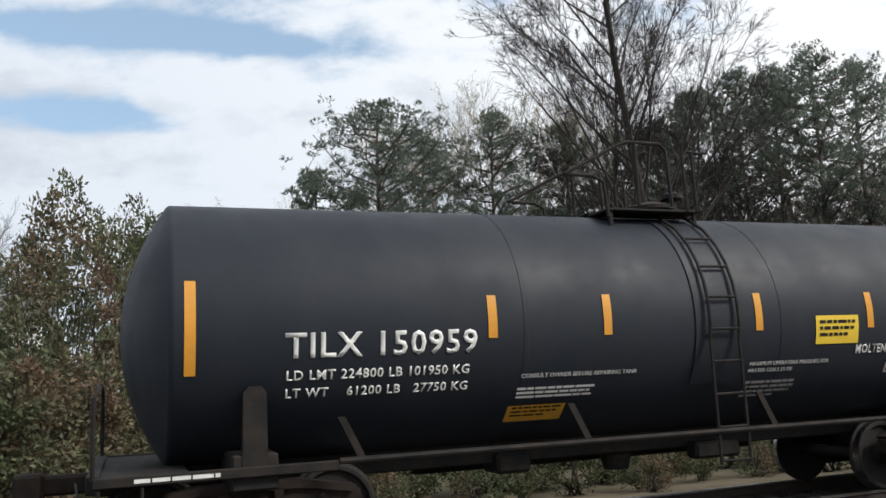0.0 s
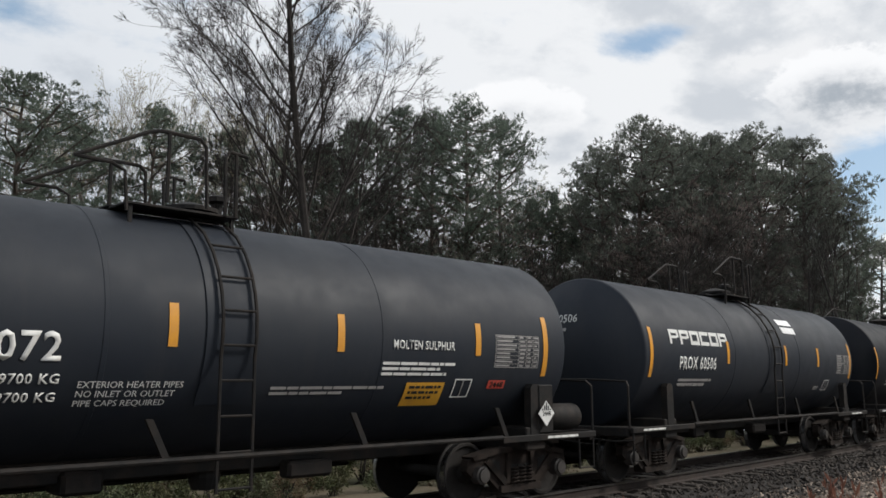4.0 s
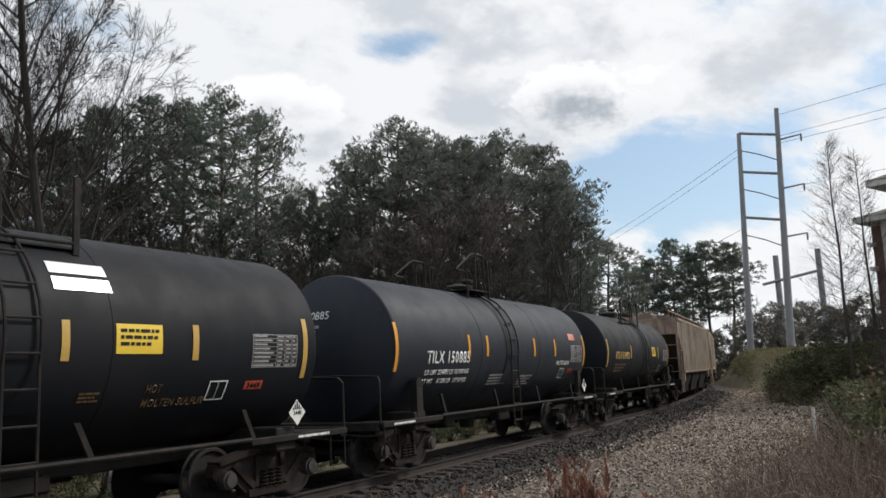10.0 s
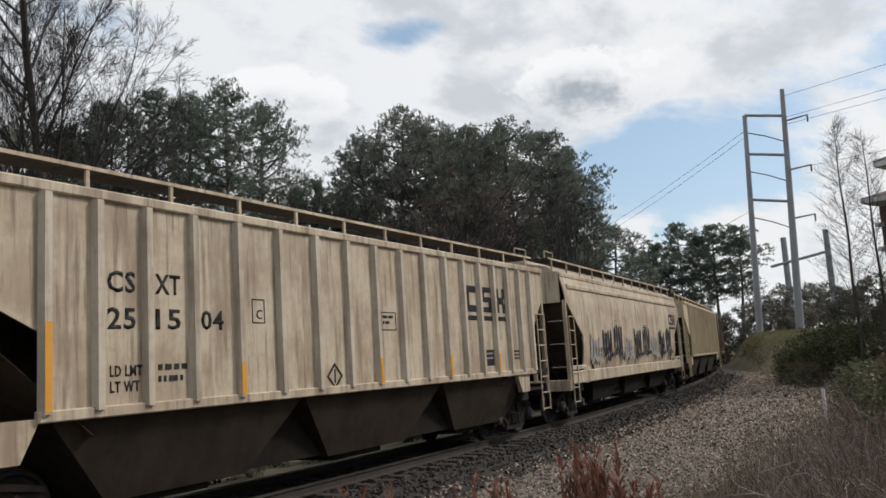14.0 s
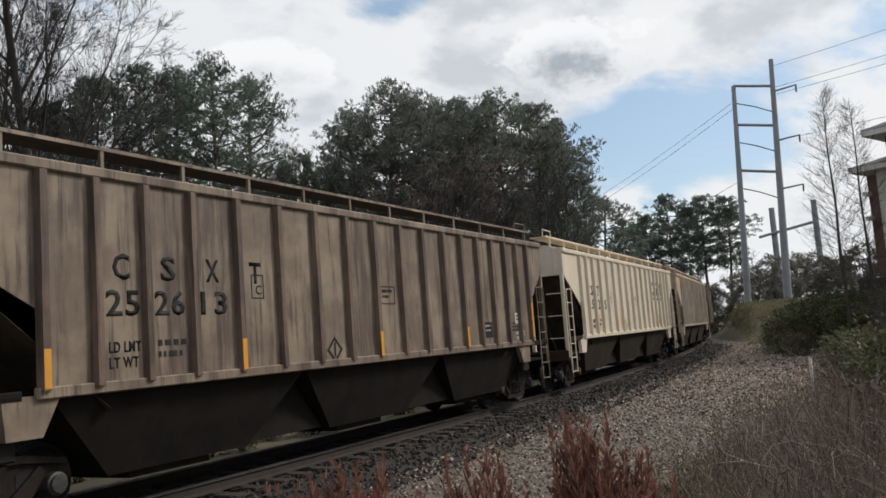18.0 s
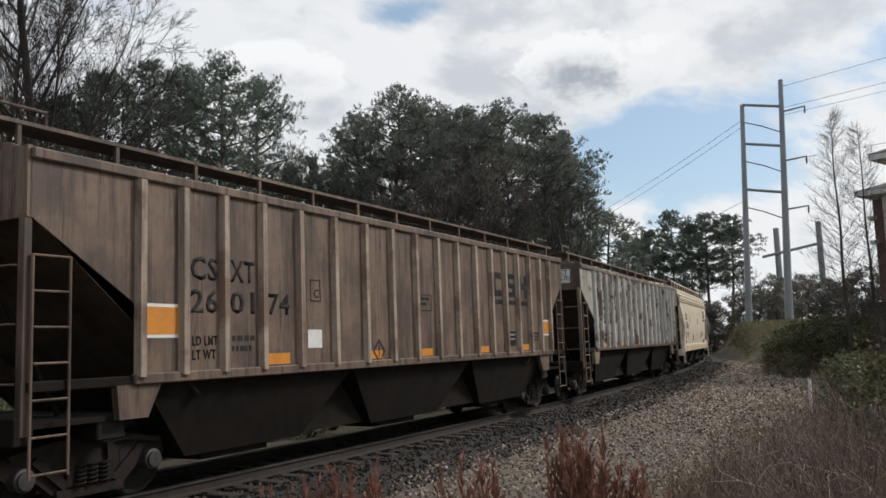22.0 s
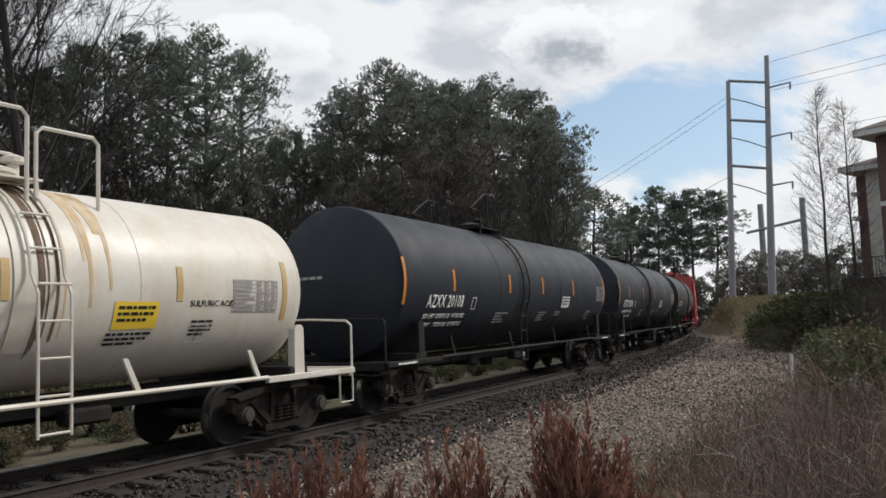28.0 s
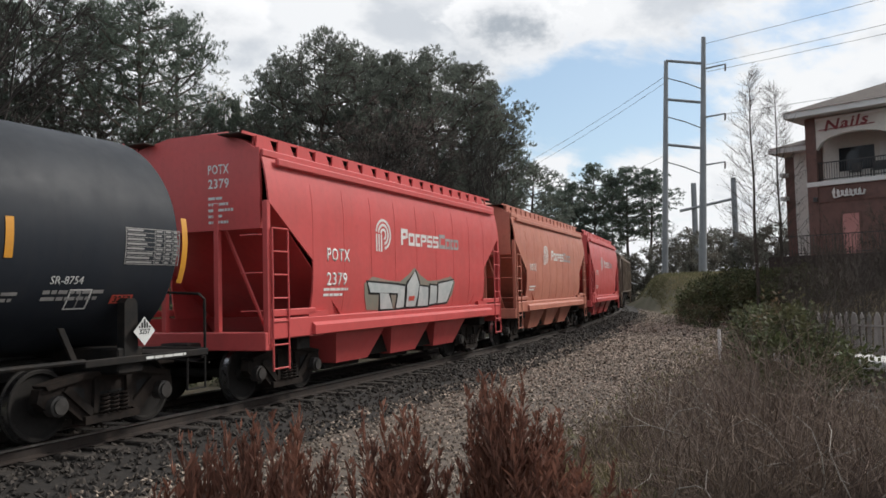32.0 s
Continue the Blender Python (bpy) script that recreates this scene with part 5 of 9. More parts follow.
def graffiti(car, side):
    """Sharp pale shards with black outlines on a dull spray halo; they form no letters."""
    rs = np.random.RandomState(5)

    def patch(name, pts, off, mat, label=""):
        bm = bmesh.new()
        pts = [(x, 1.36 + (z - 1.36) * 0.84) for x, z in pts]
        x0, z0 = min(p[0] for p in pts), min(p[1] for p in pts)
        bm.faces.new([bm.verts.new((x - x0, z - z0, 0)) for x, z in pts])
        return part(name, side.lay(bm, x0, z0, off, step=0.12), mat, car, label)

    halo = material("olive_spray_halo", (0.20, 0.20, 0.16), 0.6, second=(0.36, 0.20, 0.16), scale=2.0, amount=0.7)
    pale = material("pale_spray_paint", (0.52, 0.53, 0.52), 0.55, second=(0.36, 0.40, 0.40), scale=3, amount=0.7)
    up = [(-2.55, 2.05), (-2.2, 2.22), (-1.4, 2.12), (-0.9, 2.10), (-0.45, 2.30), (-0.15, 2.48), (0.15, 2.28), (0.6, 2.12), (1.2, 2.14), (2.0, 2.26), (2.3, 2.10)]
    dn = [(2.15, 1.72), (1.9, 1.44), (1.2, 1.46), (0.4, 1.40), (-0.5, 1.40), (-1.3, 1.37), (-1.9, 1.40), (-2.35, 1.42), (-2.5, 1.75)]
    patch("graffiti_halo", up + dn, 0.007, halo, "dull olive spray halo of a graffiti tag")
    shards = [((-2.42, 2.08), (-1.20, 2.02), (-0.72, 1.98), (-0.80, 1.80), (-2.28, 1.84)), ((-1.85, 1.82), (-1.45, 1.80), (-1.15, 1.42), (-1.75, 1.42)), ((-0.98, 1.86), (-0.68, 1.98), (-0.62, 1.44), (-1.0, 1.42)),
              ((-0.55, 2.02), (-0.15, 2.38), (0.10, 2.02), (0.0, 1.44), (-0.5, 1.44)), ((0.12, 1.98), (0.62, 1.94), (0.70, 1.44), (0.12, 1.44)), ((0.74, 2.0), (1.12, 1.98), (1.2, 1.5), (0.78, 1.46)), ((1.22, 2.04), (2.18, 2.14), (1.85, 1.52), (1.28, 1.48))]
    for sh in shards:
        cx, cz = sum(p[0] for p in sh) / len(sh), sum(p[1] for p in sh) / len(sh)
        order = sorted(sh, key=lambda p: math.atan2(p[1] - cz, p[0] - cx))
        patch("graffiti_outline", [(x + 0.06 * (1 if x > cx else -1), z + 0.05 * (1 if z > cz else -1)) for x, z in order], 0.011, M_LETTER_BLACK, "black graffiti outline")
        patch("graffiti_shard", order, 0.016, pale, "pale grey graffiti shard")
    part("graffiti_mark", side.lay(rect(0.30, 0.10), -0.42, 1.56, 0.021), M_RED, car, "small red graffiti mark")


def dome_rust(car):
    """Rust that has run down from the dome of the white tank: dark lines behind the ladder, pale bands beside it."""
    rs = np.random.RandomState(2)
    side = Side(1.27, 2.33)
    runs = [(rs.uniform(0.02, 0.34), rs.uniform(0.012, 0.03), rs.uniform(1.45, 1.9), M_DARK_RUN) for i in range(8)]
    runs += [(0.74, 0.07, 2.05, M_RUST_STAIN), (1.02, 0.06, 2.25, M_RUST_STAIN), (0.93, 0.16, 2.95, M_RUST_STAIN), (0.66, 0.05, 2.6, M_RUST_STAIN), (-0.42, 0.05, 2.7, M_RUST_STAIN), (-0.6, 0.10, 2.95, M_RUST_STAIN), (0.38, 0.05, 1.7, M_RUST_STAIN)]
    for u, w, low, mat in runs:
        n = 10
        h = 1.27 * (math.asin((3.52 - 2.33) / 1.27) - math.asin((low - 2.33) / 1.27))
        k = rs.uniform(0.65, 1.1, (2, n + 1)) * np.linspace(0.35, 1.0, n + 1)
        bm = bmesh.new()
        bm.faces.new([bm.verts.new((w * k[0][i], h * i / n, 0)) for i in range(n + 1)] + [bm.verts.new((-w * k[1][i], h * i / n, 0)) for i in reversed(range(n + 1))])
        part("rust_streak", side.lay(bm, u, low, 0.003 if mat is M_RUST_STAIN else 0.022, step=0.08), mat, car)


M_DARK_RUN = material("dark_brown_rust_run", (0.095, 0.060, 0.038), 0.8, second=(0.19, 0.125, 0.075), scale=7, amount=0.8)


def grey_car_marks(car):
    """Seams, patches and crown rust of the grey tank."""
    side = Side(1.42, 2.36)
    rs = np.random.RandomState(8)
    for u in (-3.6, 1.06, 3.82):
        part("weld_seam", side.lay(rect(0.022, 2.3), u, 1.46, 0.003, step=0.08), M_IRON, car)
    part("dark_patch", side.lay(rect(0.50, 0.27), 3.86, 1.56, 0.006), M_BLACK, car, "black stencilled patch")
    tagged(part("patch_print", side.lay(bars(3, 0.40, 0.18, 0.5, 4), 3.90, 1.61, 0.011), M_LETTER_GREY, car), kind="stuff")
    part("table_ground", side.lay(rect(1.0, 0.51), 3.87, 1.985, 0.003), M_BLACK, car, "black ground of the inspection table")
    part("hazard_number_panel", side.lay(rect(0.34, 0.13), 4.36, 1.86, 0.008), M_RED, car, "red hazard number panel")
    part("small_strip", side.lay(rect(0.22, 0.09), 1.18, 1.58, 0.008), M_ORANGE, car)
    for i in range(34):
        u = rs.uniform(-5.0, 5.0)
        w, low = rs.uniform(0.06, 0.40), rs.uniform(3.28, 3.66)
        h = 3.74 - low
        bm = bmesh.new()
        k = rs.uniform(0.1, 0.9, 3)
        bm.faces.new([bm.verts.new(p) for p in ((w * 0.5, 0, 0), (w * 0.72, 0.4 * h * k[0], 0), (w, h * (0.5 + 0.4 * k[1]), 0), (w * 0.9, h, 0), (0.06 * w, h, 0), (0, h * (0.4 + 0.5 * k[2]), 0), (w * 0.3, 0.3 * h, 0))])
        part("rust_bloom", side.lay(bm, u, low, 0.003), M_CROWN_RUST, car)


M_SPOT = material("dark_brown_bare_steel", (0.036, 0.025, 0.021), 0.9, second=(0.070, 0.046, 0.034), scale=9, amount=0.9, gloss=0.1)


def blob(bm, u, v, w, h, rs, corners=11):
    """A rounded, uneven patch."""
    k = rs.uniform(0.72, 1.15, corners)
    bm.faces.new([bm.verts.new((u + w * k[i] * math.cos(6.2832 * i / corners), v + h * k[i] * math.sin(6.2832 * i / corners), 0)) for i in range(corners)])


def peeled_spots(car, side, posts):
    """Round spots where the paint has fallen off, grime and painted shade beside each post, and grime along the foot.
    """
    rs = np.random.RandomState(21)
    for a, b in zip(posts, posts[1:]):
        bm = bmesh.new()
        for j in range(rs.randint(6, 10)):
            cu, cz = rs.uniform(a + 0.14, b - 0.10), rs.uniform(1.75, 3.80)
            for q in range(rs.randint(2, 7)):
                u, z = cu + rs.normal(0, 0.10), cz + rs.normal(0, 0.17)
                r = rs.uniform(0.014, 0.060) * (1.4 if q == 0 else 0.9)
                u = min(max(u, a + 0.13), b - 0.09)
                blob(bm, u, min(max(z, 1.65), 3.86) - 1.5, r, r * rs.uniform(1.0, 1.7), rs)
        tagged(part("bare_spots", side.lay(bm, 0.0, 1.5, 0.0035, step=9.0), M_SPOT, car), kind="stuff")
        # Grime and the post's painted shade in one band, ragged along its free edge.
        n, w = 24, rs.uniform(0.08, 0.22)
        edge = [(b - 0.05 - w * rs.uniform(0.35, 1.15), 2.40 * i / n, 0) for i in range(n + 1)]
        bm = bmesh.new()
        bm.faces.new([bm.verts.new(p) for p in [(b - 0.05, 0, 0), (b - 0.05, 2.40, 0)] + edge[::-1]])
        part("grime_run", side.lay(bm, 0.0, 1.5, 0.002, step=9.0), M_GRIME_SHADE, car)
        bm = bmesh.new()
        edge = [(a + (b - a) * i / 14, rs.uniform(0.05, 0.26), 0) for i in range(15)]
        bm.faces.new([bm.verts.new(p) for p in [(a, 0, 0), (b, 0, 0)] + edge[::-1]])
        part("foot_grime", side.lay(bm, 0.0, 1.485, 0.0028, step=9.0), M_GRIME_SHADE, car)
    for u in posts[1:]:
        for j in range(rs.randint(2, 5)):
            bm = bmesh.new()
            blob(bm, u, 0, 0.042, rs.uniform(0.04, 0.11), rs)
            part("bare_spot", Side(flat=1.58 + 0.075).lay(bm, 0.0, rs.uniform(1.7, 3.8), 0.003, step=9.0), M_SPOT, car)


M_GRIME_SHADE = material("brown_rust_grime_and_shade", (0.075, 0.054, 0.042), 0.9, second=(0.125, 0.098, 0.078), scale=5, amount=0.9, streak=0.6, streak_colour=(0.05, 0.035, 0.028), gloss=0.1)
M_CROWN_RUST = material("thin_brown_rust", (0.230, 0.150, 0.090), 0.8, second=(0.120, 0.112, 0.104), scale=5, amount=0.9)

# ---- the cars in order ----
def build_train():
    sul = "black molten sulphur tank car, white lettering, yellow reflective strips"
    tank_car(K[0], K[1], sul, mark="TILX 150959", cargo="MOLTEN SULFUR", yellow=2.29, un="2448", writing=[("CONSULT OWNER BEFORE REPAIRING TANK", -1.8, 1.72, 0.05, None), ("#3,1.0", -1.82, 1.48, 0.055, None), ("HOT", 4.95, 1.84, 0.12, None), ("MAXIMUM OPERATING PRESSURE FOR", 1.3, 1.74, 0.05, None), ("HEATER COILS 25 PSI", 1.3, 1.66, 0.05, None), ("#4,0.8", 1.3, 1.34, 0.07, M_LETTER_GREY), ("#3,0.5", 5.0, 1.5, 0.09, M_LETTER_GREY)], end_writing="TILX 150959", valve_box=True, end_red=True)
    lower_label(CARS[-1][0], -1.88, 1.24, 0.72, 0.26)
    tank_car(K[1], K[2], "glossy black molten sulphur tank car, white lettering, yellow strips", M_BLACK_GLOSS, mark="GATX 221171", mark_size=0.25, mark_z=1.92, mark_u=-4.1, mark_w=1.95, cargo="MOLTEN|SULFUR", cargo_u=2.95, yellow=2.1, yellow_z=1.83, orange=True, un="2448", loads=("LD LMT 224600 LB 101900 KG", "LT WT    61400 LB   27850 KG"), strips=(-5.3, -2.10, 0.1, 2.6, 5.35), strip_dz=-0.32, writing=[("CONSULT OWNER", -2.05, 1.86, 0.07, None), ("BEFORE REPAIRING TANK", -2.2, 1.76, 0.07, None), ("#2,0.7", -2.1, 1.66, 0.035, M_LETTER_GREY), ("#4,1.0", -1.1, 1.78, 0.035, M_LETTER_GREY), ("6 FIBERGLASS INSULATION", -1.15, 1.68, 0.065, None), ("DO NOT EXCEED 450 F", -1.15, 1.58, 0.065, None), ("HOT", 4.95, 2.25, 0.12, None)], end_writing="GATX 221171", end_red=True)
    tank_car(K[2], K[3], "black tank car with peeling paint and grey-white crust by the ladder", M_BLACK_WORN, mark="PLMX 19170", mark_size=0.29, mark_u=-4.46, mark_w=1.95, mark_z=1.84, cargo="MOLTEN SULFUR", cargo_u=3.6, cargo_z=2.42, yellow=2.08, yellow_z=1.86, orange=True, un="2448", ladder_u=0.83, loads=("LD LMT 224700 LB  109000 KG", "LT WT   61300 LB   27800 KG"), strips=(-5.45, -3.43, -0.94, 1.64, 3.5, 5.4), writing=[("VENT TANK WHEN UNLOADING", -1.42, 1.86, 0.05, None), ("CONSULT OWNER BEFORE REPAIRING TANK", -1.42, 1.79, 0.05, None), ("#4,0.8", -1.42, 1.48, 0.07, None), ("#5,0.9", 2.05, 1.42, 0.075, None)], end_writing="PLMX 19170", valve_box=True, end_red=True)
    crust(CARS[-1][0])
    tank_car(K[3], K[4], "dull black tank car, white lettering, molten sulphur markings", M_BLACK, mark="DVLX 3049", mark_size=0.27, mark_u=-3.7, mark_w=1.77, mark_z=2.0, cargo="MOLTEN SULPHUR", cargo_u=2.36, cargo_z=1.93, yellow=1.17, yellow_z=1.5, un="2448", orange=True, ladder_u=0.12, table_u=3.83, loads=("LD LMT  196200 LB  89000 KG", "LT WT      66800 LB  30300 KG NEW 08-1981"), strips=(-5.05, -2.76, -0.98, 1.06, 3.07, 5.17), writing=[("EXTERIOR HEATER PIPES", -1.15, 1.76, 0.07, None), ("NO INLET OR OUTLET", -1.15, 1.67, 0.07, None), ("PIPE CAPS REQUIRED", -1.15, 1.58, 0.07, None), ("#3,0.5", 1.0, 1.25, 0.07, M_LETTER_GREY)], end_writing="DVLX 3049", valve_box=True, end_red=True)
    tank_car(K[4], K[5], "dull black tank car with a pale spill by the ladder", M_BLACK, mark="DVLX 1072", mark_size=0.27, mark_u=-4.15, mark_w=1.95, mark_z=2.0, cargo="MOLTEN SULPHUR", cargo_u=1.95, cargo_z=2.22, yellow=2.28, yellow_z=1.48, table_u=3.91, un="2448", orange=True, ladder_u=-0.55, loads=("LD LMT  197700 LB  89700 KG", "LT WT     65300 LB  29700 KG"), strips=(-5.3, -2.9, -1.09, 1.1, 3.54, 5.05), writing=[("EXTERIOR HEATER PIPES", -2.0, 1.74, 0.07, None), ("NO INLET OR OUTLET", -2.0, 1.65, 0.07, None), ("PIPE CAPS REQUIRED", -2.0, 1.56, 0.07, None), ("#3,1.3", 1.8, 1.85, 0.07, None), ("#2,1.7", 0.2, 1.62, 0.07, M_LETTER_GREY)], end_writing="DVLX 1072", valve_box=True, end_red=True)
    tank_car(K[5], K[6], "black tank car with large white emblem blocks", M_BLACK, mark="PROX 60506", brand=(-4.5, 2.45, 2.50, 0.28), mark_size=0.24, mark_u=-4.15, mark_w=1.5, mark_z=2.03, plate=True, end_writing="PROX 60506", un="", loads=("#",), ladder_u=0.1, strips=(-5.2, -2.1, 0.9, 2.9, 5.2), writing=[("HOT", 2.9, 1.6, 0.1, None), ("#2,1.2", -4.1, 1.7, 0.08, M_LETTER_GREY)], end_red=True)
    tank_car(K[6], K[7], "dusty black tank car with gold lettering", M_BLACK_DUSTY, mark="UTLX", mark_w=0.9, mark_mat=M_LETTER_GOLD, text_gold=True, plate=True, yellow=2.0, yellow_z=2.2, end_writing="UTLX", un="", loads=("#",), strips=(-5.4, -2.2, 1.35, 3.1, 5.4))
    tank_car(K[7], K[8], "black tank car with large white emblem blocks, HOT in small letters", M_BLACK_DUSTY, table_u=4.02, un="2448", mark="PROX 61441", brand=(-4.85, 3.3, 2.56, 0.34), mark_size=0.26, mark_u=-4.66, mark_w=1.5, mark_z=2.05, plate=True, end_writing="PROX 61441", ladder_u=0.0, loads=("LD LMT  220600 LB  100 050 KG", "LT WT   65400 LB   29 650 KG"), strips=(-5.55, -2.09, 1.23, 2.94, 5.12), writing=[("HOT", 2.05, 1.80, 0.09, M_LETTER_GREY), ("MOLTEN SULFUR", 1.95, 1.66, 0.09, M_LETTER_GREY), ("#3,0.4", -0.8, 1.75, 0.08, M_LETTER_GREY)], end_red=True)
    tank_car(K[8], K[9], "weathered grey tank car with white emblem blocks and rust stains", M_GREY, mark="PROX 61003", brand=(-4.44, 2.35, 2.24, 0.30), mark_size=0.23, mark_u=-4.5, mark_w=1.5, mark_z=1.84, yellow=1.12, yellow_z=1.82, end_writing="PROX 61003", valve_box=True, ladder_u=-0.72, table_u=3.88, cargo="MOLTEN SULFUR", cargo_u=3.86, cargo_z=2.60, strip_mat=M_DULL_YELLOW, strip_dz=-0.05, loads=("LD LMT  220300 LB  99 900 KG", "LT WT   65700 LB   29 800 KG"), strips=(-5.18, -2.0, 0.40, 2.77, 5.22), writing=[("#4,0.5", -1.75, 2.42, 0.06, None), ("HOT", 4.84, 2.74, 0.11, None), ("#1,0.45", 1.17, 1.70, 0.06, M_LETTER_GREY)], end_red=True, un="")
    grey_car_marks(CARS[-1][0])
    gold = "black tank car with gold lettering and bright plates on its shoulder"
    for k, num in ((9, "UTLX 674832"), (10, "UTLX 674885"), (12, "UTLX 674921")):
        if k == 12:
            tank_car(K[11], K[12], "clean black tank car, white lettering, molten sulphur markings", M_BLACK, mark="TILX 150885", cargo="MOLTEN SULFUR", un="2448", yellow=None, ladder_u=-0.3, strips=(-5.55, -2.48, -1.53, 1.38, 2.9, 5.4), mark_u=-4.38, mark_w=1.93, table_u=4.22, cargo_u=3.08, cargo_z=1.93, writing=[("#4,1.2", -1.2, 1.5, 0.075, M_LETTER_GREY), ("#4,0.9", 0.6, 1.45, 0.075, M_LETTER_GREY)], end_writing="TILX 150885")
            part("faded_red_label", Side(1.42, 2.36).lay(rect(0.5, 0.19), 4.16, 2.62, 0.008), material("faded_red_film", (0.62, 0.16, 0.12), 0.5, second=(0.7, 0.35, 0.3), scale=4, amount=0.7), CARS[-1][0], "faded red label")
        tank_car(K[k], K[k + 1], gold, M_BLACK_DUSTY, mark=num, mark_mat=M_LETTER_GOLD, text_gold=True, plate=k != 12, yellow=1.91 if k == 9 else 1.84, yellow_z=2.19, end_writing=num, mark_u=-4.3, mark_w=2.05, mark_z=2.09, cargo="HOT|MOLTEN SULFUR", cargo_u=2.4, cargo_z=1.71, un="2448" if k != 12 else "", end_red=True, ladder_u=0.40, loads=("#",), strips=(-5.28, -1.76, 1.46, 3.16, 5.5) if k == 9 else (-5.38, -1.95, 1.16, 3.10, 5.36), strip_dz=-0.05, strip_mat=M_DULL_YELLOW, table_u=4.3 if k == 9 else 4.19, valve_box=(k == 12), writing=[("#3,0.3", 1.45, 1.62, 0.05, M_LETTER_DIM), ("#3,1.5", -4.22, 1.62, 0.11, M_LETTER_DIM)])
    y = lambda n, hl=8.0: strips_low(n, hl)
    low = lambda *n: [(i, 1.52, 0.42) for i in n]
    hopper_car(K[13], K[14], "dirty tan covered hopper with brown streaks between pale ribs", H_TAN, mark="CSXT", number="259303", letter=M_LETTER_BLACK, emblem_mat=M_LETTER_BLACK, rib_mat=H_PALE_RIB, front=1.40, on_ribs=[(0, 1.52, 0.9)] + low(4, 8, 12, 16), under=H_UNDER)
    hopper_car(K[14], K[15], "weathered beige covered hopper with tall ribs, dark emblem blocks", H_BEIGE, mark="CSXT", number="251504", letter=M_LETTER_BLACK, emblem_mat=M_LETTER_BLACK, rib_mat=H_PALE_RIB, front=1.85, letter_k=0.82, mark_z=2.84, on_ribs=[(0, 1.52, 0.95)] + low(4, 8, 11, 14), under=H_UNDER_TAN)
    part("orange_patch", Side(flat=1.58).lay(rect(0.5, 0.34), -7.3, 3.55, 0.006), M_ORANGE_LABEL, CARS[-1][0], "faded orange patch")
    hopper_car(K[15], K[16], "smooth-sided cream covered hopper with dark scribbles along its foot", H_BEIGE, curved=True, mark="", number="", emblem_mat=M_LETTER_BLUE, eave=4.05, base=1.35, emblem_u=0.86)
    for i in range(9):
        scrawl(CARS[-1][0], Side(flat=1.585), -6.0 + 1.35 * i, 1.45, 1.1, 1.0 + 0.2 * (i % 3), M_LETTER_BLUE if i % 3 else M_LETTER_GREY, 4, 0.05, 20 + i)
    y5 = lambda hl, n=5: [(x, 1.62, 0.10, 0.50) for x in np.linspace(-hl + 3.35, hl - 1.45, n)] + [(-hl + 1.5, 1.75, 0.09, 0.85)]
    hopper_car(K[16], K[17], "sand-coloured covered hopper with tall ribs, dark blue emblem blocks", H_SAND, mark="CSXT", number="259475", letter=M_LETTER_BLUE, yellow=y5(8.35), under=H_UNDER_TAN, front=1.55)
    hopper_car(K[17], K[18], "rust-brown covered hopper, its paint burnt and streaked", H_BROWN, mark="CSXT", number="252613", spread_mark=True, letter=M_LETTER_BLACK, emblem=False, rib_mat=H_DARK, on_ribs=low(0, 4, 8, 12) + [(17, 1.6, 0.85)], end_mat=material("blue_grey_end_paint", (0.13, 0.16, 0.18), 0.6, second=(0.08, 0.08, 0.08), scale=2, amount=0.8, streak=0.3))
    rear = part("paint_notice", Side(flat=1.58).lay(rect(0.42, 0.26), 6.12, 1.95, 0.006), M_LETTER, CARS[-1][0], "small white notice")
    part("notice_print", Side(flat=1.58).lay(bars(2, 0.34, 0.16, 0.5, 4), 6.16, 2.0, 0.012), M_LETTER_BLACK, rear)
    part("tread_notice", Side(flat=1.58).lay(fit_text("2 INCH TREAD", 0.09, 0.55), 6.08, 1.68, 0.006), M_LETTER, CARS[-1][0])
    part("shoe_notice", Side(flat=1.58).lay(fit_text("COND. SHOE", 0.09, 0.48), 6.1, 1.56, 0.006), M_LETTER, CARS[-1][0])
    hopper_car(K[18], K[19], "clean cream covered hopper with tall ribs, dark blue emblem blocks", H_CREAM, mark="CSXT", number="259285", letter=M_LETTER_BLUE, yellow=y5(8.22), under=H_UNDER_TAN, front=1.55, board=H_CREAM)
    hopper_car(K[19], K[20], "beige covered hopper with rust on its roof edge", H_BEIGE, mark="CSXT", number="251946", letter=M_LETTER_BLUE, yellow=y5(8.22), under=H_UNDER_TAN, front=1.55, rib_mat=H_PALE_RIB, board=H_BEIGE)
    part("orange_patch", Side(flat=1.58).lay(rect(0.5, 0.34), -7.2, 3.45, 0.006), M_ORANGE_LABEL, CARS[-1][0], "faded orange patch")
    car, side, hl = hopper_car(K[20], K[21], "dark rusty covered hopper with pale ribs and orange patches", H_DARK, mark="CSXT", number="260174", letter=M_LETTER_BLACK, emblem_mat=M_LETTER_BLACK, rib_mat=H_RUSTY_RIB, trim=H_DARK, end_mat=H_DARK, front=1.44)
    patches = [(0, 2.0, 0.56, 0.34), (3, 1.56, 0.5, 0.16), (6, 1.56, 0.4, 0.14), (8, 1.56, 0.5, 0.14), (11, 1.56, 0.5, 0.14), (14, 1.56, 0.5, 0.15), (16, 1.95, 0.5, 0.32)]
    for n, z, wd, ht in patches:
        u = rib_places(-hl + 1.47, 7.02)[n] + 0.12
        part("orange_patch", side.lay(rect(wd, ht), u, z, 0.006), M_ORANGE_PATCH, car, "orange reflective patch")
        if ht > 0.3:
            part("patch_rim", side.lay(rect(wd + 0.08, ht + 0.08, 0.04), u - 0.04, z - 0.04, 0.004), M_LETTER, car)
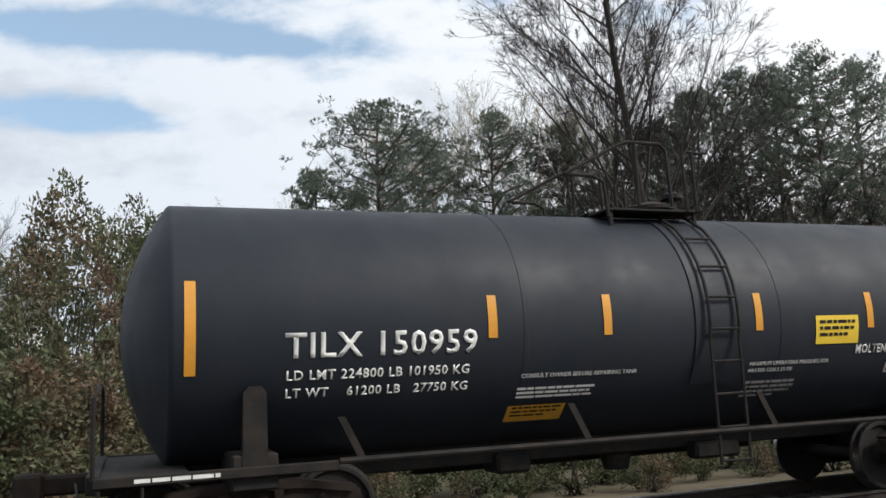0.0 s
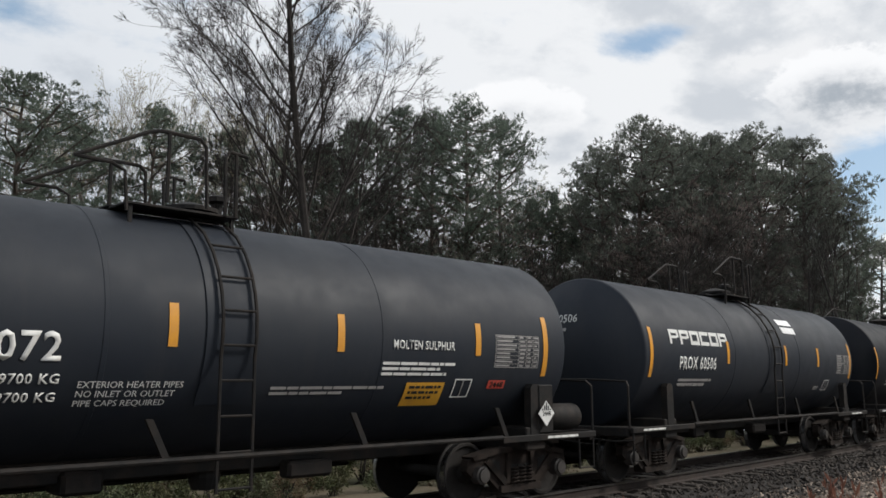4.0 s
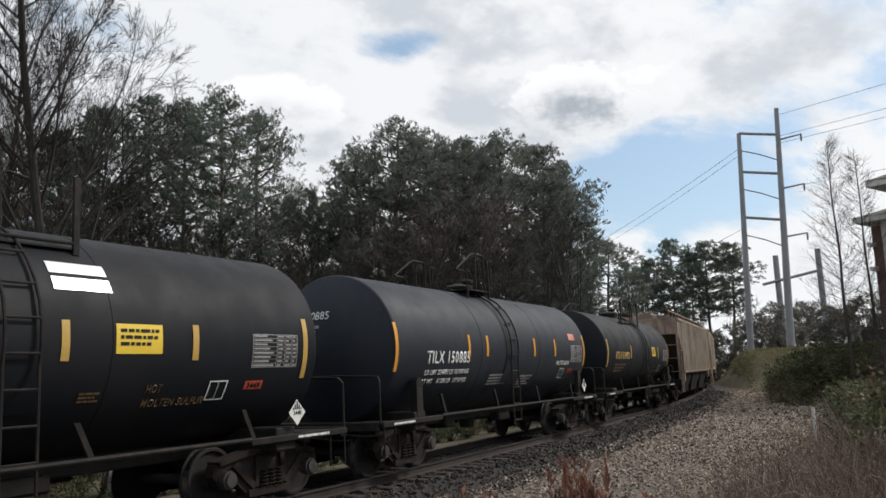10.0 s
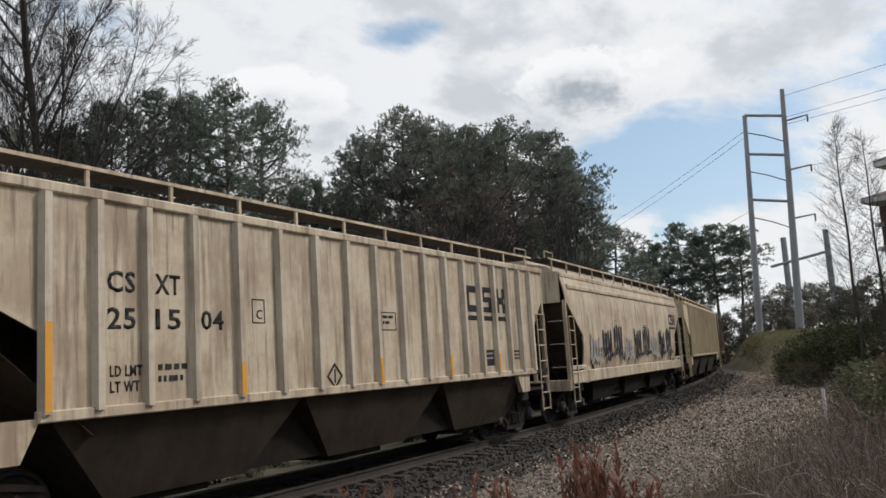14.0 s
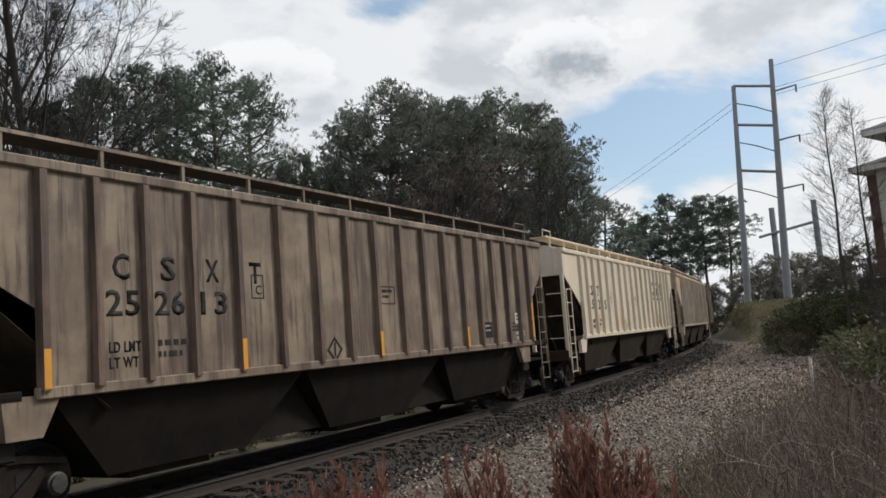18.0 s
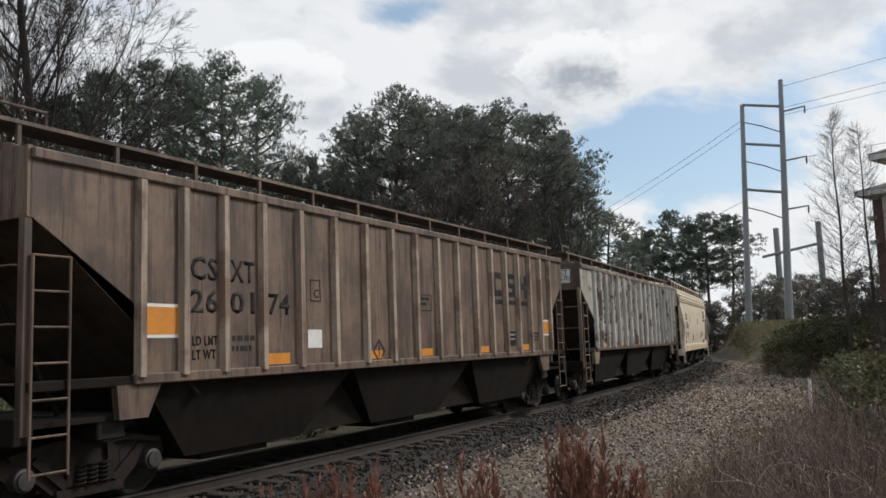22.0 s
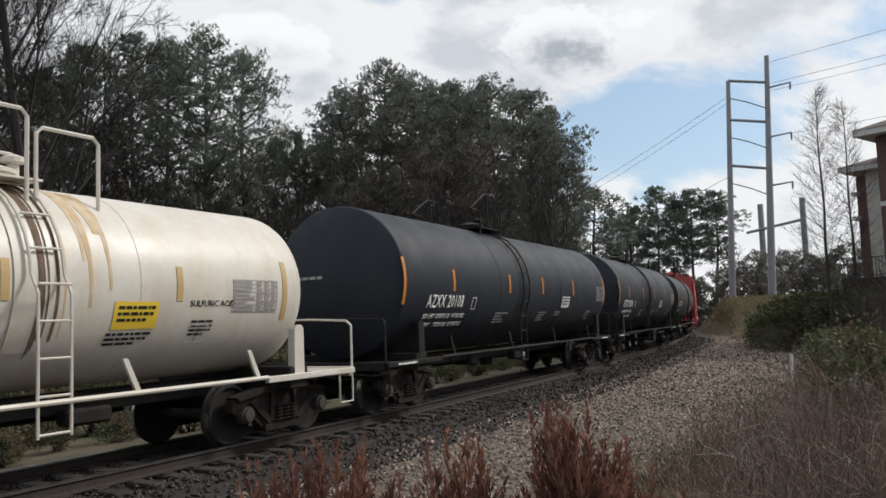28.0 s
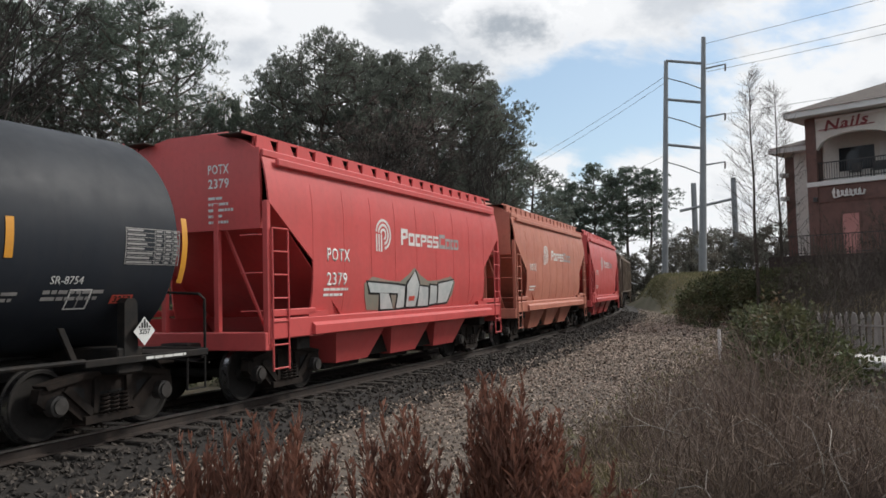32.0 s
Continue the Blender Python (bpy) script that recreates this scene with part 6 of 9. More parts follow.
    part("white_patch", side.lay(rect(0.36, 0.28), rib_places(-hl + 1.47, 7.02)[4] + 0.2, 1.78, 0.006), M_LETTER, car, "white painted patch")
    car, side, hl = hopper_car(K[21], K[22], "covered hopper with peeling white paint over rust", H_PEEL, mark="CSXT", number="252570", spread_mark=True, letter=M_LETTER_BLACK, emblem=False, rib_mat=H_WHITE_RIB, trim=H_BROWN, end_mat=H_DARK, front=1.38, board=H_MAROON, sill=H_DARK)
    for n in (1, 4, 7, 10, 13, 16):
        u = rib_places(-hl + 1.41, 7.02)[n] + 0.07
        part("orange_patch", side.lay(rect(0.50, 0.14 if n < 16 else 0.22), u, 1.50, 0.006), M_ORANGE_PATCH, car, "orange reflective patch")
        if n == 13:
            part("label_frame", side.lay(rect(0.45, 0.30, 0.02), u, 1.66, 0.006), M_LETTER, car)
            part("label_bar", side.lay(rect(0.018, 0.25), u + 0.2, 1.685, 0.006), M_LETTER, car)
    sign = part("end_sign", boxes((-hl - 0.035, -hl - 0.012, -1.28, -0.62, 3.46, 3.86), bevel=0.004), M_LETTER, car, "white number board")
    for line, z in (("CSXT", 3.69), ("252570", 3.52)):
        bm = text_mesh(line, 0.15)
        width = max(v.co.x for v in bm.verts)
        for v in bm.verts:
            v.co = Vector((-hl - 0.040 - 0.1 * abs(v.co.z), -0.95 + width / 2 - v.co.x, z + v.co.y))
        part("board_letters", bm, M_LETTER_BLACK, sign)
    peeled_spots(car, side, rib_places(-hl + 1.41, 7.02))
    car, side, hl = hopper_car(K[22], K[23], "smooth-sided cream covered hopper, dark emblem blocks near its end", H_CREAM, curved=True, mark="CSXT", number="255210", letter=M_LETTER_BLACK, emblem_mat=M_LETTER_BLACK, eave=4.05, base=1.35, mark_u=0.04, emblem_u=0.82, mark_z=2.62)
    for i, x in enumerate(np.linspace(-hl + 1.5, hl - 1.6, 9)):
        part("orange_patch", Side(flat=1.60).lay(rect(0.34, 0.15), x, 1.12, 0.012), M_ORANGE_LABEL, car, "faded orange patch on the sill")
    for z in (3.78, 3.56, 3.46):
        part("eave_moulding", boxes((-hl + 0.06, hl - 0.06, -1.60 if z < 3.6 else -1.57, -1.50, z, z + 0.05), bevel=0.01), H_CREAM, car)
    tank_car(K[23], K[24], "long black tank car with a faded graffiti scrawl", M_BLACK, r=1.52, zc=2.50, mark="", yellow=3.4, yellow_z=1.72, strips=(-9.2, -5.0, -2.13, 0.45, 3.62, 6.25, 9.2), end_writing="", ladder_u=1.38, table_u=7.9)
    scrawl(CARS[-1][0], Side(1.52, 2.50), 4.5, 1.55, 1.2, 0.6, material("faded_chalk_paint", (0.20, 0.19, 0.19), 0.7, second=(0.10, 0.10, 0.10), scale=5), 3, 0.011, seed=31)
    white_car()
    azxx = "large black tank car with white lettering, long yellow strips"
    for k, num in ((25, "AZXX 20108"), (26, "AZXX 20019")):
        tank_car(K[k], K[k + 1], azxx, M_BLACK, r=1.53, zc=2.56, mark=num, mark_size=0.26, mark_z=2.02, mark_u=-6.2, mark_w=1.75, end_writing=num, ladder_u=-0.95, strips=(-7.2, -5.0, -1.75, 0.72, 3.5, 7.0) if k == 25 else (-7.2, -5.3, -2.1, 0.88, 4.05, 7.05), strip_mat=M_ORANGE, loads=("LD LMT 208500 LB  94550 KG", "LT WT   77500 LB  35150 KG"), table_u=6.08, writing=[("#4,0.8", -2.4, 1.62, 0.08, M_LETTER_GREY), ("#4,0.6", 0.7, 1.62, 0.08, M_LETTER_GREY), ("#2,0.5", 2.1, 1.75, 0.08, M_LETTER_GREY)])
        part("label_frame", Side(1.53, 2.56).lay(rect(0.22, 0.28, 0.02), -3.98, 1.97, 0.008), M_LETTER, CARS[-1][0])
        lab = part("white_label", Side(1.53, 2.56).lay(rect(0.70, 0.33), 2.5, 2.0, 0.008), M_LETTER, CARS[-1][0], "white emergency label with small print")
        part("label_print", Side(1.53, 2.56).lay(bars(3, 0.6, 0.25, 0.5, 9), 2.55, 2.04, 0.014), M_LETTER_BLACK, lab)
    tank_car(K[27], K[28], "dull black-grey tank car with small white lettering", M_BLACK, r=1.53, zc=2.56, mark="GATX 213117", mark_size=0.26, mark_z=2.08, mark_u=-5.3, mark_w=1.88, end_writing="GATX 213117", ladder_u=1.07, strip_dz=-0.12, strips=(-6.2, -3.26, -0.64, 1.9, 3.73, 6.5), un="3257", table_u=5.42, loads=("#",), writing=[("SR-8754", 4.35, 1.95, 0.1, None), ("#2,0.9", 4.3, 1.72, 0.09, M_LETTER_GREY), ("#2,0.8", 3.2, 1.72, 0.08, M_LETTER_GREY)])
    potash = "red covered hopper with a white emblem and plain curved sides"
    for k, m, num in ((28, H_RED, "2379"), (29, H_FADED, ""), (30, H_RED, "")):
        car, side, hl = hopper_car(K[k], K[k + 1], potash if k != 29 else "faded red covered hopper with a white emblem", m, curved=True, mark="", number="", emblem=False, eave=4.13, base=1.35, trim=m, under=m, small=False, bays=3, placard=False, end_low=2.85, top_rail=False, ledge=0.23, walk_up=0.27)
        # A sloping ledge along the foot of the side, and the emblem: hooped stripes, then plain blocks.
        bm = bmesh.new()
        sec = [(-1.46, 1.37), (-1.66, 1.21), (-1.66, 1.06), (-1.46, 1.06)]
        a_, b_ = [[bm.verts.new((x, y, z)) for y, z in sec] for x in (-hl + 1.25, hl - 0.9)]
        for q in range(4):
            bm.faces.new((a_[q], a_[(q + 1) % 4], b_[(q + 1) % 4], b_[q]))
        bm.faces.new(a_)
        bm.faces.new(b_[::-1])
        bmesh.ops.recalc_face_normals(bm, faces=bm.faces[:])
        part("foot_ledge", bm, m, car)
        for i in range(3):
            hoop = bmesh.new()
            r0, r1 = 0.36 - 0.11 * i, 0.30 - 0.11 * i
            turn = [(math.cos(a), math.sin(a)) for a in np.linspace(math.pi * 0.95, -math.pi * 0.45, 12)]
            for (ca, sa), (cb, sb) in zip(turn, turn[1:]):
                hoop.faces.new([hoop.verts.new((0.42 + r * c_, 0.34 + 0.9 * r * s_, 0)) for r, c_, s_ in ((r0, ca, sa), (r0, cb, sb), (r1, cb, sb), (r1, ca, sa))])
            part("emblem_hoop", side.lay(hoop, -2.1, 2.62, 0.006), M_LETTER, car)
            part("emblem_stem", side.lay(rect(0.055, 0.36), -2.02 + 0.11 * i, 2.60, 0.006), M_LETTER, car)
        u = -0.82
        for i, wd in enumerate((0.34, 0.32, 0.24, 0.32, 0.3, 0.32)):
            part("emblem_block", side.lay(letter_block(wd, 0.36 if i == 0 else 0.28, "abcass"[i]), u, 2.78, 0.006), M_LETTER, car)
            u += wd + 0.05
        for i, wd in enumerate((0.36, 0.3, 0.18, 0.3)):
            part("emblem_block", side.lay(letter_block(wd, 0.34 if i == 0 else 0.26, "cbcb"[i]), u, 2.78, 0.006), M_LETTER_GREY, car)
            u += wd + 0.04
        part("reporting_mark", side.lay(fit_text("POTX", 0.23, 0.85), -3.98, 2.36, 0.006), M_LETTER, car)
        if num:
            part("reporting_number", side.lay(fit_text(num, 0.23, 0.75), -4.0, 1.91, 0.006), M_LETTER, car)
        part("small_print", side.lay(bars(2, 0.9, 0.2, 0.5, 6), -4.1, 1.66, 0.006), M_LETTER, car)
        # Gussets that carry the roof walk, and the writing on the end sheet.
        for x in np.arange(-hl + 0.35, hl - 0.2, 0.62):
            part("walk_gusset", lambda: prism(bmesh.new(), [(-0.30, 4.10), (0.30, 4.10), (0.10, 4.40), (-0.26, 4.40)], -1.30, -1.27), m, car, key="gusset", at=Matrix.Translation((x, 0, 0)))
        if num:
            for s_, sz, zz in (("POTX", 0.15, 3.80), (num, 0.15, 3.56)):
                bm = fit_text(s_, sz, 0.42)
                for v in bm.verts:
                    v.co = Vector((-hl - 0.036, -0.40 - v.co.x, zz + v.co.y))
                part("end_mark", bm, M_LETTER, car)
            for i in range(5):
                bm = bars(1, 0.30 + 0.10 * (i % 3), 0.05, 0.1, i)
                for v in bm.verts:
                    v.co = Vector((-hl - 0.036, -0.40 - v.co.x, 3.36 - 0.10 * i + v.co.y))
                part("end_print", bm, M_LETTER, car)
        if k == 28:
            graffiti(car, side)
    hopper_car(K[31], K[32], "black open-top hopper car", H_BROWN, emblem=False, small=False, eave=3.6, placard=False)


def white_car():
    car = tank_car(K[24], K[25], "white acid tank car with rust-streaked dome and white railings", M_WHITE, domed=True, r=1.27, zc=2.33, mark="UTLX 11877", mark_mat=M_LETTER_BLACK, fittings=M_WHITE, yellow=1.10, yellow_z=1.78, strip_mat=M_TAN_STRIP, mark_size=0.26, mark_u=-3.42, mark_w=1.9, mark_z=1.90, ladder_u=-0.1, table_u=3.16, loads=("#",), strips=(-4.08, -2.42, -0.36, 2.14, 4.32), writing=[("SULFURIC ACID", 2.34, 2.06, 0.085, M_LETTER_BLACK), ("#3,0.7", 1.06, 1.56, 0.07, M_LETTER_BLACK), ("#4,0.42", 2.42, 1.64, 0.065, M_LETTER_BLACK)], table=True, un="", end_writing="")
    valve = part("control_valve", lambda: spin([(-0.16, 0.05), (-0.15, 0.13), (0.02, 0.14), (0.04, 0.09), (0.20, 0.08), (0.22, 0.03)], 14, "x", centre=(-4.3, -1.12, 1.19)), M_WHITE, car, key="white_valve", smooth=True)
    part("valve_flange", lambda: spin([(-0.02, 0.02), (-0.02, 0.17), (0.02, 0.17), (0.02, 0.02)], 14, "x", centre=(-4.43, -1.12, 1.19)), M_WHITE, valve, key="white_flange")
    for z in (1.10, 1.24):
        part("air_pipe", lambda: tubes([(-5.6, -1.12, z), (-4.46, -1.12, z)], r=0.016), M_WHITE, car, key=f"white_pipe{z}")
    dome_rust(car)
    return car


build_train()


# ---- plants ----
M_BARK = material("pine_bark", (0.105, 0.084, 0.072), 0.95, second=(0.060, 0.050, 0.045), scale=3, amount=0.8, bump=0.6, bump_scale=12)
M_GREYBARK = material("grey_bark", (0.050, 0.044, 0.041), 0.95, gloss=0.15, second=(0.030, 0.027, 0.025), scale=3, amount=0.8, bump=0.5, bump_scale=14)
M_PALEBARK = material("pale_twigs", (0.30, 0.27, 0.225), 0.95, second=(0.20, 0.17, 0.145), scale=3, amount=0.7)
M_SLIMBARK = material("brown_slender_bark", (0.075, 0.063, 0.053), 0.95, second=(0.050, 0.042, 0.036), scale=3, amount=0.7, gloss=0.2)
M_NEEDLE = material("pine_needles", (0.135, 0.165, 0.130), 0.7, second=(0.098, 0.124, 0.104), scale=0.5, amount=0.8, random_value=0.45, island=True, gloss=0.3, leaf=0.5)
# Greyed and lifted: the haze before the wood is put into this colour.
M_NEEDLE_BROWN = material("dull_hazed_pine_needles", (0.165, 0.185, 0.155), 0.75, second=(0.140, 0.150, 0.132), scale=0.25, amount=0.9, random_value=0.45, island=True, gloss=0.25, leaf=0.5)
M_REDBUD = material("red_brown_maple_buds", (0.200, 0.160, 0.145), 0.85, second=(0.150, 0.124, 0.114), scale=0.4, amount=0.8, random_value=0.4, island=True, gloss=0.2, leaf=0.4)
M_BUD = material("pale_spring_buds", (0.36, 0.36, 0.22), 0.85, leaf=0.4, second=(0.33, 0.27, 0.20), scale=0.6, amount=0.7, random_value=0.3, island=True)
M_LEAF = material("evergreen_leaves", (0.072, 0.086, 0.038), 0.7, leaf=0.25, second=(0.100, 0.092, 0.050), scale=0.9, amount=0.8, random_value=0.45, island=True, gloss=0.3)
M_LEAF_DULL = material("dull_shrub_leaves", (0.085, 0.108, 0.052), 0.7, leaf=0.3, second=(0.150, 0.085, 0.058), scale=0.5, amount=0.8, random_value=0.5, island=True)
M_THICKET = material("dark_wood_undergrowth", (0.150, 0.150, 0.130), 0.9, second=(0.150, 0.132, 0.112), scale=0.3, amount=0.8, random_value=0.5, island=True, gloss=0.2, leaf=0.4)
M_WEED = material("dead_weed_stems", (0.190, 0.140, 0.108), 0.95, second=(0.120, 0.080, 0.064), scale=0.5, amount=0.8, random_value=0.5, island=True)
M_SEDGE = material("red_brown_broomsedge", (0.205, 0.090, 0.060), 0.9, leaf=0.25, second=(0.125, 0.058, 0.042), scale=2, amount=0.8, random_value=0.45, island=True)
M_STRAW = material("straw_grass", (0.25, 0.205, 0.11), 0.9, second=(0.13, 0.145, 0.05), scale=0.4, amount=0.9, random_value=0.4, island=True)
RS = np.random.RandomState(11)


def mesh_of(verts, faces, mat, smooth=False):
    me = bpy.data.meshes.new("mesh")
    me.from_pydata(verts if isinstance(verts, list) else verts.tolist(), [], faces if isinstance(faces, list) else faces.tolist())
    me.materials.append(mat)
    if smooth:
        me.polygons.foreach_set("use_smooth", [True] * len(me.polygons))
    return me


def sprays(centres, sizes, count, length, width, rs, up=0.25, flat=0.75):
    """Blades that fan out of each centre: (n, 3) centres, a blade is one triangle or a thin kite."""
    n = len(centres)
    c = np.repeat(centres, count, 0)
    sz = np.repeat(sizes, count)[:, None]
    d = rs.normal(size=(n * count, 3))
    d[:, 2] = d[:, 2] * flat + up
    d /= np.linalg.norm(d, axis=1)[:, None]
    base = c + d * sz * rs.uniform(0.05, 0.75, (n * count, 1))
    o = rs.normal(size=(n * count, 3))
    o -= d * (o * d).sum(1)[:, None]
    o /= np.linalg.norm(o, axis=1)[:, None]
    ln = length * rs.uniform(0.6, 1.3, (n * count, 1))
    tip = base + d * ln
    a, b = base + d * ln * 0.4 + o * width, base + d * ln * 0.4 - o * width
    v = np.stack([base, a, tip, b], 1).reshape(-1, 3)
    f = np.arange(n * count * 4).reshape(-1, 4)
    return v, f


def limb_tree(rs, height, trunk_r, levels, first, spread, droop, ratio=0.68, children=(3, 5), min_r=0.006, wiggle=0.10, lead=0.9, upright=0.3, limb=None, more=7):
    """A branching tree: lists of vertices and faces of its wood and of its twigs, and the ends of its limbs."""
    wood, twigs, ends = ([], []), ([], []), []

    def bar(p, q, r0, r1, seg, level):
        verts, faces = wood if level < 2 else twigs
        d = (q - p)
        if d.length < 1e-4:
            return
        d = d.normalized()
        a = d.orthogonal().normalized()
        b = d.cross(a)
        i = len(verts)
        for c, r in ((p, r0), (q, r1)):
            for k in range(seg):
                t = 2 * math.pi * k / seg
                verts.append(tuple(c + r * (a * math.cos(t) + b * math.sin(t))))
        for k in range(seg):
            faces.append((i + k, i + (k + 1) % seg, i + seg + (k + 1) % seg, i + seg + k))

    def grow(p, d, length, r, level):
        n = 4 if level < 2 else 3 if level < 4 else 2
        seg = 7 if level == 0 else 4 if level == 1 else 3
        pts = [p]
        dd = d.copy()
        for i in range(n):
            dd = (dd + Vector(rs.normal(0, wiggle, 3)) + Vector((0, 0, upright * 0.12 if level else 0.02)) - Vector((0, 0, droop * 0.1 if level else 0))).normalized()
            q = pts[-1] + dd * (length / n)
            r0, r1 = r * (1 - 0.55 * i / n), r * (1 - 0.55 * (i + 1) / n)
            bar(pts[-1], q, r0, r1, seg, level)
            pts.append(q)
        if level >= levels:
            ends.append(pts[-1])
            return
        k = rs.randint(children[0], children[1] + 1) + (more if level == 0 else 0)
        for j in range(k):
            f = (first + (0.98 - first) * (j + rs.rand() * 0.8) / k) if level == 0 else rs.uniform(0.3, 1.0)
            x = f * n
            i = min(n - 1, int(x))
            pos = pts[i].lerp(pts[i + 1], x - i)
            axis = (pts[i + 1] - pts[i]).normalized()
            side = axis.orthogonal().normalized()
            side.rotate(Matrix.Rotation(rs.uniform(0, 2 * math.pi), 3, axis))
            s = spread * rs.uniform(0.7, 1.25)
            nd = (axis * math.cos(s) + side * math.sin(s)).normalized()
            scale_ = ((limb or ratio) if level == 0 else ratio) * rs.uniform(0.75, 1.15) * ((1.15 - 0.75 * f) if level == 0 else (1.05 - 0.35 * f))
            grow(pos, nd, length * scale_, max(min_r, r * (1 - 0.5 * f) * (0.40 if level == 0 else 0.52)), level + 1)
        if level:
            grow(pts[-1], dd, length * ratio * 0.7, max(min_r, r * 0.45), level + 1)

    grow(Vector((0, 0, -0.3)), Vector((0, 0, 1)), height * lead, trunk_r, 0)
    return wood, twigs, ends


def pine_meshes(seed, height, spread=1.0, base=0.45, mat=None, limbs=46, tufts=12, length=0.22, width=0.019, flat=0.8, gap=1.0):
    """A tall pine: a bare lower trunk, crooked spreading limbs, and separate cushions of needle tufts at their ends."""
    rs = np.random.RandomState(seed)
    bm = bmesh.new()
    lean = rs.normal(0, 0.012, 2)
    axis = [Vector((lean[0] * z + 0.25 * math.sin(z * 0.25 + seed), lean[1] * z + 0.2 * math.sin(z * 0.3 + 2 * seed), z)) for z in np.linspace(-0.4, height * 0.93, 12)]
    tube(bm, axis, 0.23 * height / 17, 8, r1=0.05)
    pads, radii = [], []
    full = spread * height * 0.215
    for i in range(limbs):
        f = base + (0.99 - base) * (i + rs.rand()) / limbs
        k = min(10, int(f * 11))
        p = axis[k].lerp(axis[k + 1], f * 11 - k)
        a = i * 2.4 + rs.normal(0, 0.5)
        g = (f - base) / (1 - base)
        reach = full * max(0.10, (1 - g ** 4)) ** 0.6 * (0.50 + 0.50 * min(1.0, 1.9 * g)) * rs.uniform(0.55, 1.12)
        rise = reach * rs.uniform(0.05, 0.65) * (1.0 if g < 0.8 else 0.35) + 0.15
        mid = p + Vector((math.cos(a) * reach * 0.5, math.sin(a) * reach * 0.5, rise * 0.30 + rs.normal(0, 0.22)))
        end = p + Vector((math.cos(a + 0.2) * reach, math.sin(a + 0.2) * reach, rise))
        tube(bm, [p, mid, end], 0.07, 4, r1=0.02)
        for j in range(4 + int(reach * 2.0)):
            t = rs.uniform(0.35, 1.06)
            q = mid.lerp(end, (t - 0.5) * 2) if t > 0.5 else p.lerp(mid, t * 2)
            off = np.clip(rs.normal(0, 1, 3), -1.5, 1.5) * (0.16 + 0.17 * reach * t) * (gap, gap, 0.55)
            tip = np.array(q) + off + (0, 0, 0.12)
            if j % 3 == 0:
                tube(bm, [q, tuple(tip)], 0.022, 3, r1=0.008)
            pads.append(tip)
            radii.append(rs.uniform(0.22, 0.48))
    for j in range(18):
        pads.append(np.array(axis[-1]) + np.clip(rs.normal(0, 0.5, 3), -0.8, 0.8) * (1, 1, 0.5) + (0, 0, 0.2))
        radii.append(rs.uniform(0.25, 0.45))
    # Tufts sit on the upper shell of each cushion; six needles-bundles fan out of each tuft.
    n = len(pads) * tufts
    c, r = np.repeat(np.array(pads), tufts, 0), np.repeat(np.array(radii), tufts)[:, None]
    d = rs.normal(size=(n, 3))
    d[:, 2] = np.where(rs.rand(n) < 0.75, np.abs(d[:, 2]), d[:, 2])
    d /= np.linalg.norm(d, axis=1)[:, None]
    at_ = c + d * r * rs.rand(n, 1) ** 0.35 * (1, 1, flat)
    m = 6
    d, at_ = np.repeat(d, m, 0), np.repeat(at_, m, 0)
    d = d * 0.8 + rs.normal(0, 0.55, d.shape) + (0, 0, 0.45)
    d /= np.linalg.norm(d, axis=1)[:, None]
    o = np.cross(d, rs.normal(size=d.shape))
    o /= np.linalg.norm(o, axis=1)[:, None]
    ln = length * rs.uniform(0.6, 1.25, (n * m, 1))
    v = np.stack([at_, at_ + d * ln * 0.55 + o * width, at_ + d * ln, at_ + d * ln * 0.55 - o * width], 1).reshape(-1, 3)
    return finish(bm, M_BARK, True), mesh_of(v, np.arange(len(v)).reshape(-1, 4), mat or M_NEEDLE), float(np.percentile(v[:, 2], 99.92))


PINES = [pine_meshes(1, 18, 1.30, 0.42, None, 50, 12), pine_meshes(2, 18, 1.05, 0.46, None, 44, 12), pine_meshes(3, 18, 1.25, 0.30, M_NEEDLE_BROWN, 56, 11),
         pine_meshes(4, 18, 1.05, 0.36, M_NEEDLE_BROWN, 50, 11), pine_meshes(5, 18, 1.0, 0.46, None, 40, 10, 0.30, 0.03),
         pine_meshes(6, 18, 1.2, 0.25, M_NEEDLE_BROWN, 38, 6, 0.40, 0.04), pine_meshes(7, 18, 1.1, 0.36, None, 40, 7, 0.38, 0.04)]


def pine(az, dist, top_el, variant, label, group="pines", turn=0, wide=1.0):
    x, y = place(az, dist)
    g = ground_z(x, y)
    tk, cr, top = PINES[variant]
    k = (EYE + dist * math.tan(radians(top_el)) - g) / top
    ob = tagged(new("pine_tree"), label, "tree", group)
    ob.matrix_basis = Matrix.LocRotScale((x, y, g), Euler((0, 0, radians(turn))), (k * wide, k * wide, k))
    for nm, me in (("trunk", tk), ("crown", cr)):
        o = new(nm, me)
        o.parent = ob
    return ob


def stick(verts, faces, p, q, r0, r1):
    """A three-sided tapering twig."""
    d = (q - p).normalized()
    a = d.orthogonal().normalized()
    b = d.cross(a)
    i = len(verts)
    for c, rr in ((p, r0), (q, r1)):
        for k in range(3):
            t = 2 * math.pi * k / 3
            verts.append(tuple(c + rr * (a * math.cos(t) + b * math.sin(t))))
    for k in range(3):
        faces.append((i + k, i + (k + 1) % 3, i + 3 + (k + 1) % 3, i + 3 + k))


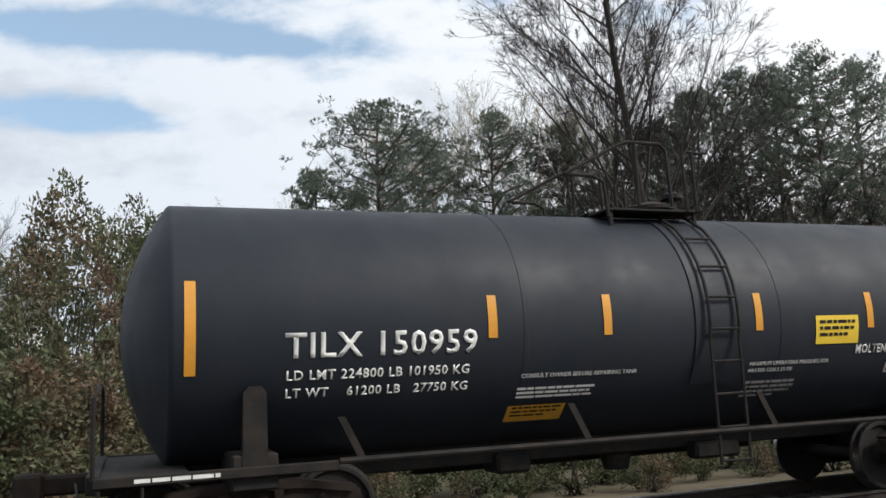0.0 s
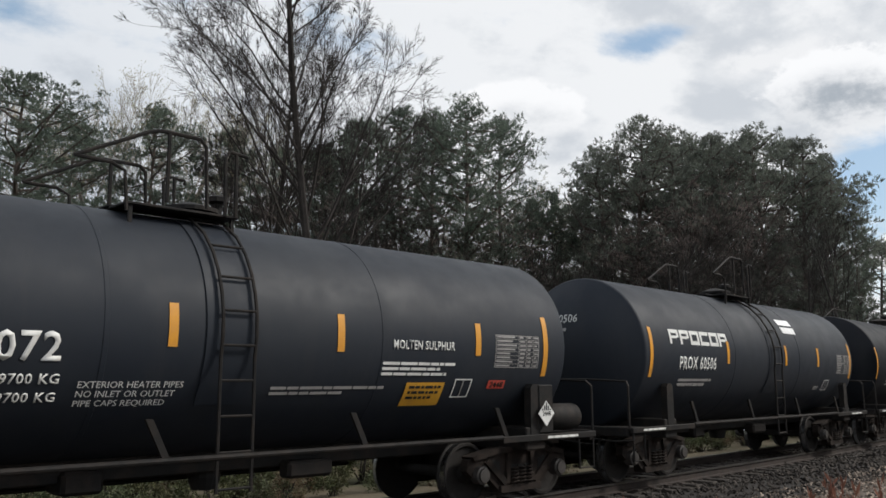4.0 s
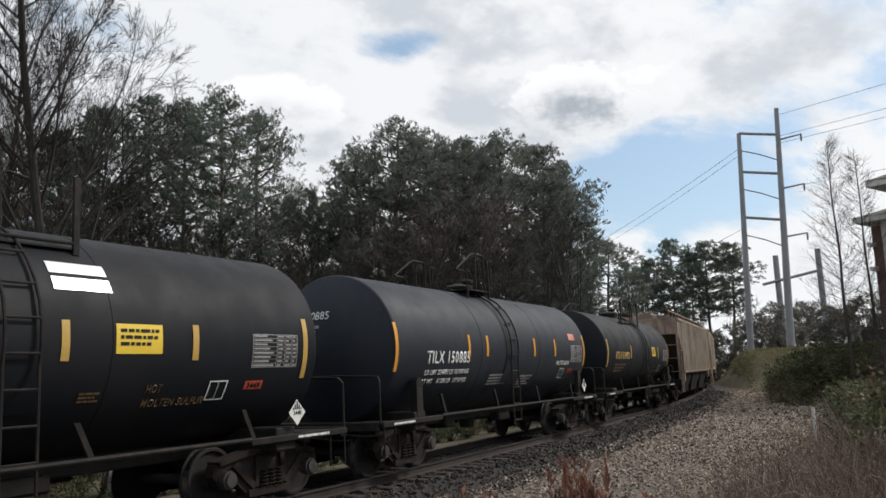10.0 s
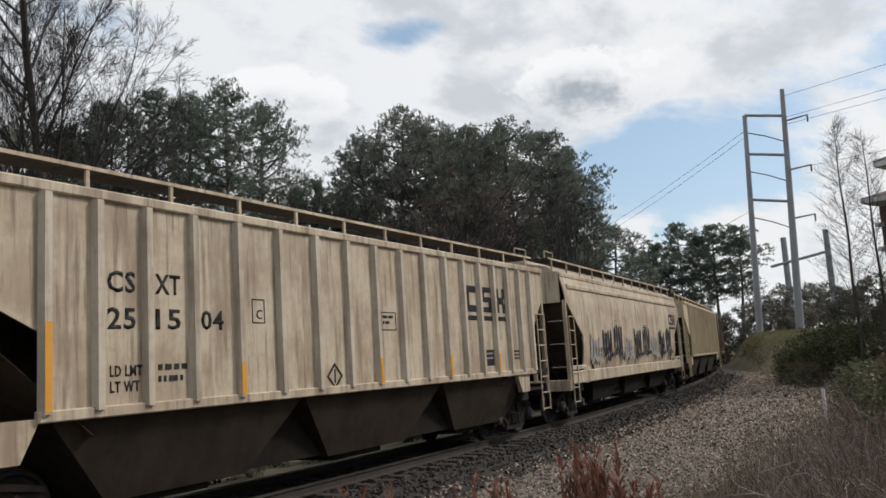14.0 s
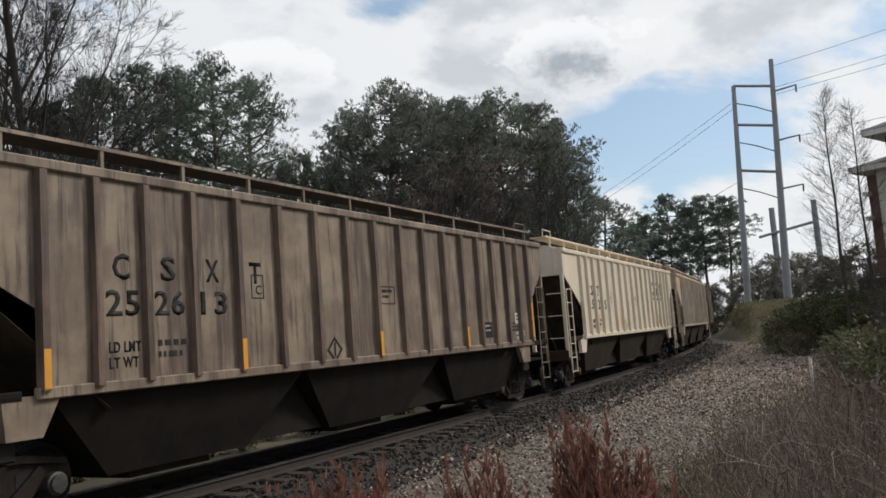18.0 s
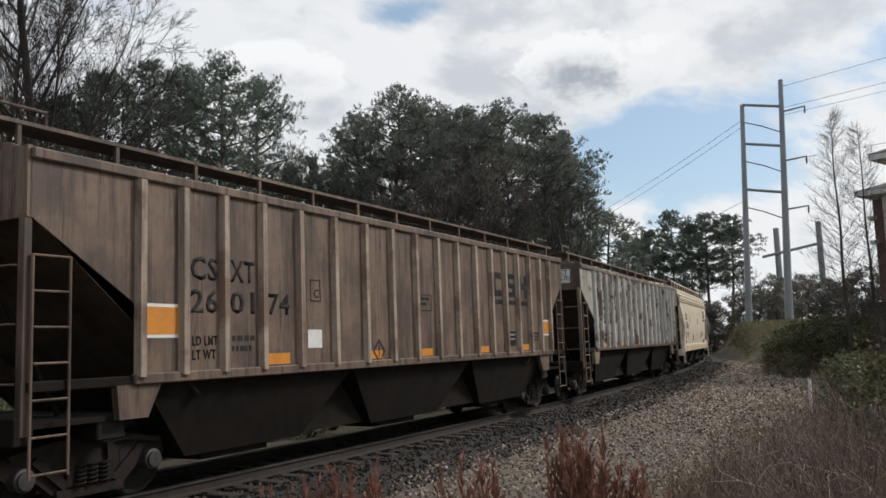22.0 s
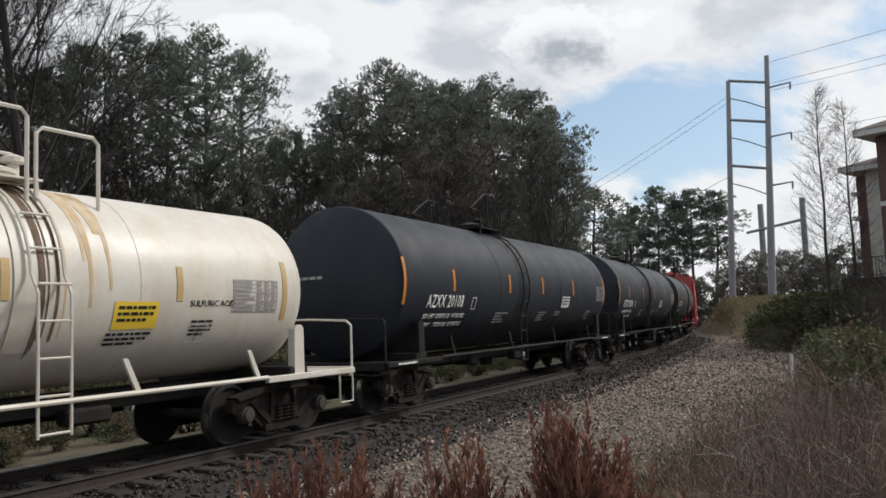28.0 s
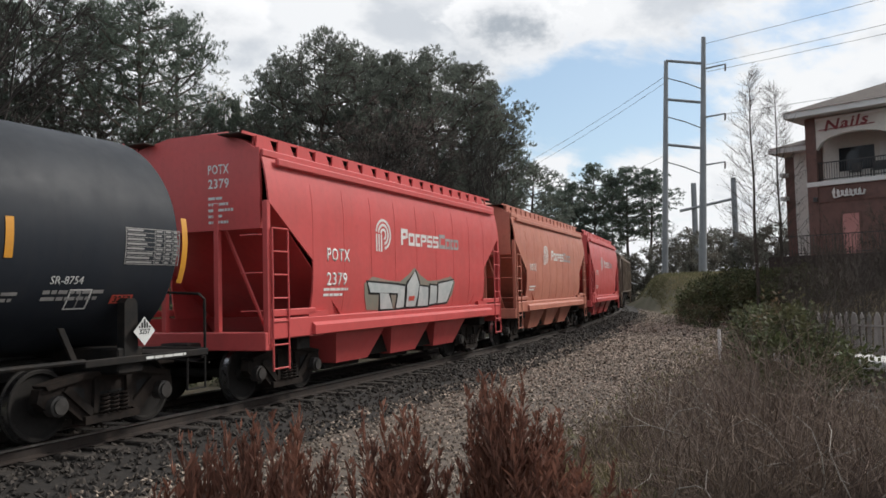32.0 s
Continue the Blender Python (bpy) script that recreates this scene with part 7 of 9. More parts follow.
def slim_meshes(seed, height=13.0):
    """A straight leader with many short upswept twigs that narrow to a point."""
    rs = np.random.RandomState(seed)
    bm = bmesh.new()
    tube(bm, [(0.03 * math.sin(z), 0.03 * math.cos(1.3 * z), z) for z in np.linspace(-0.3, height, 12)], 0.11, 7, r1=0.012)
    verts, faces = [], []
    for i in range(130):
        g = (i + rs.rand()) / 130
        z = height * (0.20 + 0.78 * g)
        a, ln = rs.uniform(0, 6.28), (2.6 * (1 - g) ** 0.7 + 0.3) * rs.uniform(0.4, 1.1)
        p = Vector((0, 0, z))
        d = Vector((math.cos(a), math.sin(a), rs.uniform(0.45, 1.0))).normalized()
        mid = p + d * ln * 0.5
        d = (d + Vector((0, 0, 0.35))).normalized()
        end = mid + d * ln * 0.5
        stick(verts, faces, p, mid, 0.011, 0.008)
        stick(verts, faces, mid, end, 0.008, 0.004)
        for j in range(12):
            t = rs.uniform(0.25, 1.0)
            s = p.lerp(mid, t * 2) if t < 0.5 else mid.lerp(end, t * 2 - 1)
            e = s + (d + Vector(rs.normal(0, 0.45, 3))).normalized() * rs.uniform(0.25, 0.75)
            stick(verts, faces, s, e, 0.0052, 0.003)
    return [("trunk", finish(bm, M_SLIMBARK, True)), ("twig_crown", mesh_of(verts, faces, M_SLIMBARK))], height


def bare_meshes(seed, height, trunk_r, levels=4, first=0.22, spread=0.62, mat=None, bud=0, upright=0.5, children=(3, 4), ratio=0.62, min_r=0.009, lead=0.72, bud_mat=None, bud_size=0.12, limb=None, more=7, wiggle=0.10):
    rs = np.random.RandomState(seed)
    wood, twigs, ends = limb_tree(rs, height, trunk_r, levels, first, spread, 0.0, ratio, children, min_r=min_r, upright=upright, lead=lead, limb=limb, more=more, wiggle=wiggle)
    out = [("trunk", mesh_of(wood[0], wood[1], mat or M_GREYBARK)), ("twig_crown", mesh_of(twigs[0], twigs[1], mat or M_GREYBARK))]
    if bud:
        e = np.array([tuple(p) for p in ends])
        bv, bf = sprays(e, np.full(len(e), 3.0 * bud_size), bud, bud_size, 0.28 * bud_size, rs, 0.1)
        out.append(("bud_haze", mesh_of(bv, bf, bud_mat or M_BUD)))
    return out, max(p[2] for p in twigs[0])


BARE = {"big": bare_meshes(21, 17, 0.17, 5, 0.24, 0.64, children=(4, 5), min_r=0.0060, limb=0.37, lead=0.93, ratio=0.57, upright=0.34, more=24, wiggle=0.085),
        "mid": bare_meshes(22, 13, 0.13, 4, 0.25, 0.62, children=(3, 4), upright=0.45),
        "maple": bare_meshes(26, 13, 0.13, 4, 0.18, 0.6, children=(3, 4), upright=0.5, bud=6, bud_mat=M_REDBUD, bud_size=0.075),
        "bud": bare_meshes(23, 14, 0.13, 4, 0.3, 0.55, M_PALEBARK, bud=6, bud_size=0.06, children=(4, 4), upright=0.6),
        "sapling": bare_meshes(27, 3.0, 0.018, 3, 0.1, 0.6, M_SLIMBARK, upright=0.5, ratio=0.5, min_r=0.004, lead=0.8),
        "slim": slim_meshes(24)}


def bare(kind, az, dist, top_el, label, group, turn=0, wide=1.0):
    pieces, top = BARE[kind]
    x, y = place(az, dist)
    g = ground_z(x, y)
    k = (EYE + dist * math.tan(radians(top_el)) - g) / top
    ob = tagged(new("bare_tree"), label, "tree", group)
    ob.matrix_basis = Matrix.LocRotScale((x, y, g), Euler((0, 0, radians(turn))), (k * wide, k * wide, k))
    for nm, me in pieces:
        o = new(nm, me)
        o.parent = ob
    return ob


def build_woods():
    old = "tall pine with dark layered needle pads and a bare lower trunk"
    brown = "tall broad pine, its dense crown dull brownish green"
    # The pines behind the nearest cars.
    for az, d, el, v, t, w in ((-5.2, 46, 19.2, 0, 0, 0.95), (-1.8, 54, 16.6, 1, 70, 0.9), (-9.6, 55, 14.6, 6, 130, 0.95), (3.2, 56, 18.2, 1, 30, 0.85), (8.2, 58, 17.0, 6, 200, 0.85), (11.5, 60, 16.2, 1, 20, 0.9),
                             (19.6, 52, 19.0, 1, 110, 0.9), (24.4, 47, 19.6, 0, 160, 0.86), (26.9, 52, 18.3, 1, 20, 0.72), (22.0, 56, 18.8, 1, 300, 0.9), (16.8, 58, 18.0, 6, 250, 0.95), (28.9, 55, 12.6, 1, 300, 0.75), (30.2, 56, 13.2, 4, 30, 0.6), (14.0, 64, 16.0, 6, 50, 1.0)):
        pine(az, d, el, v, old, "pines behind the track", t, w)
    # The thick group in the bend.
    for az, d, el, v, t, w in ((36.0, 52, 17.8, 2, 0, 0.88), (33.6, 54, 16.0, 3, 60, 0.85), (38.8, 53, 17.0, 2, 120, 0.85), (41.2, 55, 16.2, 3, 170, 0.9), (43.9, 54, 16.4, 2, 200, 0.85), (46.4, 55, 15.4, 3, 260, 0.85), (48.0, 56, 14.0, 3, 310, 0.62),
                             (49.3, 57, 10.6, 1, 40, 0.4), (37.8, 62, 16.2, 5, 140, 1.0), (34.6, 60, 15.4, 5, 300, 1.0), (42.4, 63, 15.8, 5, 20, 1.0), (45.2, 64, 15.4, 5, 80, 1.0), (47.4, 62, 13.6, 5, 220, 0.9), (40.0, 66, 15.8, 5, 10, 1.0), (32.2, 58, 13.0, 5, 220, 0.7)):
        pine(az, d, el, v, brown, "pines in the bend", t, w)
    for az, d, el, t in ((36.4, 47, 14.4, 70), (39.6, 49, 13.4, 140), (33.4, 50, 11.0, 30), (44.4, 53, 10.6, 260), (27.5, 47, 11.0, 180), (21.8, 47, 13.0, 90), (17.6, 46, 14.6, 240)):
        bare("maple", az, d, el, "leafless tree hazed with dark red-brown buds", "budding maples", t)
    # The far group by the power line.
    for az, d, el, v, t, w in ((51.7, 124, 7.1, 6, 0, 0.75), (53.2, 128, 7.2, 6, 60, 0.9), (54.7, 126, 8.4, 6, 90, 0.9), (56.9, 128, 8.1, 4, 180, 1.05), (58.3, 126, 7.9, 4, 270, 1.05), (55.9, 136, 7.2, 6, 120, 0.9), (52.6, 134, 6.8, 5, 220, 0.9)):
        pine(az, d, el, v, "far pine with a rounded dark crown", "far pines", t, w)
    # Wood behind, seen between the trunks.
    rs = np.random.RandomState(5)
    i = 0
    for az in np.arange(-16, 52, 1.9):
        d = 70 + 22 * rs.rand()
        el = rs.uniform(7.5, 10.5) if az > 10 else rs.uniform(6.0, 9.0)
        if i % 3 == 1:
            bare("mid", az, d, el, "leafless tree in the wood behind the track", "trees of the wood", rs.uniform(0, 360))
        else:
            pine(az, d, el, 5, "pine in the wood behind the track", "trees of the wood", rs.uniform(0, 360), 1.3)
        i += 1
    for az in np.arange(13.0, 52, 3.0):
        bare("mid", az, 42 + 7 * rs.rand(), rs.uniform(9.0, 12.5), "thin leafless tree at the edge of the wood", "trees of the wood", rs.uniform(0, 360), 0.8)
    bare("big", 13.9, 38, 32.0, "tall spreading leafless tree with fine twigs", "leafless trees", 40, 1.0)
    bare("big", 10.6, 44, 25.0, "tall spreading leafless tree with fine twigs", "leafless trees", 150, 0.7)
    bare("big", 17.6, 50, 17.0, "leafless tree with fine twigs", "leafless trees", 250, 0.8)
    for az, d, el, t in ((-11.5, 60, 13.4, 0), (-14.0, 64, 12.6, 90), (1.0, 58, 19.6, 200), (3.4, 60, 20.6, 20), (-0.6, 62, 18.0, 140), (6.2, 62, 18.6, 300), (27.8, 58, 15.4, 70), (30.8, 60, 12.6, 170), (-16.2, 66, 12.4, 60), (31.6, 62, 14.0, 30)):
        bare("bud", az, d, el, "tree with pale yellow-green spring buds", "budding trees", t)
    for az, d, el, t in ((-31.6, 66, 13.2, 10), (-29.4, 70, 12.0, 200), (-34.0, 68, 12.6, 90)):
        bare("mid", az, d, el, "leafless brown tree behind the house", "trees of the wood", t, 0.9)
    for az, d, el, t, w in ((64.9, 44, 13.6, 0, 1.0), (66.4, 46, 12.6, 120, 1.0)):
        bare("slim", az, d, el, "slender leafless tree with upswept twigs", "slender trees", t, w)
    # The low far line of trees, all round the horizon.
    i = 0
    # Those behind the view are unseen, added as a dark horizon for tank reflections.
    for az in list(np.arange(59.5, 80, 1.5)) + list(np.arange(82, 342, 7.0)):
        near = 1.0 if az < 81 else 0.6
        if i % 2:
            pine(az, near * (190 + 20 * rs.rand()), rs.uniform(2.6, 3.8) / near ** 2, 6, "far pine on the skyline", "far trees", rs.uniform(0, 360), 1.4)
        else:
            bare("mid", az, near * (170 + 20 * rs.rand()), rs.uniform(3.0, 4.6) / near, "far leafless tree on the skyline", "far trees", rs.uniform(0, 360), 1.2)
        i += 1


build_woods()


def bush_mesh(seed, r, h, clumps, mat, leaf=0.09, wide=0.03, per=60, stems=14):
    rs = np.random.RandomState(seed)
    c = rs.normal(size=(clumps, 3))
    c /= np.linalg.norm(c, axis=1)[:, None]
    c *= rs.uniform(0.45, 1.0, (clumps, 1)) ** 0.6
    c = c * (r, r, h * 0.5) + (0, 0, h * 0.52)
    c[:, :2] *= (1.12 - 0.45 * (c[:, 2] / h))[:, None]
    v, f = sprays(c, rs.uniform(0.18, 0.42, clumps) * max(0.6, min(1.4, r)), per, leaf, wide, rs, 0.2)
    bm = bmesh.new()
    for i in range(stems):
        e = c[rs.randint(clumps)]
        tube(bm, [(rs.normal(0, 0.15), rs.normal(0, 0.15), -0.15), (e[0] * 0.5, e[1] * 0.5, e[2] * 0.55), tuple(e)], 0.03, 4, r1=0.008)
    return finish(bm, M_GREYBARK, True), mesh_of(v, f, mat)


BUSHES = {"tall": bush_mesh(31, 2.3, 6.2, 170, M_LEAF_DULL, 0.13, 0.036, 44, 26), "green": bush_mesh(32, 1.1, 1.7, 40, M_LEAF, 0.10, 0.035, 60), "dull": bush_mesh(33, 1.2, 1.5, 40, M_LEAF_DULL, 0.10, 0.03, 55),
          "thicket": bush_mesh(36, 3.6, 6.0, 130, M_THICKET, 0.26, 0.045, 60, 20), "shrub": bush_mesh(37, 1.7, 3.4, 120, M_LEAF_DULL, 0.12, 0.034, 55, 18), "hedge": bush_mesh(34, 2.2, 2.4, 80, M_LEAF, 0.13, 0.045, 60)}


def bush(kind, x, y, k, label, group, turn=0, dz=0.0, wide=1.0):
    ob = tagged(new("bush"), label, "bush", group)
    ob.matrix_basis = Matrix.LocRotScale((x, y, ground_z(x, y) + dz), Euler((0, 0, radians(turn))), (k * wide, k * wide, k))
    for nm, me in zip(("stem", "foliage"), BUSHES[kind]):
        o = new(nm, me)
        o.parent = ob


def build_bushes():
    rs = np.random.RandomState(8)
    for s in np.arange(-34, 62, 1.5):
        x, y, h = track(s + rs.uniform(-0.5, 0.5), -7.6 - 1.6 * rs.rand())
        bush("green" if rs.rand() < 0.55 else "dull", x, y, rs.uniform(0.8, 1.35), "low leafy undergrowth along the far side of the track", "undergrowth beyond the track", rs.uniform(0, 360))
    for s in np.arange(-30, 56, 1.15):
        x, y, h = track(s + rs.uniform(-0.5, 0.5), -5.0 - 1.1 * rs.rand())
        bush("green" if rs.rand() < 0.4 else "dull", x, y, rs.uniform(0.42, 0.78), "low leafy undergrowth along the far side of the track", "undergrowth beyond the track", rs.uniform(0, 360))
    for s in np.arange(-34, 70, 2.2):
        x, y, h = track(s + rs.uniform(-0.8, 0.8), -11.5 - 3.0 * rs.rand())
        bush("dull" if rs.rand() < 0.6 else "green", x, y, rs.uniform(1.5, 2.3), "thick undergrowth at the foot of the wood", "undergrowth beyond the track", rs.uniform(0, 360))
    for az, d, k in ((-25.4, 20, 1.20), (-21.4, 21.5, 1.17), (-27.6, 22, 0.98), (-18.6, 25, 1.0), (-23.4, 24, 1.2), (-26.4, 26, 1.22), (-20.2, 26, 1.25)):
        x, y = place(az, d)
        bush("tall", x, y, k, "tall shrub with sparse olive and red-brown leaves", "tall shrubs", rs.uniform(0, 360), wide=0.62)
    for az, d, k in ((-34, 14.5, 0.8), (-31.5, 15.5, 0.9), (-28.5, 15, 0.85), (-26, 16.5, 0.95), (-36, 17, 1.0), (-23.5, 17.5, 0.9), (-33, 19, 1.1), (-30, 20, 1.1)):
        x, y = place(az, d)
        bush("shrub", x, y, k, "thick olive shrub beside the track", "tall shrubs", rs.uniform(0, 360))
    # The dark undergrowth that closes the foot of the wood.
    for az in np.arange(-18, 52, 1.9):
        x, y = place(az, rs.uniform(52, 62))
        bush("thicket", x, y, rs.uniform(0.6, 0.95), "dark tangled undergrowth inside the wood", "undergrowth in the wood", rs.uniform(0, 360))
    for az in np.arange(50.5, 70, 1.3):
        x, y = place(az, rs.uniform(104, 116))
        bush("thicket", x, y, rs.uniform(1.0, 1.35), "dark tangled undergrowth below the far pines", "far undergrowth", rs.uniform(0, 360))
    for az, d, k in ((61.6, 58, 1.0), (62.6, 55, 1.25), (63.6, 52, 1.3), (64.6, 50, 1.2), (66.0, 47, 1.1), (67.5, 44, 1.0), (61.0, 60, 0.7)):
        x, y = place(az, d)
        bush("hedge", x, y, k, "thick evergreen bush on the bank", "evergreen bushes", rs.uniform(0, 360))
    for az, d, k in ((60.6, 50, 0.6), (61.6, 46, 0.6), (64.6, 34, 0.55), (66.4, 14, 0.8), (67.4, 13, 0.9), (67.0, 11, 0.6), (68.2, 19, 0.8), (65.5, 24, 0.8), (67.4, 22, 0.8)):
        x, y = place(az, d)
        bush("green" if d < 20 else "dull", x, y, k * (1.0 if d < 20 else 1.5), "straggling bush with small leaves on the bank", "bushes on the bank", rs.uniform(0, 360))
    # Leafless saplings in the tangle on the bank.
    pieces, top = BARE["sapling"]
    for i in range(150):
        az, d = rs.uniform(59.5, 77), rs.uniform(9, 46)
        x, y = place(az, d)
        if from_track(x, y) < 9.5:
            continue
        if az > 68.0 and d < 17:
            continue
        k = rs.uniform(1.3, 2.9) * (0.7 + 0.02 * d) / top
        ob = tagged(new("sapling"), "leafless grey-brown sapling on the weedy bank", "sapling", "saplings on the bank")
        ob.matrix_basis = Matrix.LocRotScale((x, y, ground_z(x, y)), Euler((0, 0, rs.uniform(0, 6.28))), (k, k, k))
        for nm, me in zip(("stem", "twig_crown"), [m for n_, m in pieces]):
            o = new(nm, me)
            o.parent = ob


build_bushes()


def stems_mesh(points, heights, rs, r=0.007, lean=0.22, forks=2, bend=0.2):
    """Dry stems with a few side twigs, three-sided."""
    verts, faces = [], []

    def bar(p, q, r0, r1):
        d = (q - p).normalized()
        a = d.orthogonal().normalized()
        b = d.cross(a)
        i = len(verts)
        for c, rr in ((p, r0), (q, r1)):
            for k in range(3):
                t = 2 * math.pi * k / 3
                verts.append(tuple(c + rr * (a * math.cos(t) + b * math.sin(t))))
        for k in range(3):
            faces.append((i + k, i + (k + 1) % 3, i + 3 + (k + 1) % 3, i + 3 + k))

    for (x, y, z), h in zip(points, heights):
        p = Vector((x, y, z - 0.05))
        d = Vector((rs.normal(0, lean), rs.normal(0, lean), 1)).normalized()
        pts = [p]
        for i in range(3):
            d = (d + Vector((rs.normal(0, bend), rs.normal(0, bend), 0))).normalized()
            pts.append(pts[-1] + d * h / 3)
            bar(pts[-2], pts[-1], r * (1 - 0.25 * i), r * (1 - 0.25 * (i + 1)))
        for k in range(forks):
            i = rs.randint(1, 3)
            s = pts[i].lerp(pts[i + 1], rs.rand())
            e = s + (d + Vector(rs.normal(0, 0.55, 3))).normalized() * h * rs.uniform(0.15, 0.4)
            bar(s, e, r * 0.55, r * 0.3)
    return verts, faces


def build_weeds():
    rs = np.random.RandomState(9)
    # Dry weeds and brambles on the near bank, thicker towards the right.
    pts, hs = [], []
    while len(pts) < 18000:
        az, d = rs.uniform(47, 82), 5.5 + 34 * rs.rand() ** 1.5
        x, y = place(az, d)
        off = from_track(x, y)
        edge = 7.3 + 0.9 * math.sin(0.45 * x) + 0.5 * math.sin(1.3 * x)
        if off < edge or rs.rand() > min(1.0, (off - edge) / 1.2 + 0.15):
            continue
        pts.append((x, y, ground_z(x, y)))
        hs.append((0.5 if az > 67.3 and d > 6.5 else 1.0) * rs.uniform(0.35, 1.25) * (0.75 + 0.35 * math.sin(0.7 * x + 1.1 * y)) * min(1.3, 0.6 + 0.25 * (off - edge)))
    v, f = stems_mesh(pts, hs, rs, 0.0046, 0.3, 3)
    tagged(new("dry_weeds", mesh_of(v, f, M_WEED)), "tangle of dead brown weed stems on the bank", "weeds", kind="stuff")
    # Bleached bramble canes that arch out of the tangle.
    bm = bmesh.new()
    for i in range(80):
        az, d = rs.uniform(58, 77), rs.uniform(5.6, 13)
        x, y = place(az, d)
        if from_track(x, y) < 7.5:
            continue
        z = ground_z(x, y)
        a, ln, h = rs.uniform(0, 6.28), rs.uniform(0.3, 1.2), rs.uniform(0.1, 0.5)
        line = [Vector((x + math.cos(a) * ln * t + rs.normal(0, 0.03), y + math.sin(a) * ln * t + rs.normal(0, 0.03), z + 0.15 + h * 4 * t * (1.1 - t))) for t in np.linspace(0, 1, 7)]
        tube(bm, line, 0.0045, 4, r1=0.002)
        for j in range(rs.randint(1, 5)):
            k = rs.randint(2, 6)
            e = line[k] + Vector((rs.normal(0, 0.16), rs.normal(0, 0.16), rs.normal(0.06, 0.12)))
            tube(bm, [line[k], line[k].lerp(e, 0.5) + Vector(rs.normal(0, 0.02, 3)), e], 0.003, 3, r1=0.0015)
    tagged(new("bramble_canes", finish(bm, material("bleached_canes", (0.34, 0.31, 0.27), 0.9, second=(0.12, 0.09, 0.075), scale=2.5, amount=0.9))), "arching pale bramble canes", "brambles", kind="stuff")
    # Low straw and green grass on the bank and the mound.
    n = 30000
    pts = []
    while len(pts) < n:
        az, d = rs.uniform(44, 80), 6 + 80 * rs.rand() ** 1.3
        x, y = place(az, d)
        off = from_track(x, y)
        if off < 5.6 + 1.6 * rs.rand():
            continue
        pts.append((x, y, ground_z(x, y)))
    p = np.array(pts)
    k = np.clip(np.hypot(p[:, 0], p[:, 1]) / 22, 0.5, 3.0)
    vv, ff = sprays(p, 0.05 * k, 2, 0.20, 0.012, rs, 1.2)
    # Blades grow wider with distance only by clumping.
    # Longer grass on the mound in the bend.
    pts = []
    while len(pts) < 11000:
        x, y = 76 + rs.normal(0, 11), 43 + rs.normal(0, 8)
        if from_track(x, y) > 4.0:
            pts.append((x, y, ground_z(x, y)))
    gv, gf = sprays(np.array(pts), np.full(len(pts), 0.12), 5, 0.34, 0.022, rs, 1.0)
    tagged(new("mound_grass", mesh_of(gv, gf, material("olive_mound_grass", (0.20, 0.175, 0.10), 0.9, second=(0.125, 0.125, 0.065), scale=0.3, amount=0.9, random_value=0.35, island=True, leaf=0.3))), "olive and straw grass on the mound", "grass", kind="stuff")
    tagged(new("bank_grass", mesh_of(vv, ff, M_STRAW)), "short straw-coloured and green grass on the bank", "grass", kind="stuff")


build_weeds()


def sedge_mesh(seed, stems=20, h=1.2):
    """A clump of dry stems, each with a long feathery plume, over a skirt of curled blades."""
    rs = np.random.RandomState(seed)
    verts, faces = [], []

    def blade(pts, w, side):
        j = len(verts)
        n = len(pts) - 1
        for k, p in enumerate(pts):
            ww = w * (1 - 0.75 * k / n)
            verts.extend([tuple(p + side * ww), tuple(p - side * ww)])
        for k in range(n):
            faces.append((j + 2 * k, j + 2 * k + 1, j + 2 * k + 3, j + 2 * k + 2))

    for i in range(stems):
        a, lean = rs.uniform(0, 6.28), abs(rs.normal(0.10, 0.12))
        bx, by = rs.normal(0, 0.075, 2)
        hh = h * rs.uniform(0.55, 1.05)
        at_ = lambda t: Vector((bx + math.cos(a) * lean * hh * t ** 1.6, by + math.sin(a) * lean * hh * t ** 1.6, hh * t))
        blade([at_(t) for t in np.linspace(0, 1, 5)], 0.0035, Vector((-math.sin(a + 1), math.cos(a + 1), 0)))
        low = rs.uniform(0.35, 0.55)
        for k in range(60):
            t = low + (1 - low) * rs.rand()
            s = at_(t)
            swell = math.sin(math.pi * min(1.0, (t - low) / (1 - low) * 0.9 + 0.1))
            d = Vector((rs.normal(0, 0.42), rs.normal(0, 0.42), 1)).normalized()
            c = d.orthogonal().normalized()
            c.rotate(Matrix.Rotation(rs.uniform(0, 6.28), 3, d))
            ln = rs.uniform(0.05, 0.13) * (0.5 + 0.7 * swell)
            j = len(verts)
            verts.extend([tuple(s), tuple(s + d * ln * 0.5 + c * 0.0085), tuple(s + d * ln), tuple(s + d * ln * 0.5 - c * 0.0085)])
            faces.append((j, j + 1, j + 2, j + 3))
    for i in range(stems * 2):
        a, ln = rs.uniform(0, 6.28), h * rs.uniform(0.25, 0.6)
        bx, by = rs.normal(0, 0.08, 2)
        out = rs.uniform(0.15, 0.5)
        blade([Vector((bx + math.cos(a) * out * ln * t ** 1.5, by + math.sin(a) * out * ln * t ** 1.5, ln * t * (1.15 - 0.35 * t * t * out * 2))) for t in np.linspace(0, 1, 5)], 0.004, Vector((-math.sin(a), math.cos(a), 0)))
    return mesh_of(verts, faces, M_SEDGE)


SEDGE = [sedge_mesh(s, b, 1.2) for s, b in ((41, 30), (42, 22), (43, 38))]


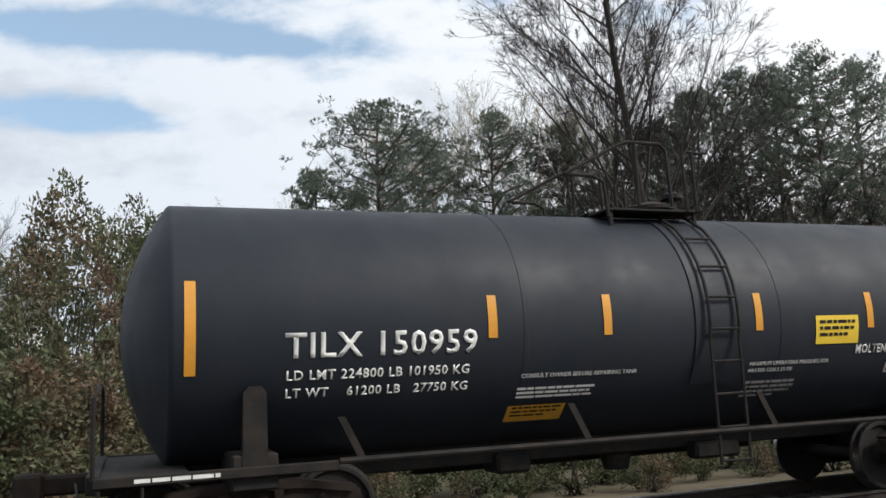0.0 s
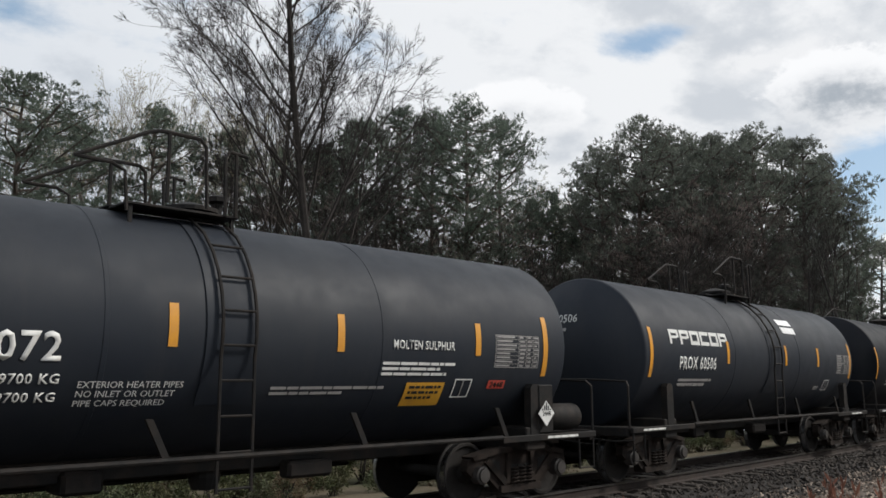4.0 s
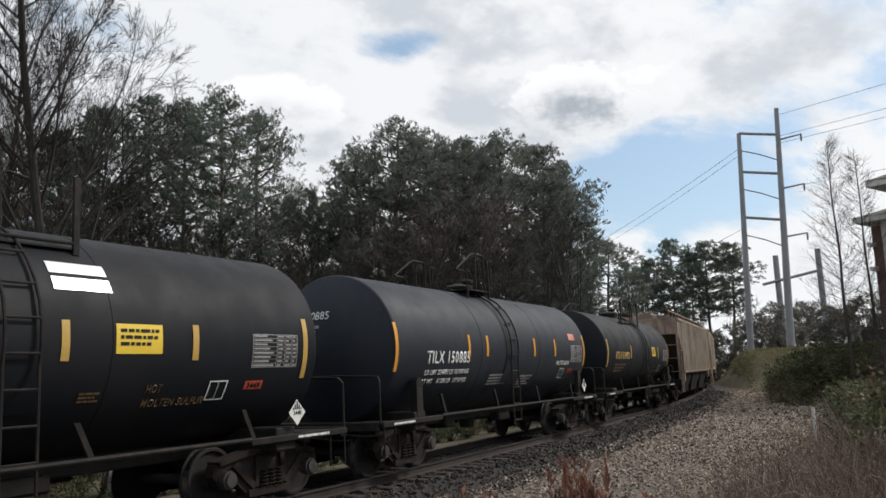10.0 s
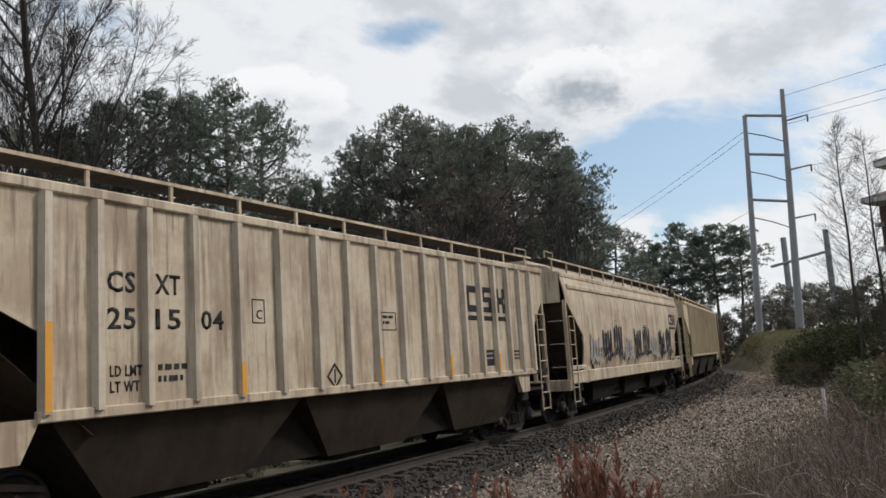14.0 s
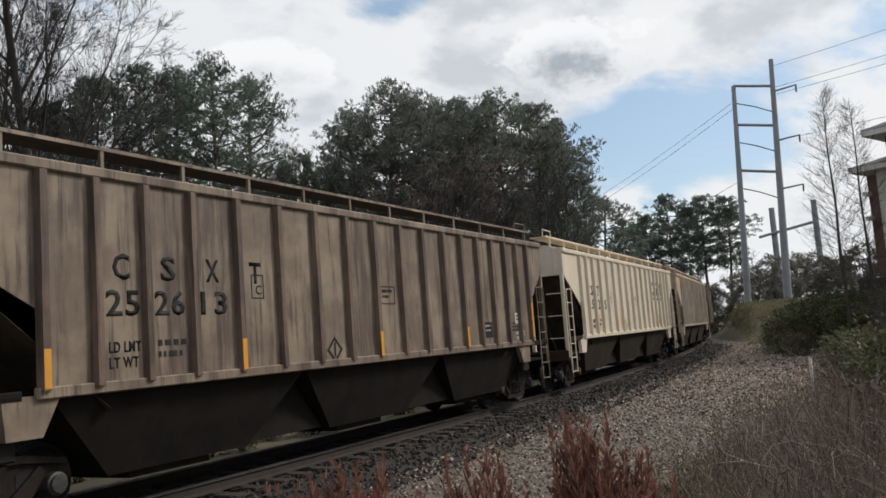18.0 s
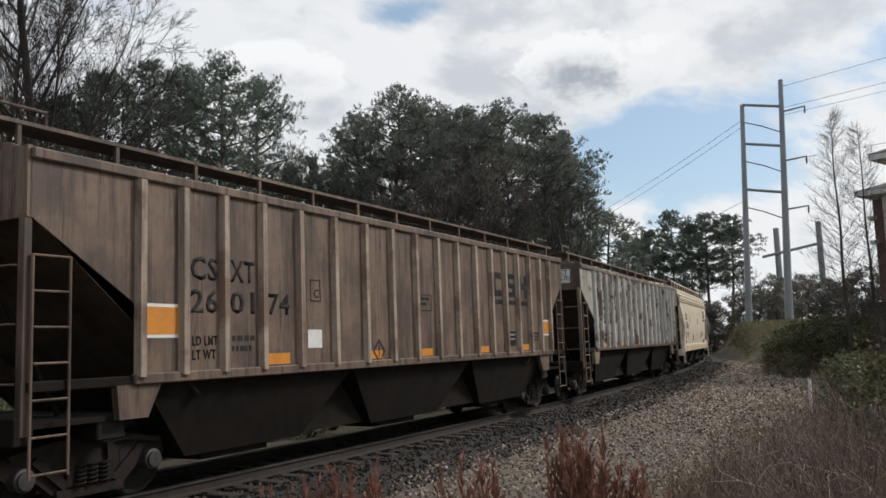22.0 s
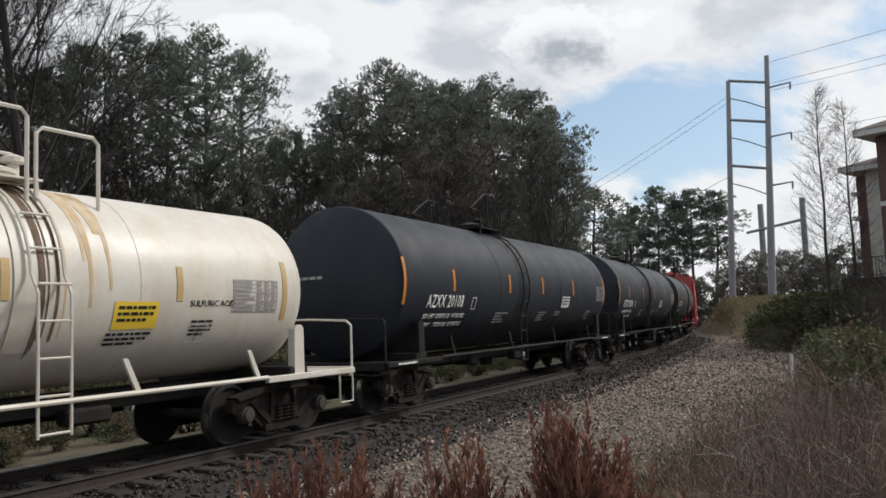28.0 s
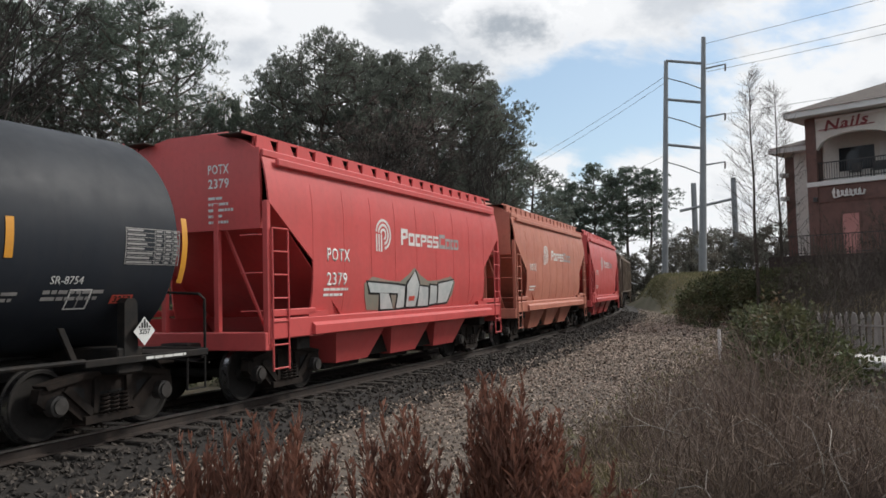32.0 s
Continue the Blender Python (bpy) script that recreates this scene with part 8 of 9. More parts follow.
def build_sedge():
    rs = np.random.RandomState(12)
    # Where the clumps stand and how high they reach over the level of the rails.
    spots = [(47.5, 4.6, 1.25), (48.0, 4.8, 1.05), (49.3, 4.6, 1.20), (50.2, 4.7, 1.12), (51.6, 4.6, 0.95), (50.7, 4.4, 0.92), (41.8, 4.6, 1.20), (40.4, 4.5, 1.05), (42.2, 4.4, 0.95), (39.8, 4.4, 0.92), (41.2, 4.2, 0.8), (31.2, 4.6, 1.05), (33.4, 4.6, 1.08),
             (34.9, 4.5, 1.0), (29.7, 4.5, 0.96), (27.5, 4.5, 0.95), (25.3, 4.5, 0.88), (28.3, 4.6, 1.02), (46.4, 4.6, 1.0), (30.4, 4.2, 0.75), (32.4, 4.2, 0.8), (36.2, 4.4, 0.7), (23.0, 4.5, 0.7), (26.4, 4.2, 0.65), (34.0, 4.1, 0.7), (53.0, 4.8, 0.75), (55.0, 5.0, 0.6)]
    for az, d, top in spots:
        x, y = place(az, d)
        g = ground_z(x, y) - 0.03
        k = (top - g) / 1.22
        ob = tagged(new("broomsedge_clump", SEDGE[rs.randint(3)]), "clump of dry red-brown broomsedge grass", "grass clump", "broomsedge clumps beside the gravel")
        ob.matrix_basis = Matrix.LocRotScale((x, y, g), Euler((0, 0, rs.uniform(0, 6.28))), (0.85, 0.85, k))


build_sedge()


# ---- ballast stones and sleepers ----
def stone_verts(n, rs, pos, size):
    octa = np.array([(1, 0, 0), (0, 1, 0), (-1, 0, 0), (0, -1, 0), (0, 0, 1), (0, 0, -1)], float)
    fc = np.array([(0, 1, 4), (1, 2, 4), (2, 3, 4), (3, 0, 4), (1, 0, 5), (2, 1, 5), (3, 2, 5), (0, 3, 5)])
    a = rs.uniform(0, 6.28, n)
    v = octa[None] * rs.uniform(0.6, 1.3, (n, 6, 1))
    tilt = rs.normal(0, 0.5, (n, 2))
    v[:, :, 2] = v[:, :, 2] * 0.75 + v[:, :, 0] * tilt[:, :1] + v[:, :, 1] * tilt[:, 1:]
    c, s = np.cos(a)[:, None], np.sin(a)[:, None]
    x, y = v[:, :, 0] * c - v[:, :, 1] * s, v[:, :, 0] * s + v[:, :, 1] * c
    v = np.stack([x, y, v[:, :, 2]], -1) * size[:, None, None] + pos[:, None]
    f = fc[None] + (np.arange(n) * 6)[:, None, None]
    return v.reshape(-1, 3), f.reshape(-1, 3)


def build_stones():
    rs = np.random.RandomState(13)
    n = 60000
    s = -14 + 86 * rs.rand(n) ** 1.6
    off = rs.uniform(2.2, 8.6, n)
    keep = rs.rand(n) < np.clip((9.0 - off) / 2.0, 0.12, 1.0)
    s, off = s[keep], off[keep]
    h = np.radians(np.interp(s, TS, TH))
    x, y = np.interp(s, TS, TX) + np.sin(h) * off, np.interp(s, TS, TY) - np.cos(h) * off
    z = np.interp(off, [1.75, 2.6, 3.0, 5.0, 8.0, 9.3], [-0.225, -0.42, -0.44, -0.54, -0.54, -0.72])
    size = rs.uniform(0.018, 0.042, len(s)) * np.clip(np.hypot(x, y) / 16, 1.0, 2.4)
    v, f = stone_verts(len(s), rs, np.stack([x, y, z + 0.008], -1), size)
    # Oily stones in and beside the track.
    m = 26000
    s2, o2 = -10 + 70 * rs.rand(m) ** 1.5, rs.uniform(-1.5, 2.75, m)
    h2 = np.radians(np.interp(s2, TS, TH))
    x2, y2 = np.interp(s2, TS, TX) + np.sin(h2) * o2, np.interp(s2, TS, TY) - np.cos(h2) * o2
    z2 = np.interp(o2, [1.75, 2.6, 3.0], [-0.205, -0.41, -0.43])
    v2, f2 = stone_verts(m, rs, np.stack([x2, y2, z2], -1), rs.uniform(0.025, 0.05, m) * np.clip(np.hypot(x2, y2) / 16, 1.0, 2.2))
    tagged(new("oily_stones", mesh_of(v2, f2, material("oily_stone", (0.050, 0.041, 0.034), 0.9, second=(0.022, 0.018, 0.016), scale=9, amount=0.8, random_value=0.5, island=True))), "dark oily ballast stones in the track", "stones", kind="stuff")
    tagged(new("ballast_stones", mesh_of(v, f, M_BALLAST)), "loose grey and tan ballast stones", "stones", kind="stuff")


build_stones()


def build_sleepers():
    bed = bpy.data.objects["ballast_bed"]
    rs = np.random.RandomState(14)
    me = finish(boxes((-0.115, 0.115, -1.30, 1.30, -0.36, -0.175), bevel=0.015), M_TIE)
    plate = finish(boxes((-0.09, 0.09, -0.17, 0.17, -0.176, -0.160), bevel=0.004), M_RAIL)
    s, i = -12.0, 0
    while s < 118:
        x, y, h = track(s, rs.normal(0, 0.04))
        ob = new("sleeper", me)
        ob.parent = bed
        ob.matrix_basis = Matrix.LocRotScale((x, y, rs.normal(0, 0.006)), Euler((0, 0, h + rs.normal(0, 0.012))), None)
        if s < 40:
            for off in (0.7525, -0.7525):
                px, py, _ = track(s, off)
                o = new("tie_plate", plate)
                o.parent = bed
                o.matrix_basis = Matrix.LocRotScale((px, py, 0), Euler((0, 0, h)), None)
        s += 0.53
        i += 1


build_sleepers()


# ---- power line ----
M_POLE = material("weathered_steel_pole", (0.27, 0.28, 0.29), 0.6, metal=0.2, second=(0.20, 0.21, 0.22), scale=0.5, amount=0.7)
M_WIRE = material("dark_cable", (0.06, 0.06, 0.065), 0.6, second=(0.04, 0.04, 0.045), scale=2)
M_INSULATOR = material("brown_insulator", (0.10, 0.07, 0.06), 0.35, second=(0.07, 0.05, 0.045), scale=5)


def power_pole(az, dist, top_el, r0, r1, arms, label, other=None, lean=0.0):
    x, y = place(az, dist)
    g = ground_z(x, y)
    top = EYE + dist * math.tan(radians(top_el))
    ob = tagged(new("power_pole"), label, "power pole", "power poles")
    ob.matrix_basis = Matrix.Translation((x, y, g)) @ Matrix.Rotation(radians(lean), 4, Vector((math.sin(radians(az)), math.cos(radians(az)), 0)))
    h = top - g
    part("shaft", tube(bmesh.new(), [(0, 0, -0.5), (0, 0, h * 0.5), (0, 0, h)], r0, 16, r1=r1), M_POLE, ob, smooth=True)
    for zf, dx, dy, rise in arms:
        z = zf * h
        arm = part("arm", tube(bmesh.new(), [(0, 0, z), (dx, dy, z + rise)], 0.11, 8, r1=0.07), M_POLE, ob)
        part("insulator", spin([(-0.75, 0.03), (-0.7, 0.09), (-0.1, 0.09), (0.0, 0.03)], 8, "z", centre=(dx * 0.97, dy * 0.97, z + rise)), M_INSULATOR, arm)
    return Vector((x, y, g)), h


def build_power_line():
    gap = Vector((*place(61.85, 92), 0)) - Vector((*place(59.5, 92), 0))
    side = Vector((0.15, -1.0, 0)).normalized()
    a, ha = power_pole(59.15, 92, 14.75, 0.36, 0.22, (), "tall grey steel power pole, joined to its twin by cross arms", lean=2.4)
    b, hb = power_pole(61.55, 92, 16.0, 0.42, 0.23, [(z, side.x * 2.4, side.y * 2.4, 0.2) for z in (0.865, 0.66, 0.46)], "tall grey steel power pole with side arms and insulators", lean=2.4)
    slant = Vector((math.cos(radians(60)), -math.sin(radians(60)), 0)) * math.tan(radians(2.4))
    up = lambda z: Vector((0, 0, z)) + slant * z
    for za in (1.0, 0.82, 0.61):
        frame_ = tagged(new("cross_arm"), "grey steel cross arm between two power poles", "cross arm", "cross arms")
        part("beam", tube(bmesh.new(), [a + up(za * ha), b + up(za * ha - 0.7)], 0.15, 8), M_POLE, frame_)
        mid = (a + b) / 2 + up((za - 0.11) * ha)
        if za > 0:
            part("jumper", tube(bmesh.new(), [a + up((za - 0.08) * ha), mid, b + up((za - 0.15) * ha)], 0.06, 5), M_WIRE, frame_)
    # Wires run off over the wood, and the other way past the building.
    far_, near_ = Vector((139, 144, 0)), Vector((60, -80, 0))
    for base_, h, fracs in ((a, ha, (0.93, 0.90, 0.56, 0.42)), (b, hb, (0.97, 0.88, 0.85, 0.66))):
        for i, fz in enumerate(fracs):
            p = base_ + up(fz * h)
            ends = (far_ + Vector((2.0 * i, 0, fz * h + 1.5)), near_ + Vector((1.5 * i, 0, fz * h + 2.0)))
            for q in ends[:1] if base_ is a else ends[1:]:
                pts = [p.lerp(q, t) - Vector((0, 0, 4 * 1.6 * t * (1 - t))) for t in np.linspace(0, 1, 17)]
                tagged(new("power_cable", finish(tube(bmesh.new(), pts, 0.022, 4, caps=False), M_WIRE)), "thin dark power cable strung between poles", "cable", "power cables")
    # The lower frame behind.
    c, d = Vector((*place(61.2, 125), 0)), Vector((*place(63.7, 125), 0))
    fr = tagged(new("pole_frame"), "grey steel frame of two posts and a slanting beam", "pole frame")
    for p, el in ((c, 6.7), (d, 6.9)):
        g = ground_z(p.x, p.y)
        part("post", tube(bmesh.new(), [(p.x, p.y, g - 0.3), (p.x, p.y, EYE + 125 * math.tan(radians(el)))], 0.45, 10, r1=0.38), M_POLE, fr, smooth=True)
    part("beam", tube(bmesh.new(), [(c.x - 1.5, c.y + 1.5, EYE + 125 * math.tan(radians(4.9))), (d.x, d.y, EYE + 125 * math.tan(radians(5.55)))], 0.2, 8), M_POLE, fr, smooth=True)


build_power_line()


# ---- the brick building ----
M_BRICK = material("red_brick", (0.150, 0.082, 0.068), 0.85, second=(0.105, 0.060, 0.052), scale=2.0, amount=0.7, bump=0.4, bump_scale=30)
M_STUCCO = material("cream_stucco", (0.62, 0.59, 0.54), 0.85, second=(0.53, 0.50, 0.46), scale=0.8, amount=0.6, bump=0.2, bump_scale=30)
M_TRIM = material("white_trim_paint", (0.66, 0.65, 0.63), 0.6, second=(0.56, 0.55, 0.53), scale=1.2, amount=0.5)
M_SHINGLE = material("brown_grey_shingles", (0.12, 0.10, 0.088), 0.9, second=(0.085, 0.07, 0.064), scale=2.5, amount=0.8, bump=0.5, bump_scale=20)
M_DOOR = material("faded_pink_door", (0.44, 0.20, 0.18), 0.6, second=(0.38, 0.17, 0.15), scale=2, amount=0.5)
M_DARKRAIL = material("black_iron_railing", (0.03, 0.03, 0.032), 0.5, second=(0.05, 0.045, 0.04), scale=4)
M_SIGNRED = material("dark_red_sign", (0.22, 0.03, 0.035), 0.5, second=(0.17, 0.03, 0.03), scale=3)
M_GLASS = material("dark_window_glass", (0.02, 0.024, 0.028), 0.1, second=(0.03, 0.034, 0.038), scale=1)


def arch_panel(y0, y1, z_spring, z_crown, z_top, x0, x1):
    """A spandrel over an arched opening."""
    bm = bmesh.new()
    n = 14
    ym, hw = (y0 + y1) / 2, (y1 - y0) / 2
    lower = [(y0 + (y1 - y0) * i / n, z_spring + (z_crown - z_spring) * math.sqrt(max(0.0, 1 - ((2 * i / n - 1) ** 2)))) for i in range(n + 1)]
    for x in (x0, x1):
        for i in range(n):
            (ya, za), (yb, zb) = lower[i], lower[i + 1]
            vs = [bm.verts.new((x, ya, za)), bm.verts.new((x, yb, zb)), bm.verts.new((x, yb, z_top)), bm.verts.new((x, ya, z_top))]
            bm.faces.new(vs if x == x1 else vs[::-1])
    for i in range(n):
        (ya, za), (yb, zb) = lower[i], lower[i + 1]
        bm.faces.new([bm.verts.new(p) for p in ((x0, ya, za), (x1, ya, za), (x1, yb, zb), (x0, yb, zb))])
    bmesh.ops.recalc_face_normals(bm, faces=bm.faces[:])
    return bm


def railing(parent, y0, y1, x, z0, z1, step=0.13, mat=None):
    rail = part("railing", boxes((x - 0.025, x + 0.025, y0, y1, z1 - 0.05, z1), (x - 0.02, x + 0.02, y0, y1, z0 + 0.08, z0 + 0.12)), mat or M_DARKRAIL, parent)
    n = int(abs(y1 - y0) / step)
    for i in range(n):
        y = min(y0, y1) + (i + 0.5) * abs(y1 - y0) / n
        part("baluster", lambda: boxes((-0.011, 0.011, -0.011, 0.011, 0.0, z1 - z0)), mat or M_DARKRAIL, rail, key=f"baluster{z1 - z0:.2f}", at=Matrix.Translation((x, y, z0)))
    return rail


def sign_strokes(parent, name, mat, x, y, z, w, h, seed, r=0.05):
    """A cursive sign reduced to flowing strokes."""
    rs = np.random.RandomState(seed)
    pts = []
    n = 34
    for i in range(n):
        t = i / (n - 1)
        pts.append((x, y - w * t - 0.06 * w * math.cos(i * 1.35), z + h * (0.45 + (0.55 if i < 5 else 0.30 + 0.12 * rs.rand()) * math.sin(i * 1.35))))
    part(name, tube(bmesh.new(), pts, r, 5), mat, parent, "flowing cursive sign")


def build_shops():
    X, Y, Z0 = 46.3, 18.6, 3.15
    ob = tagged(new("brick_building"), "two-storey brick building with arched balconies and a hipped roof", "building")
    depth, z_floor, z_eave = 14.0, 7.2, 10.75
    bays = [(Y - 4.6 * i, Y - 4.6 * (i + 1)) for i in range(4)]
    y_end = bays[-1][1] - 0.9
    # Ground floor and the core behind the balconies.
    part("ground_floor", boxes((X + 0.06, X + depth, y_end, Y - 0.06, Z0 - 2.6, z_floor - 0.25)), M_BRICK, ob)
    part("balcony_slab", boxes((X - 0.06, X + depth, y_end, Y + 0.03, z_floor - 0.25, z_floor), bevel=0.02), M_TRIM, ob)
    part("upper_wall", boxes((X + 2.2, X + depth, y_end, Y - 0.1, z_floor + 0.003, z_eave)), M_STUCCO, ob)
    part("balcony_ceiling", boxes((X + 0.1, X + 2.2, y_end, Y - 0.1, z_eave - 0.25, z_eave - 0.15)), M_STUCCO, ob)
    for i in range(5):
        yp = Y - 4.6 * i
        part("pier", boxes((X - 0.05, X + 0.85, yp - 0.55, yp, z_floor + 0.004, z_eave - 0.05), bevel=0.01), M_BRICK, ob)
        part("pier_base", boxes((X - 0.05, X + 0.5, yp - 0.55, yp, Z0 - 2.6, z_floor - 0.255), bevel=0.01), M_BRICK, ob)
        part("wall_lamp", boxes((X - 0.25, X - 0.05, yp - 0.55, yp - 0.35, 6.1, 6.35), bevel=0.03), M_DARKRAIL, ob)
    for i, (ya, yb) in enumerate(bays):
        a, b = yb, ya - 0.55
        part("arch", arch_panel(a, b, 8.95, 9.72, z_eave - 0.06, X + 0.02, X + 0.35), M_STUCCO, ob)
        part("arch_moulding", boxes((X - 0.03, X + 0.015, a, b, z_eave - 0.22, z_eave - 0.12)), M_TRIM, ob)
        railing(ob, a, b, X + 0.15, z_floor + 0.02, z_floor + 1.05)
        part("string_course", boxes((X + 0.02, X + 0.12, a, b, 6.05, 6.18)), M_BRICK, ob)
        part("balcony_door", boxes((X + 2.14, X + 2.21, a + 0.5, a + 1.5, z_floor + 0.02, z_floor + 2.1)), M_TRIM, ob)
        part("balcony_window", boxes((X + 2.15, X + 2.21, a + 1.8, b - 0.4, z_floor + 0.7, z_floor + 2.0)), M_GLASS, ob)
        dz = Z0 + 0.05
        if i % 2 == 0:
            door = part("door", boxes((X - 0.0, X + 0.07, a + 2.0, a + 2.85, dz, dz + 2.15), bevel=0.01), M_DOOR, ob, "faded pink door")
            part("door_frame", boxes((X - 0.02, X + 0.08, a + 1.92, a + 2.0, dz, dz + 2.25), (X - 0.02, X + 0.08, a + 2.85, a + 2.93, dz, dz + 2.25), (X - 0.02, X + 0.08, a + 2.0, a + 2.85, dz + 2.15, dz + 2.25)), M_BRICK, door)
    # Signs.
    bm = fit_text("Nails", 0.55, 2.2)
    for v in bm.verts:
        v.co = Vector((X - 0.05, Y - 1.05 - v.co.x - 0.28 * v.co.y, 9.92 + v.co.y + 0.05 * v.co.x))
    part("red_sign", bm, M_SIGNRED, ob, "dark red slanted sign lettering")
    part("red_sign_backing", boxes((X - 0.035, X - 0.0, Y - 3.6, Y - 0.75, 9.98, 10.02)), M_SIGNRED, ob)
    sign_strokes(ob, "white_sign", M_TRIM, X - 0.10, Y - 1.35, 6.25, 1.55, 0.50, 8, 0.06)
    # Fascia and hipped roof.
    e = 0.85
    x0, x1, y0, y1 = X - e, X + depth + e, y_end - e, Y + e
    part("fascia", boxes((x0, x0 + 0.12, y0, y1, z_eave, z_eave + 0.32), (x1 - 0.12, x1, y0, y1, z_eave, z_eave + 0.32), (x0 + 0.12, x1 - 0.12, y1 - 0.12, y1, z_eave, z_eave + 0.32), (x0 + 0.12, x1 - 0.12, y0, y0 + 0.12, z_eave, z_eave + 0.32)), M_TRIM, ob)
    part("soffit", boxes((x0 + 0.02, x1 - 0.02, y0 + 0.02, y1 - 0.02, z_eave + 0.003, z_eave + 0.05)), M_TRIM, ob)
    bm = bmesh.new()
    zr, m = z_eave + 3.4, (x1 - x0) / 2
    v = [bm.verts.new(p) for p in ((x0 - 0.06, y0 - 0.06, z_eave + 0.325), (x1 + 0.06, y0 - 0.06, z_eave + 0.325), (x1 + 0.06, y1 + 0.06, z_eave + 0.325), (x0 - 0.06, y1 + 0.06, z_eave + 0.325), ((x0 + x1) / 2, y0 + m, zr), ((x0 + x1) / 2, y1 - m, zr))]
    for f in ((0, 1, 4), (1, 2, 5, 4), (2, 3, 5), (3, 0, 4, 5), (0, 3, 2, 1)):
        bm.faces.new([v[i] for i in f])
    bmesh.ops.recalc_face_normals(bm, faces=bm.faces[:])
    part("roof", bm, M_SHINGLE, ob)
    # The set-back wing with a pale wall.
    part("wing_wall", boxes((X + 3.0, X + 12, Y - 0.05, Y + 1.95, Z0 - 2.6, 9.4)), M_STUCCO, ob)
    part("wing_pier", boxes((X + 3.0, X + 12, Y + 1.95, Y + 2.5, Z0 - 2.6, 9.2), bevel=0.01), M_BRICK, ob)
    part("wing_fascia", boxes((X + 2.2, X + 12.6, Y - 0.04, Y + 3.1, 9.4, 9.7)), M_TRIM, ob)
    bm = bmesh.new()
    v = [bm.verts.new(p) for p in ((X + 2.15, Y - 0.04, 9.705), (X + 12.6, Y - 0.04, 9.705), (X + 12.6, Y + 3.15, 9.705), (X + 2.15, Y + 3.15, 9.705), (X + 4.5, Y - 0.04, 10.6), (X + 11, Y - 0.04, 10.6))]
    for f in ((0, 3, 4), (3, 2, 5, 4), (2, 1, 5), (0, 4, 5, 1), (0, 1, 2, 3)):
        bm.faces.new([v[i] for i in f])
    bmesh.ops.recalc_face_normals(bm, faces=bm.faces[:])
    part("wing_roof", bm, M_SHINGLE, ob)
    for z in (8.0, 6.6):
        part("bracket", boxes((X + 2.5, X + 3.05, Y + 2.3, Y + 2.65, z, z + 0.25), bevel=0.03), M_TRIM, ob)
    # Terrace wall and railing in front.
    tw = tagged(new("terrace_wall", finish(boxes((X - 2.6, X - 2.2, y_end, Y + 1.2, 0.2, Z0), bevel=0.02), material("dark_retaining_brick", (0.055, 0.04, 0.036), 0.9, second=(0.035, 0.028, 0.026), scale=1.5, amount=0.7, bump=0.4))), "dark brick retaining wall below the terrace", "wall", kind="structure")
    tagged(new("terrace_floor", finish(boxes((X - 2.2, X - 0.0, y_end, Y + 1.2, Z0 - 0.3, Z0 - 0.02)), M_STUCCO)), "pale paved terrace before the building", "terrace", kind="structure")
    fence = tagged(new("terrace_railing"), "black iron railing along the terrace edge", "railing")
    railing(fence, y_end, Y + 1.2, X - 2.4, Z0 + 0.01, Z0 + 1.05, 0.16)
    chair = tagged(new("balcony_chair"), "dark metal chair on the upper balcony", "chair")
    for i, (cy, w) in enumerate(((Y - 1.9, 0.5), (Y - 3.0, 0.7))):
        part("seat", boxes((X + 0.8, X + 1.3, cy - w, cy, z_floor + 0.45, z_floor + 0.5)), M_DARKRAIL, chair)
        part("backrest", boxes((X + 1.26, X + 1.3, cy - w, cy, z_floor + 0.5, z_floor + 0.95)), M_DARKRAIL, chair)
        for dx in (0.82, 1.26):
            for dy in (0.04, w - 0.04):
                part("leg", boxes((X + dx - 0.02, X + dx + 0.02, cy - dy - 0.02, cy - dy + 0.02, z_floor, z_floor + 0.45)), M_DARKRAIL, chair)


build_shops()


def build_house():
    """The house and garage far to the left, behind the shrubs."""
    x, y = place(-32.0, 50)
    g = ground_z(x, y)
    m = pose(x, y, g, 0, 0, 30)
    siding = material("white_siding", (0.66, 0.66, 0.65), 0.6, second=(0.56, 0.56, 0.56), scale=1, amount=0.4)
    roof_m = material("grey_shingles", (0.17, 0.175, 0.185), 0.9, second=(0.12, 0.125, 0.135), scale=2, amount=0.7, bump=0.4)
    for nm, x0, x1, wall, ridge, lab in (("house", -9, 0.2, 6.2, 9.8, "white-sided house with a grey shingle roof"), ("garage", 0.6, 4.6, 6.6, 8.6, "small white-sided building with a shuttered gable")):
        ob = tagged(new(nm), lab, nm)
        ob.matrix_basis = m
        part("wall", boxes((x0, x1, -3.5, 3.5, -0.4, wall)), siding, ob)
        bm = bmesh.new()
        xm = (x0 + x1) / 2
        v = [bm.verts.new(p) for p in ((x0 - 0.4, -3.9, wall), (x1 + 0.4, -3.9, wall), (x1 + 0.4, 3.9, wall), (x0 - 0.4, 3.9, wall), (x0 - 0.4, 0, ridge), (x1 + 0.4, 0, ridge))]
        for f in ((0, 1, 5, 4), (2, 3, 4, 5), (0, 4, 3), (1, 2, 5), (0, 3, 2, 1)):
            bm.faces.new([v[i] for i in f])
        bmesh.ops.recalc_face_normals(bm, faces=bm.faces[:])
        part("roof", bm, roof_m, ob)
        for i in range(12):
            part("siding_board", boxes((x0, x1, -3.53, -3.5, 0.5 * i, 0.5 * i + 0.46)), siding, ob)
        part("window", boxes((xm - 0.6, xm + 0.6, -3.56, -3.51, 3.6, 4.9)), M_GLASS, ob)


build_house()


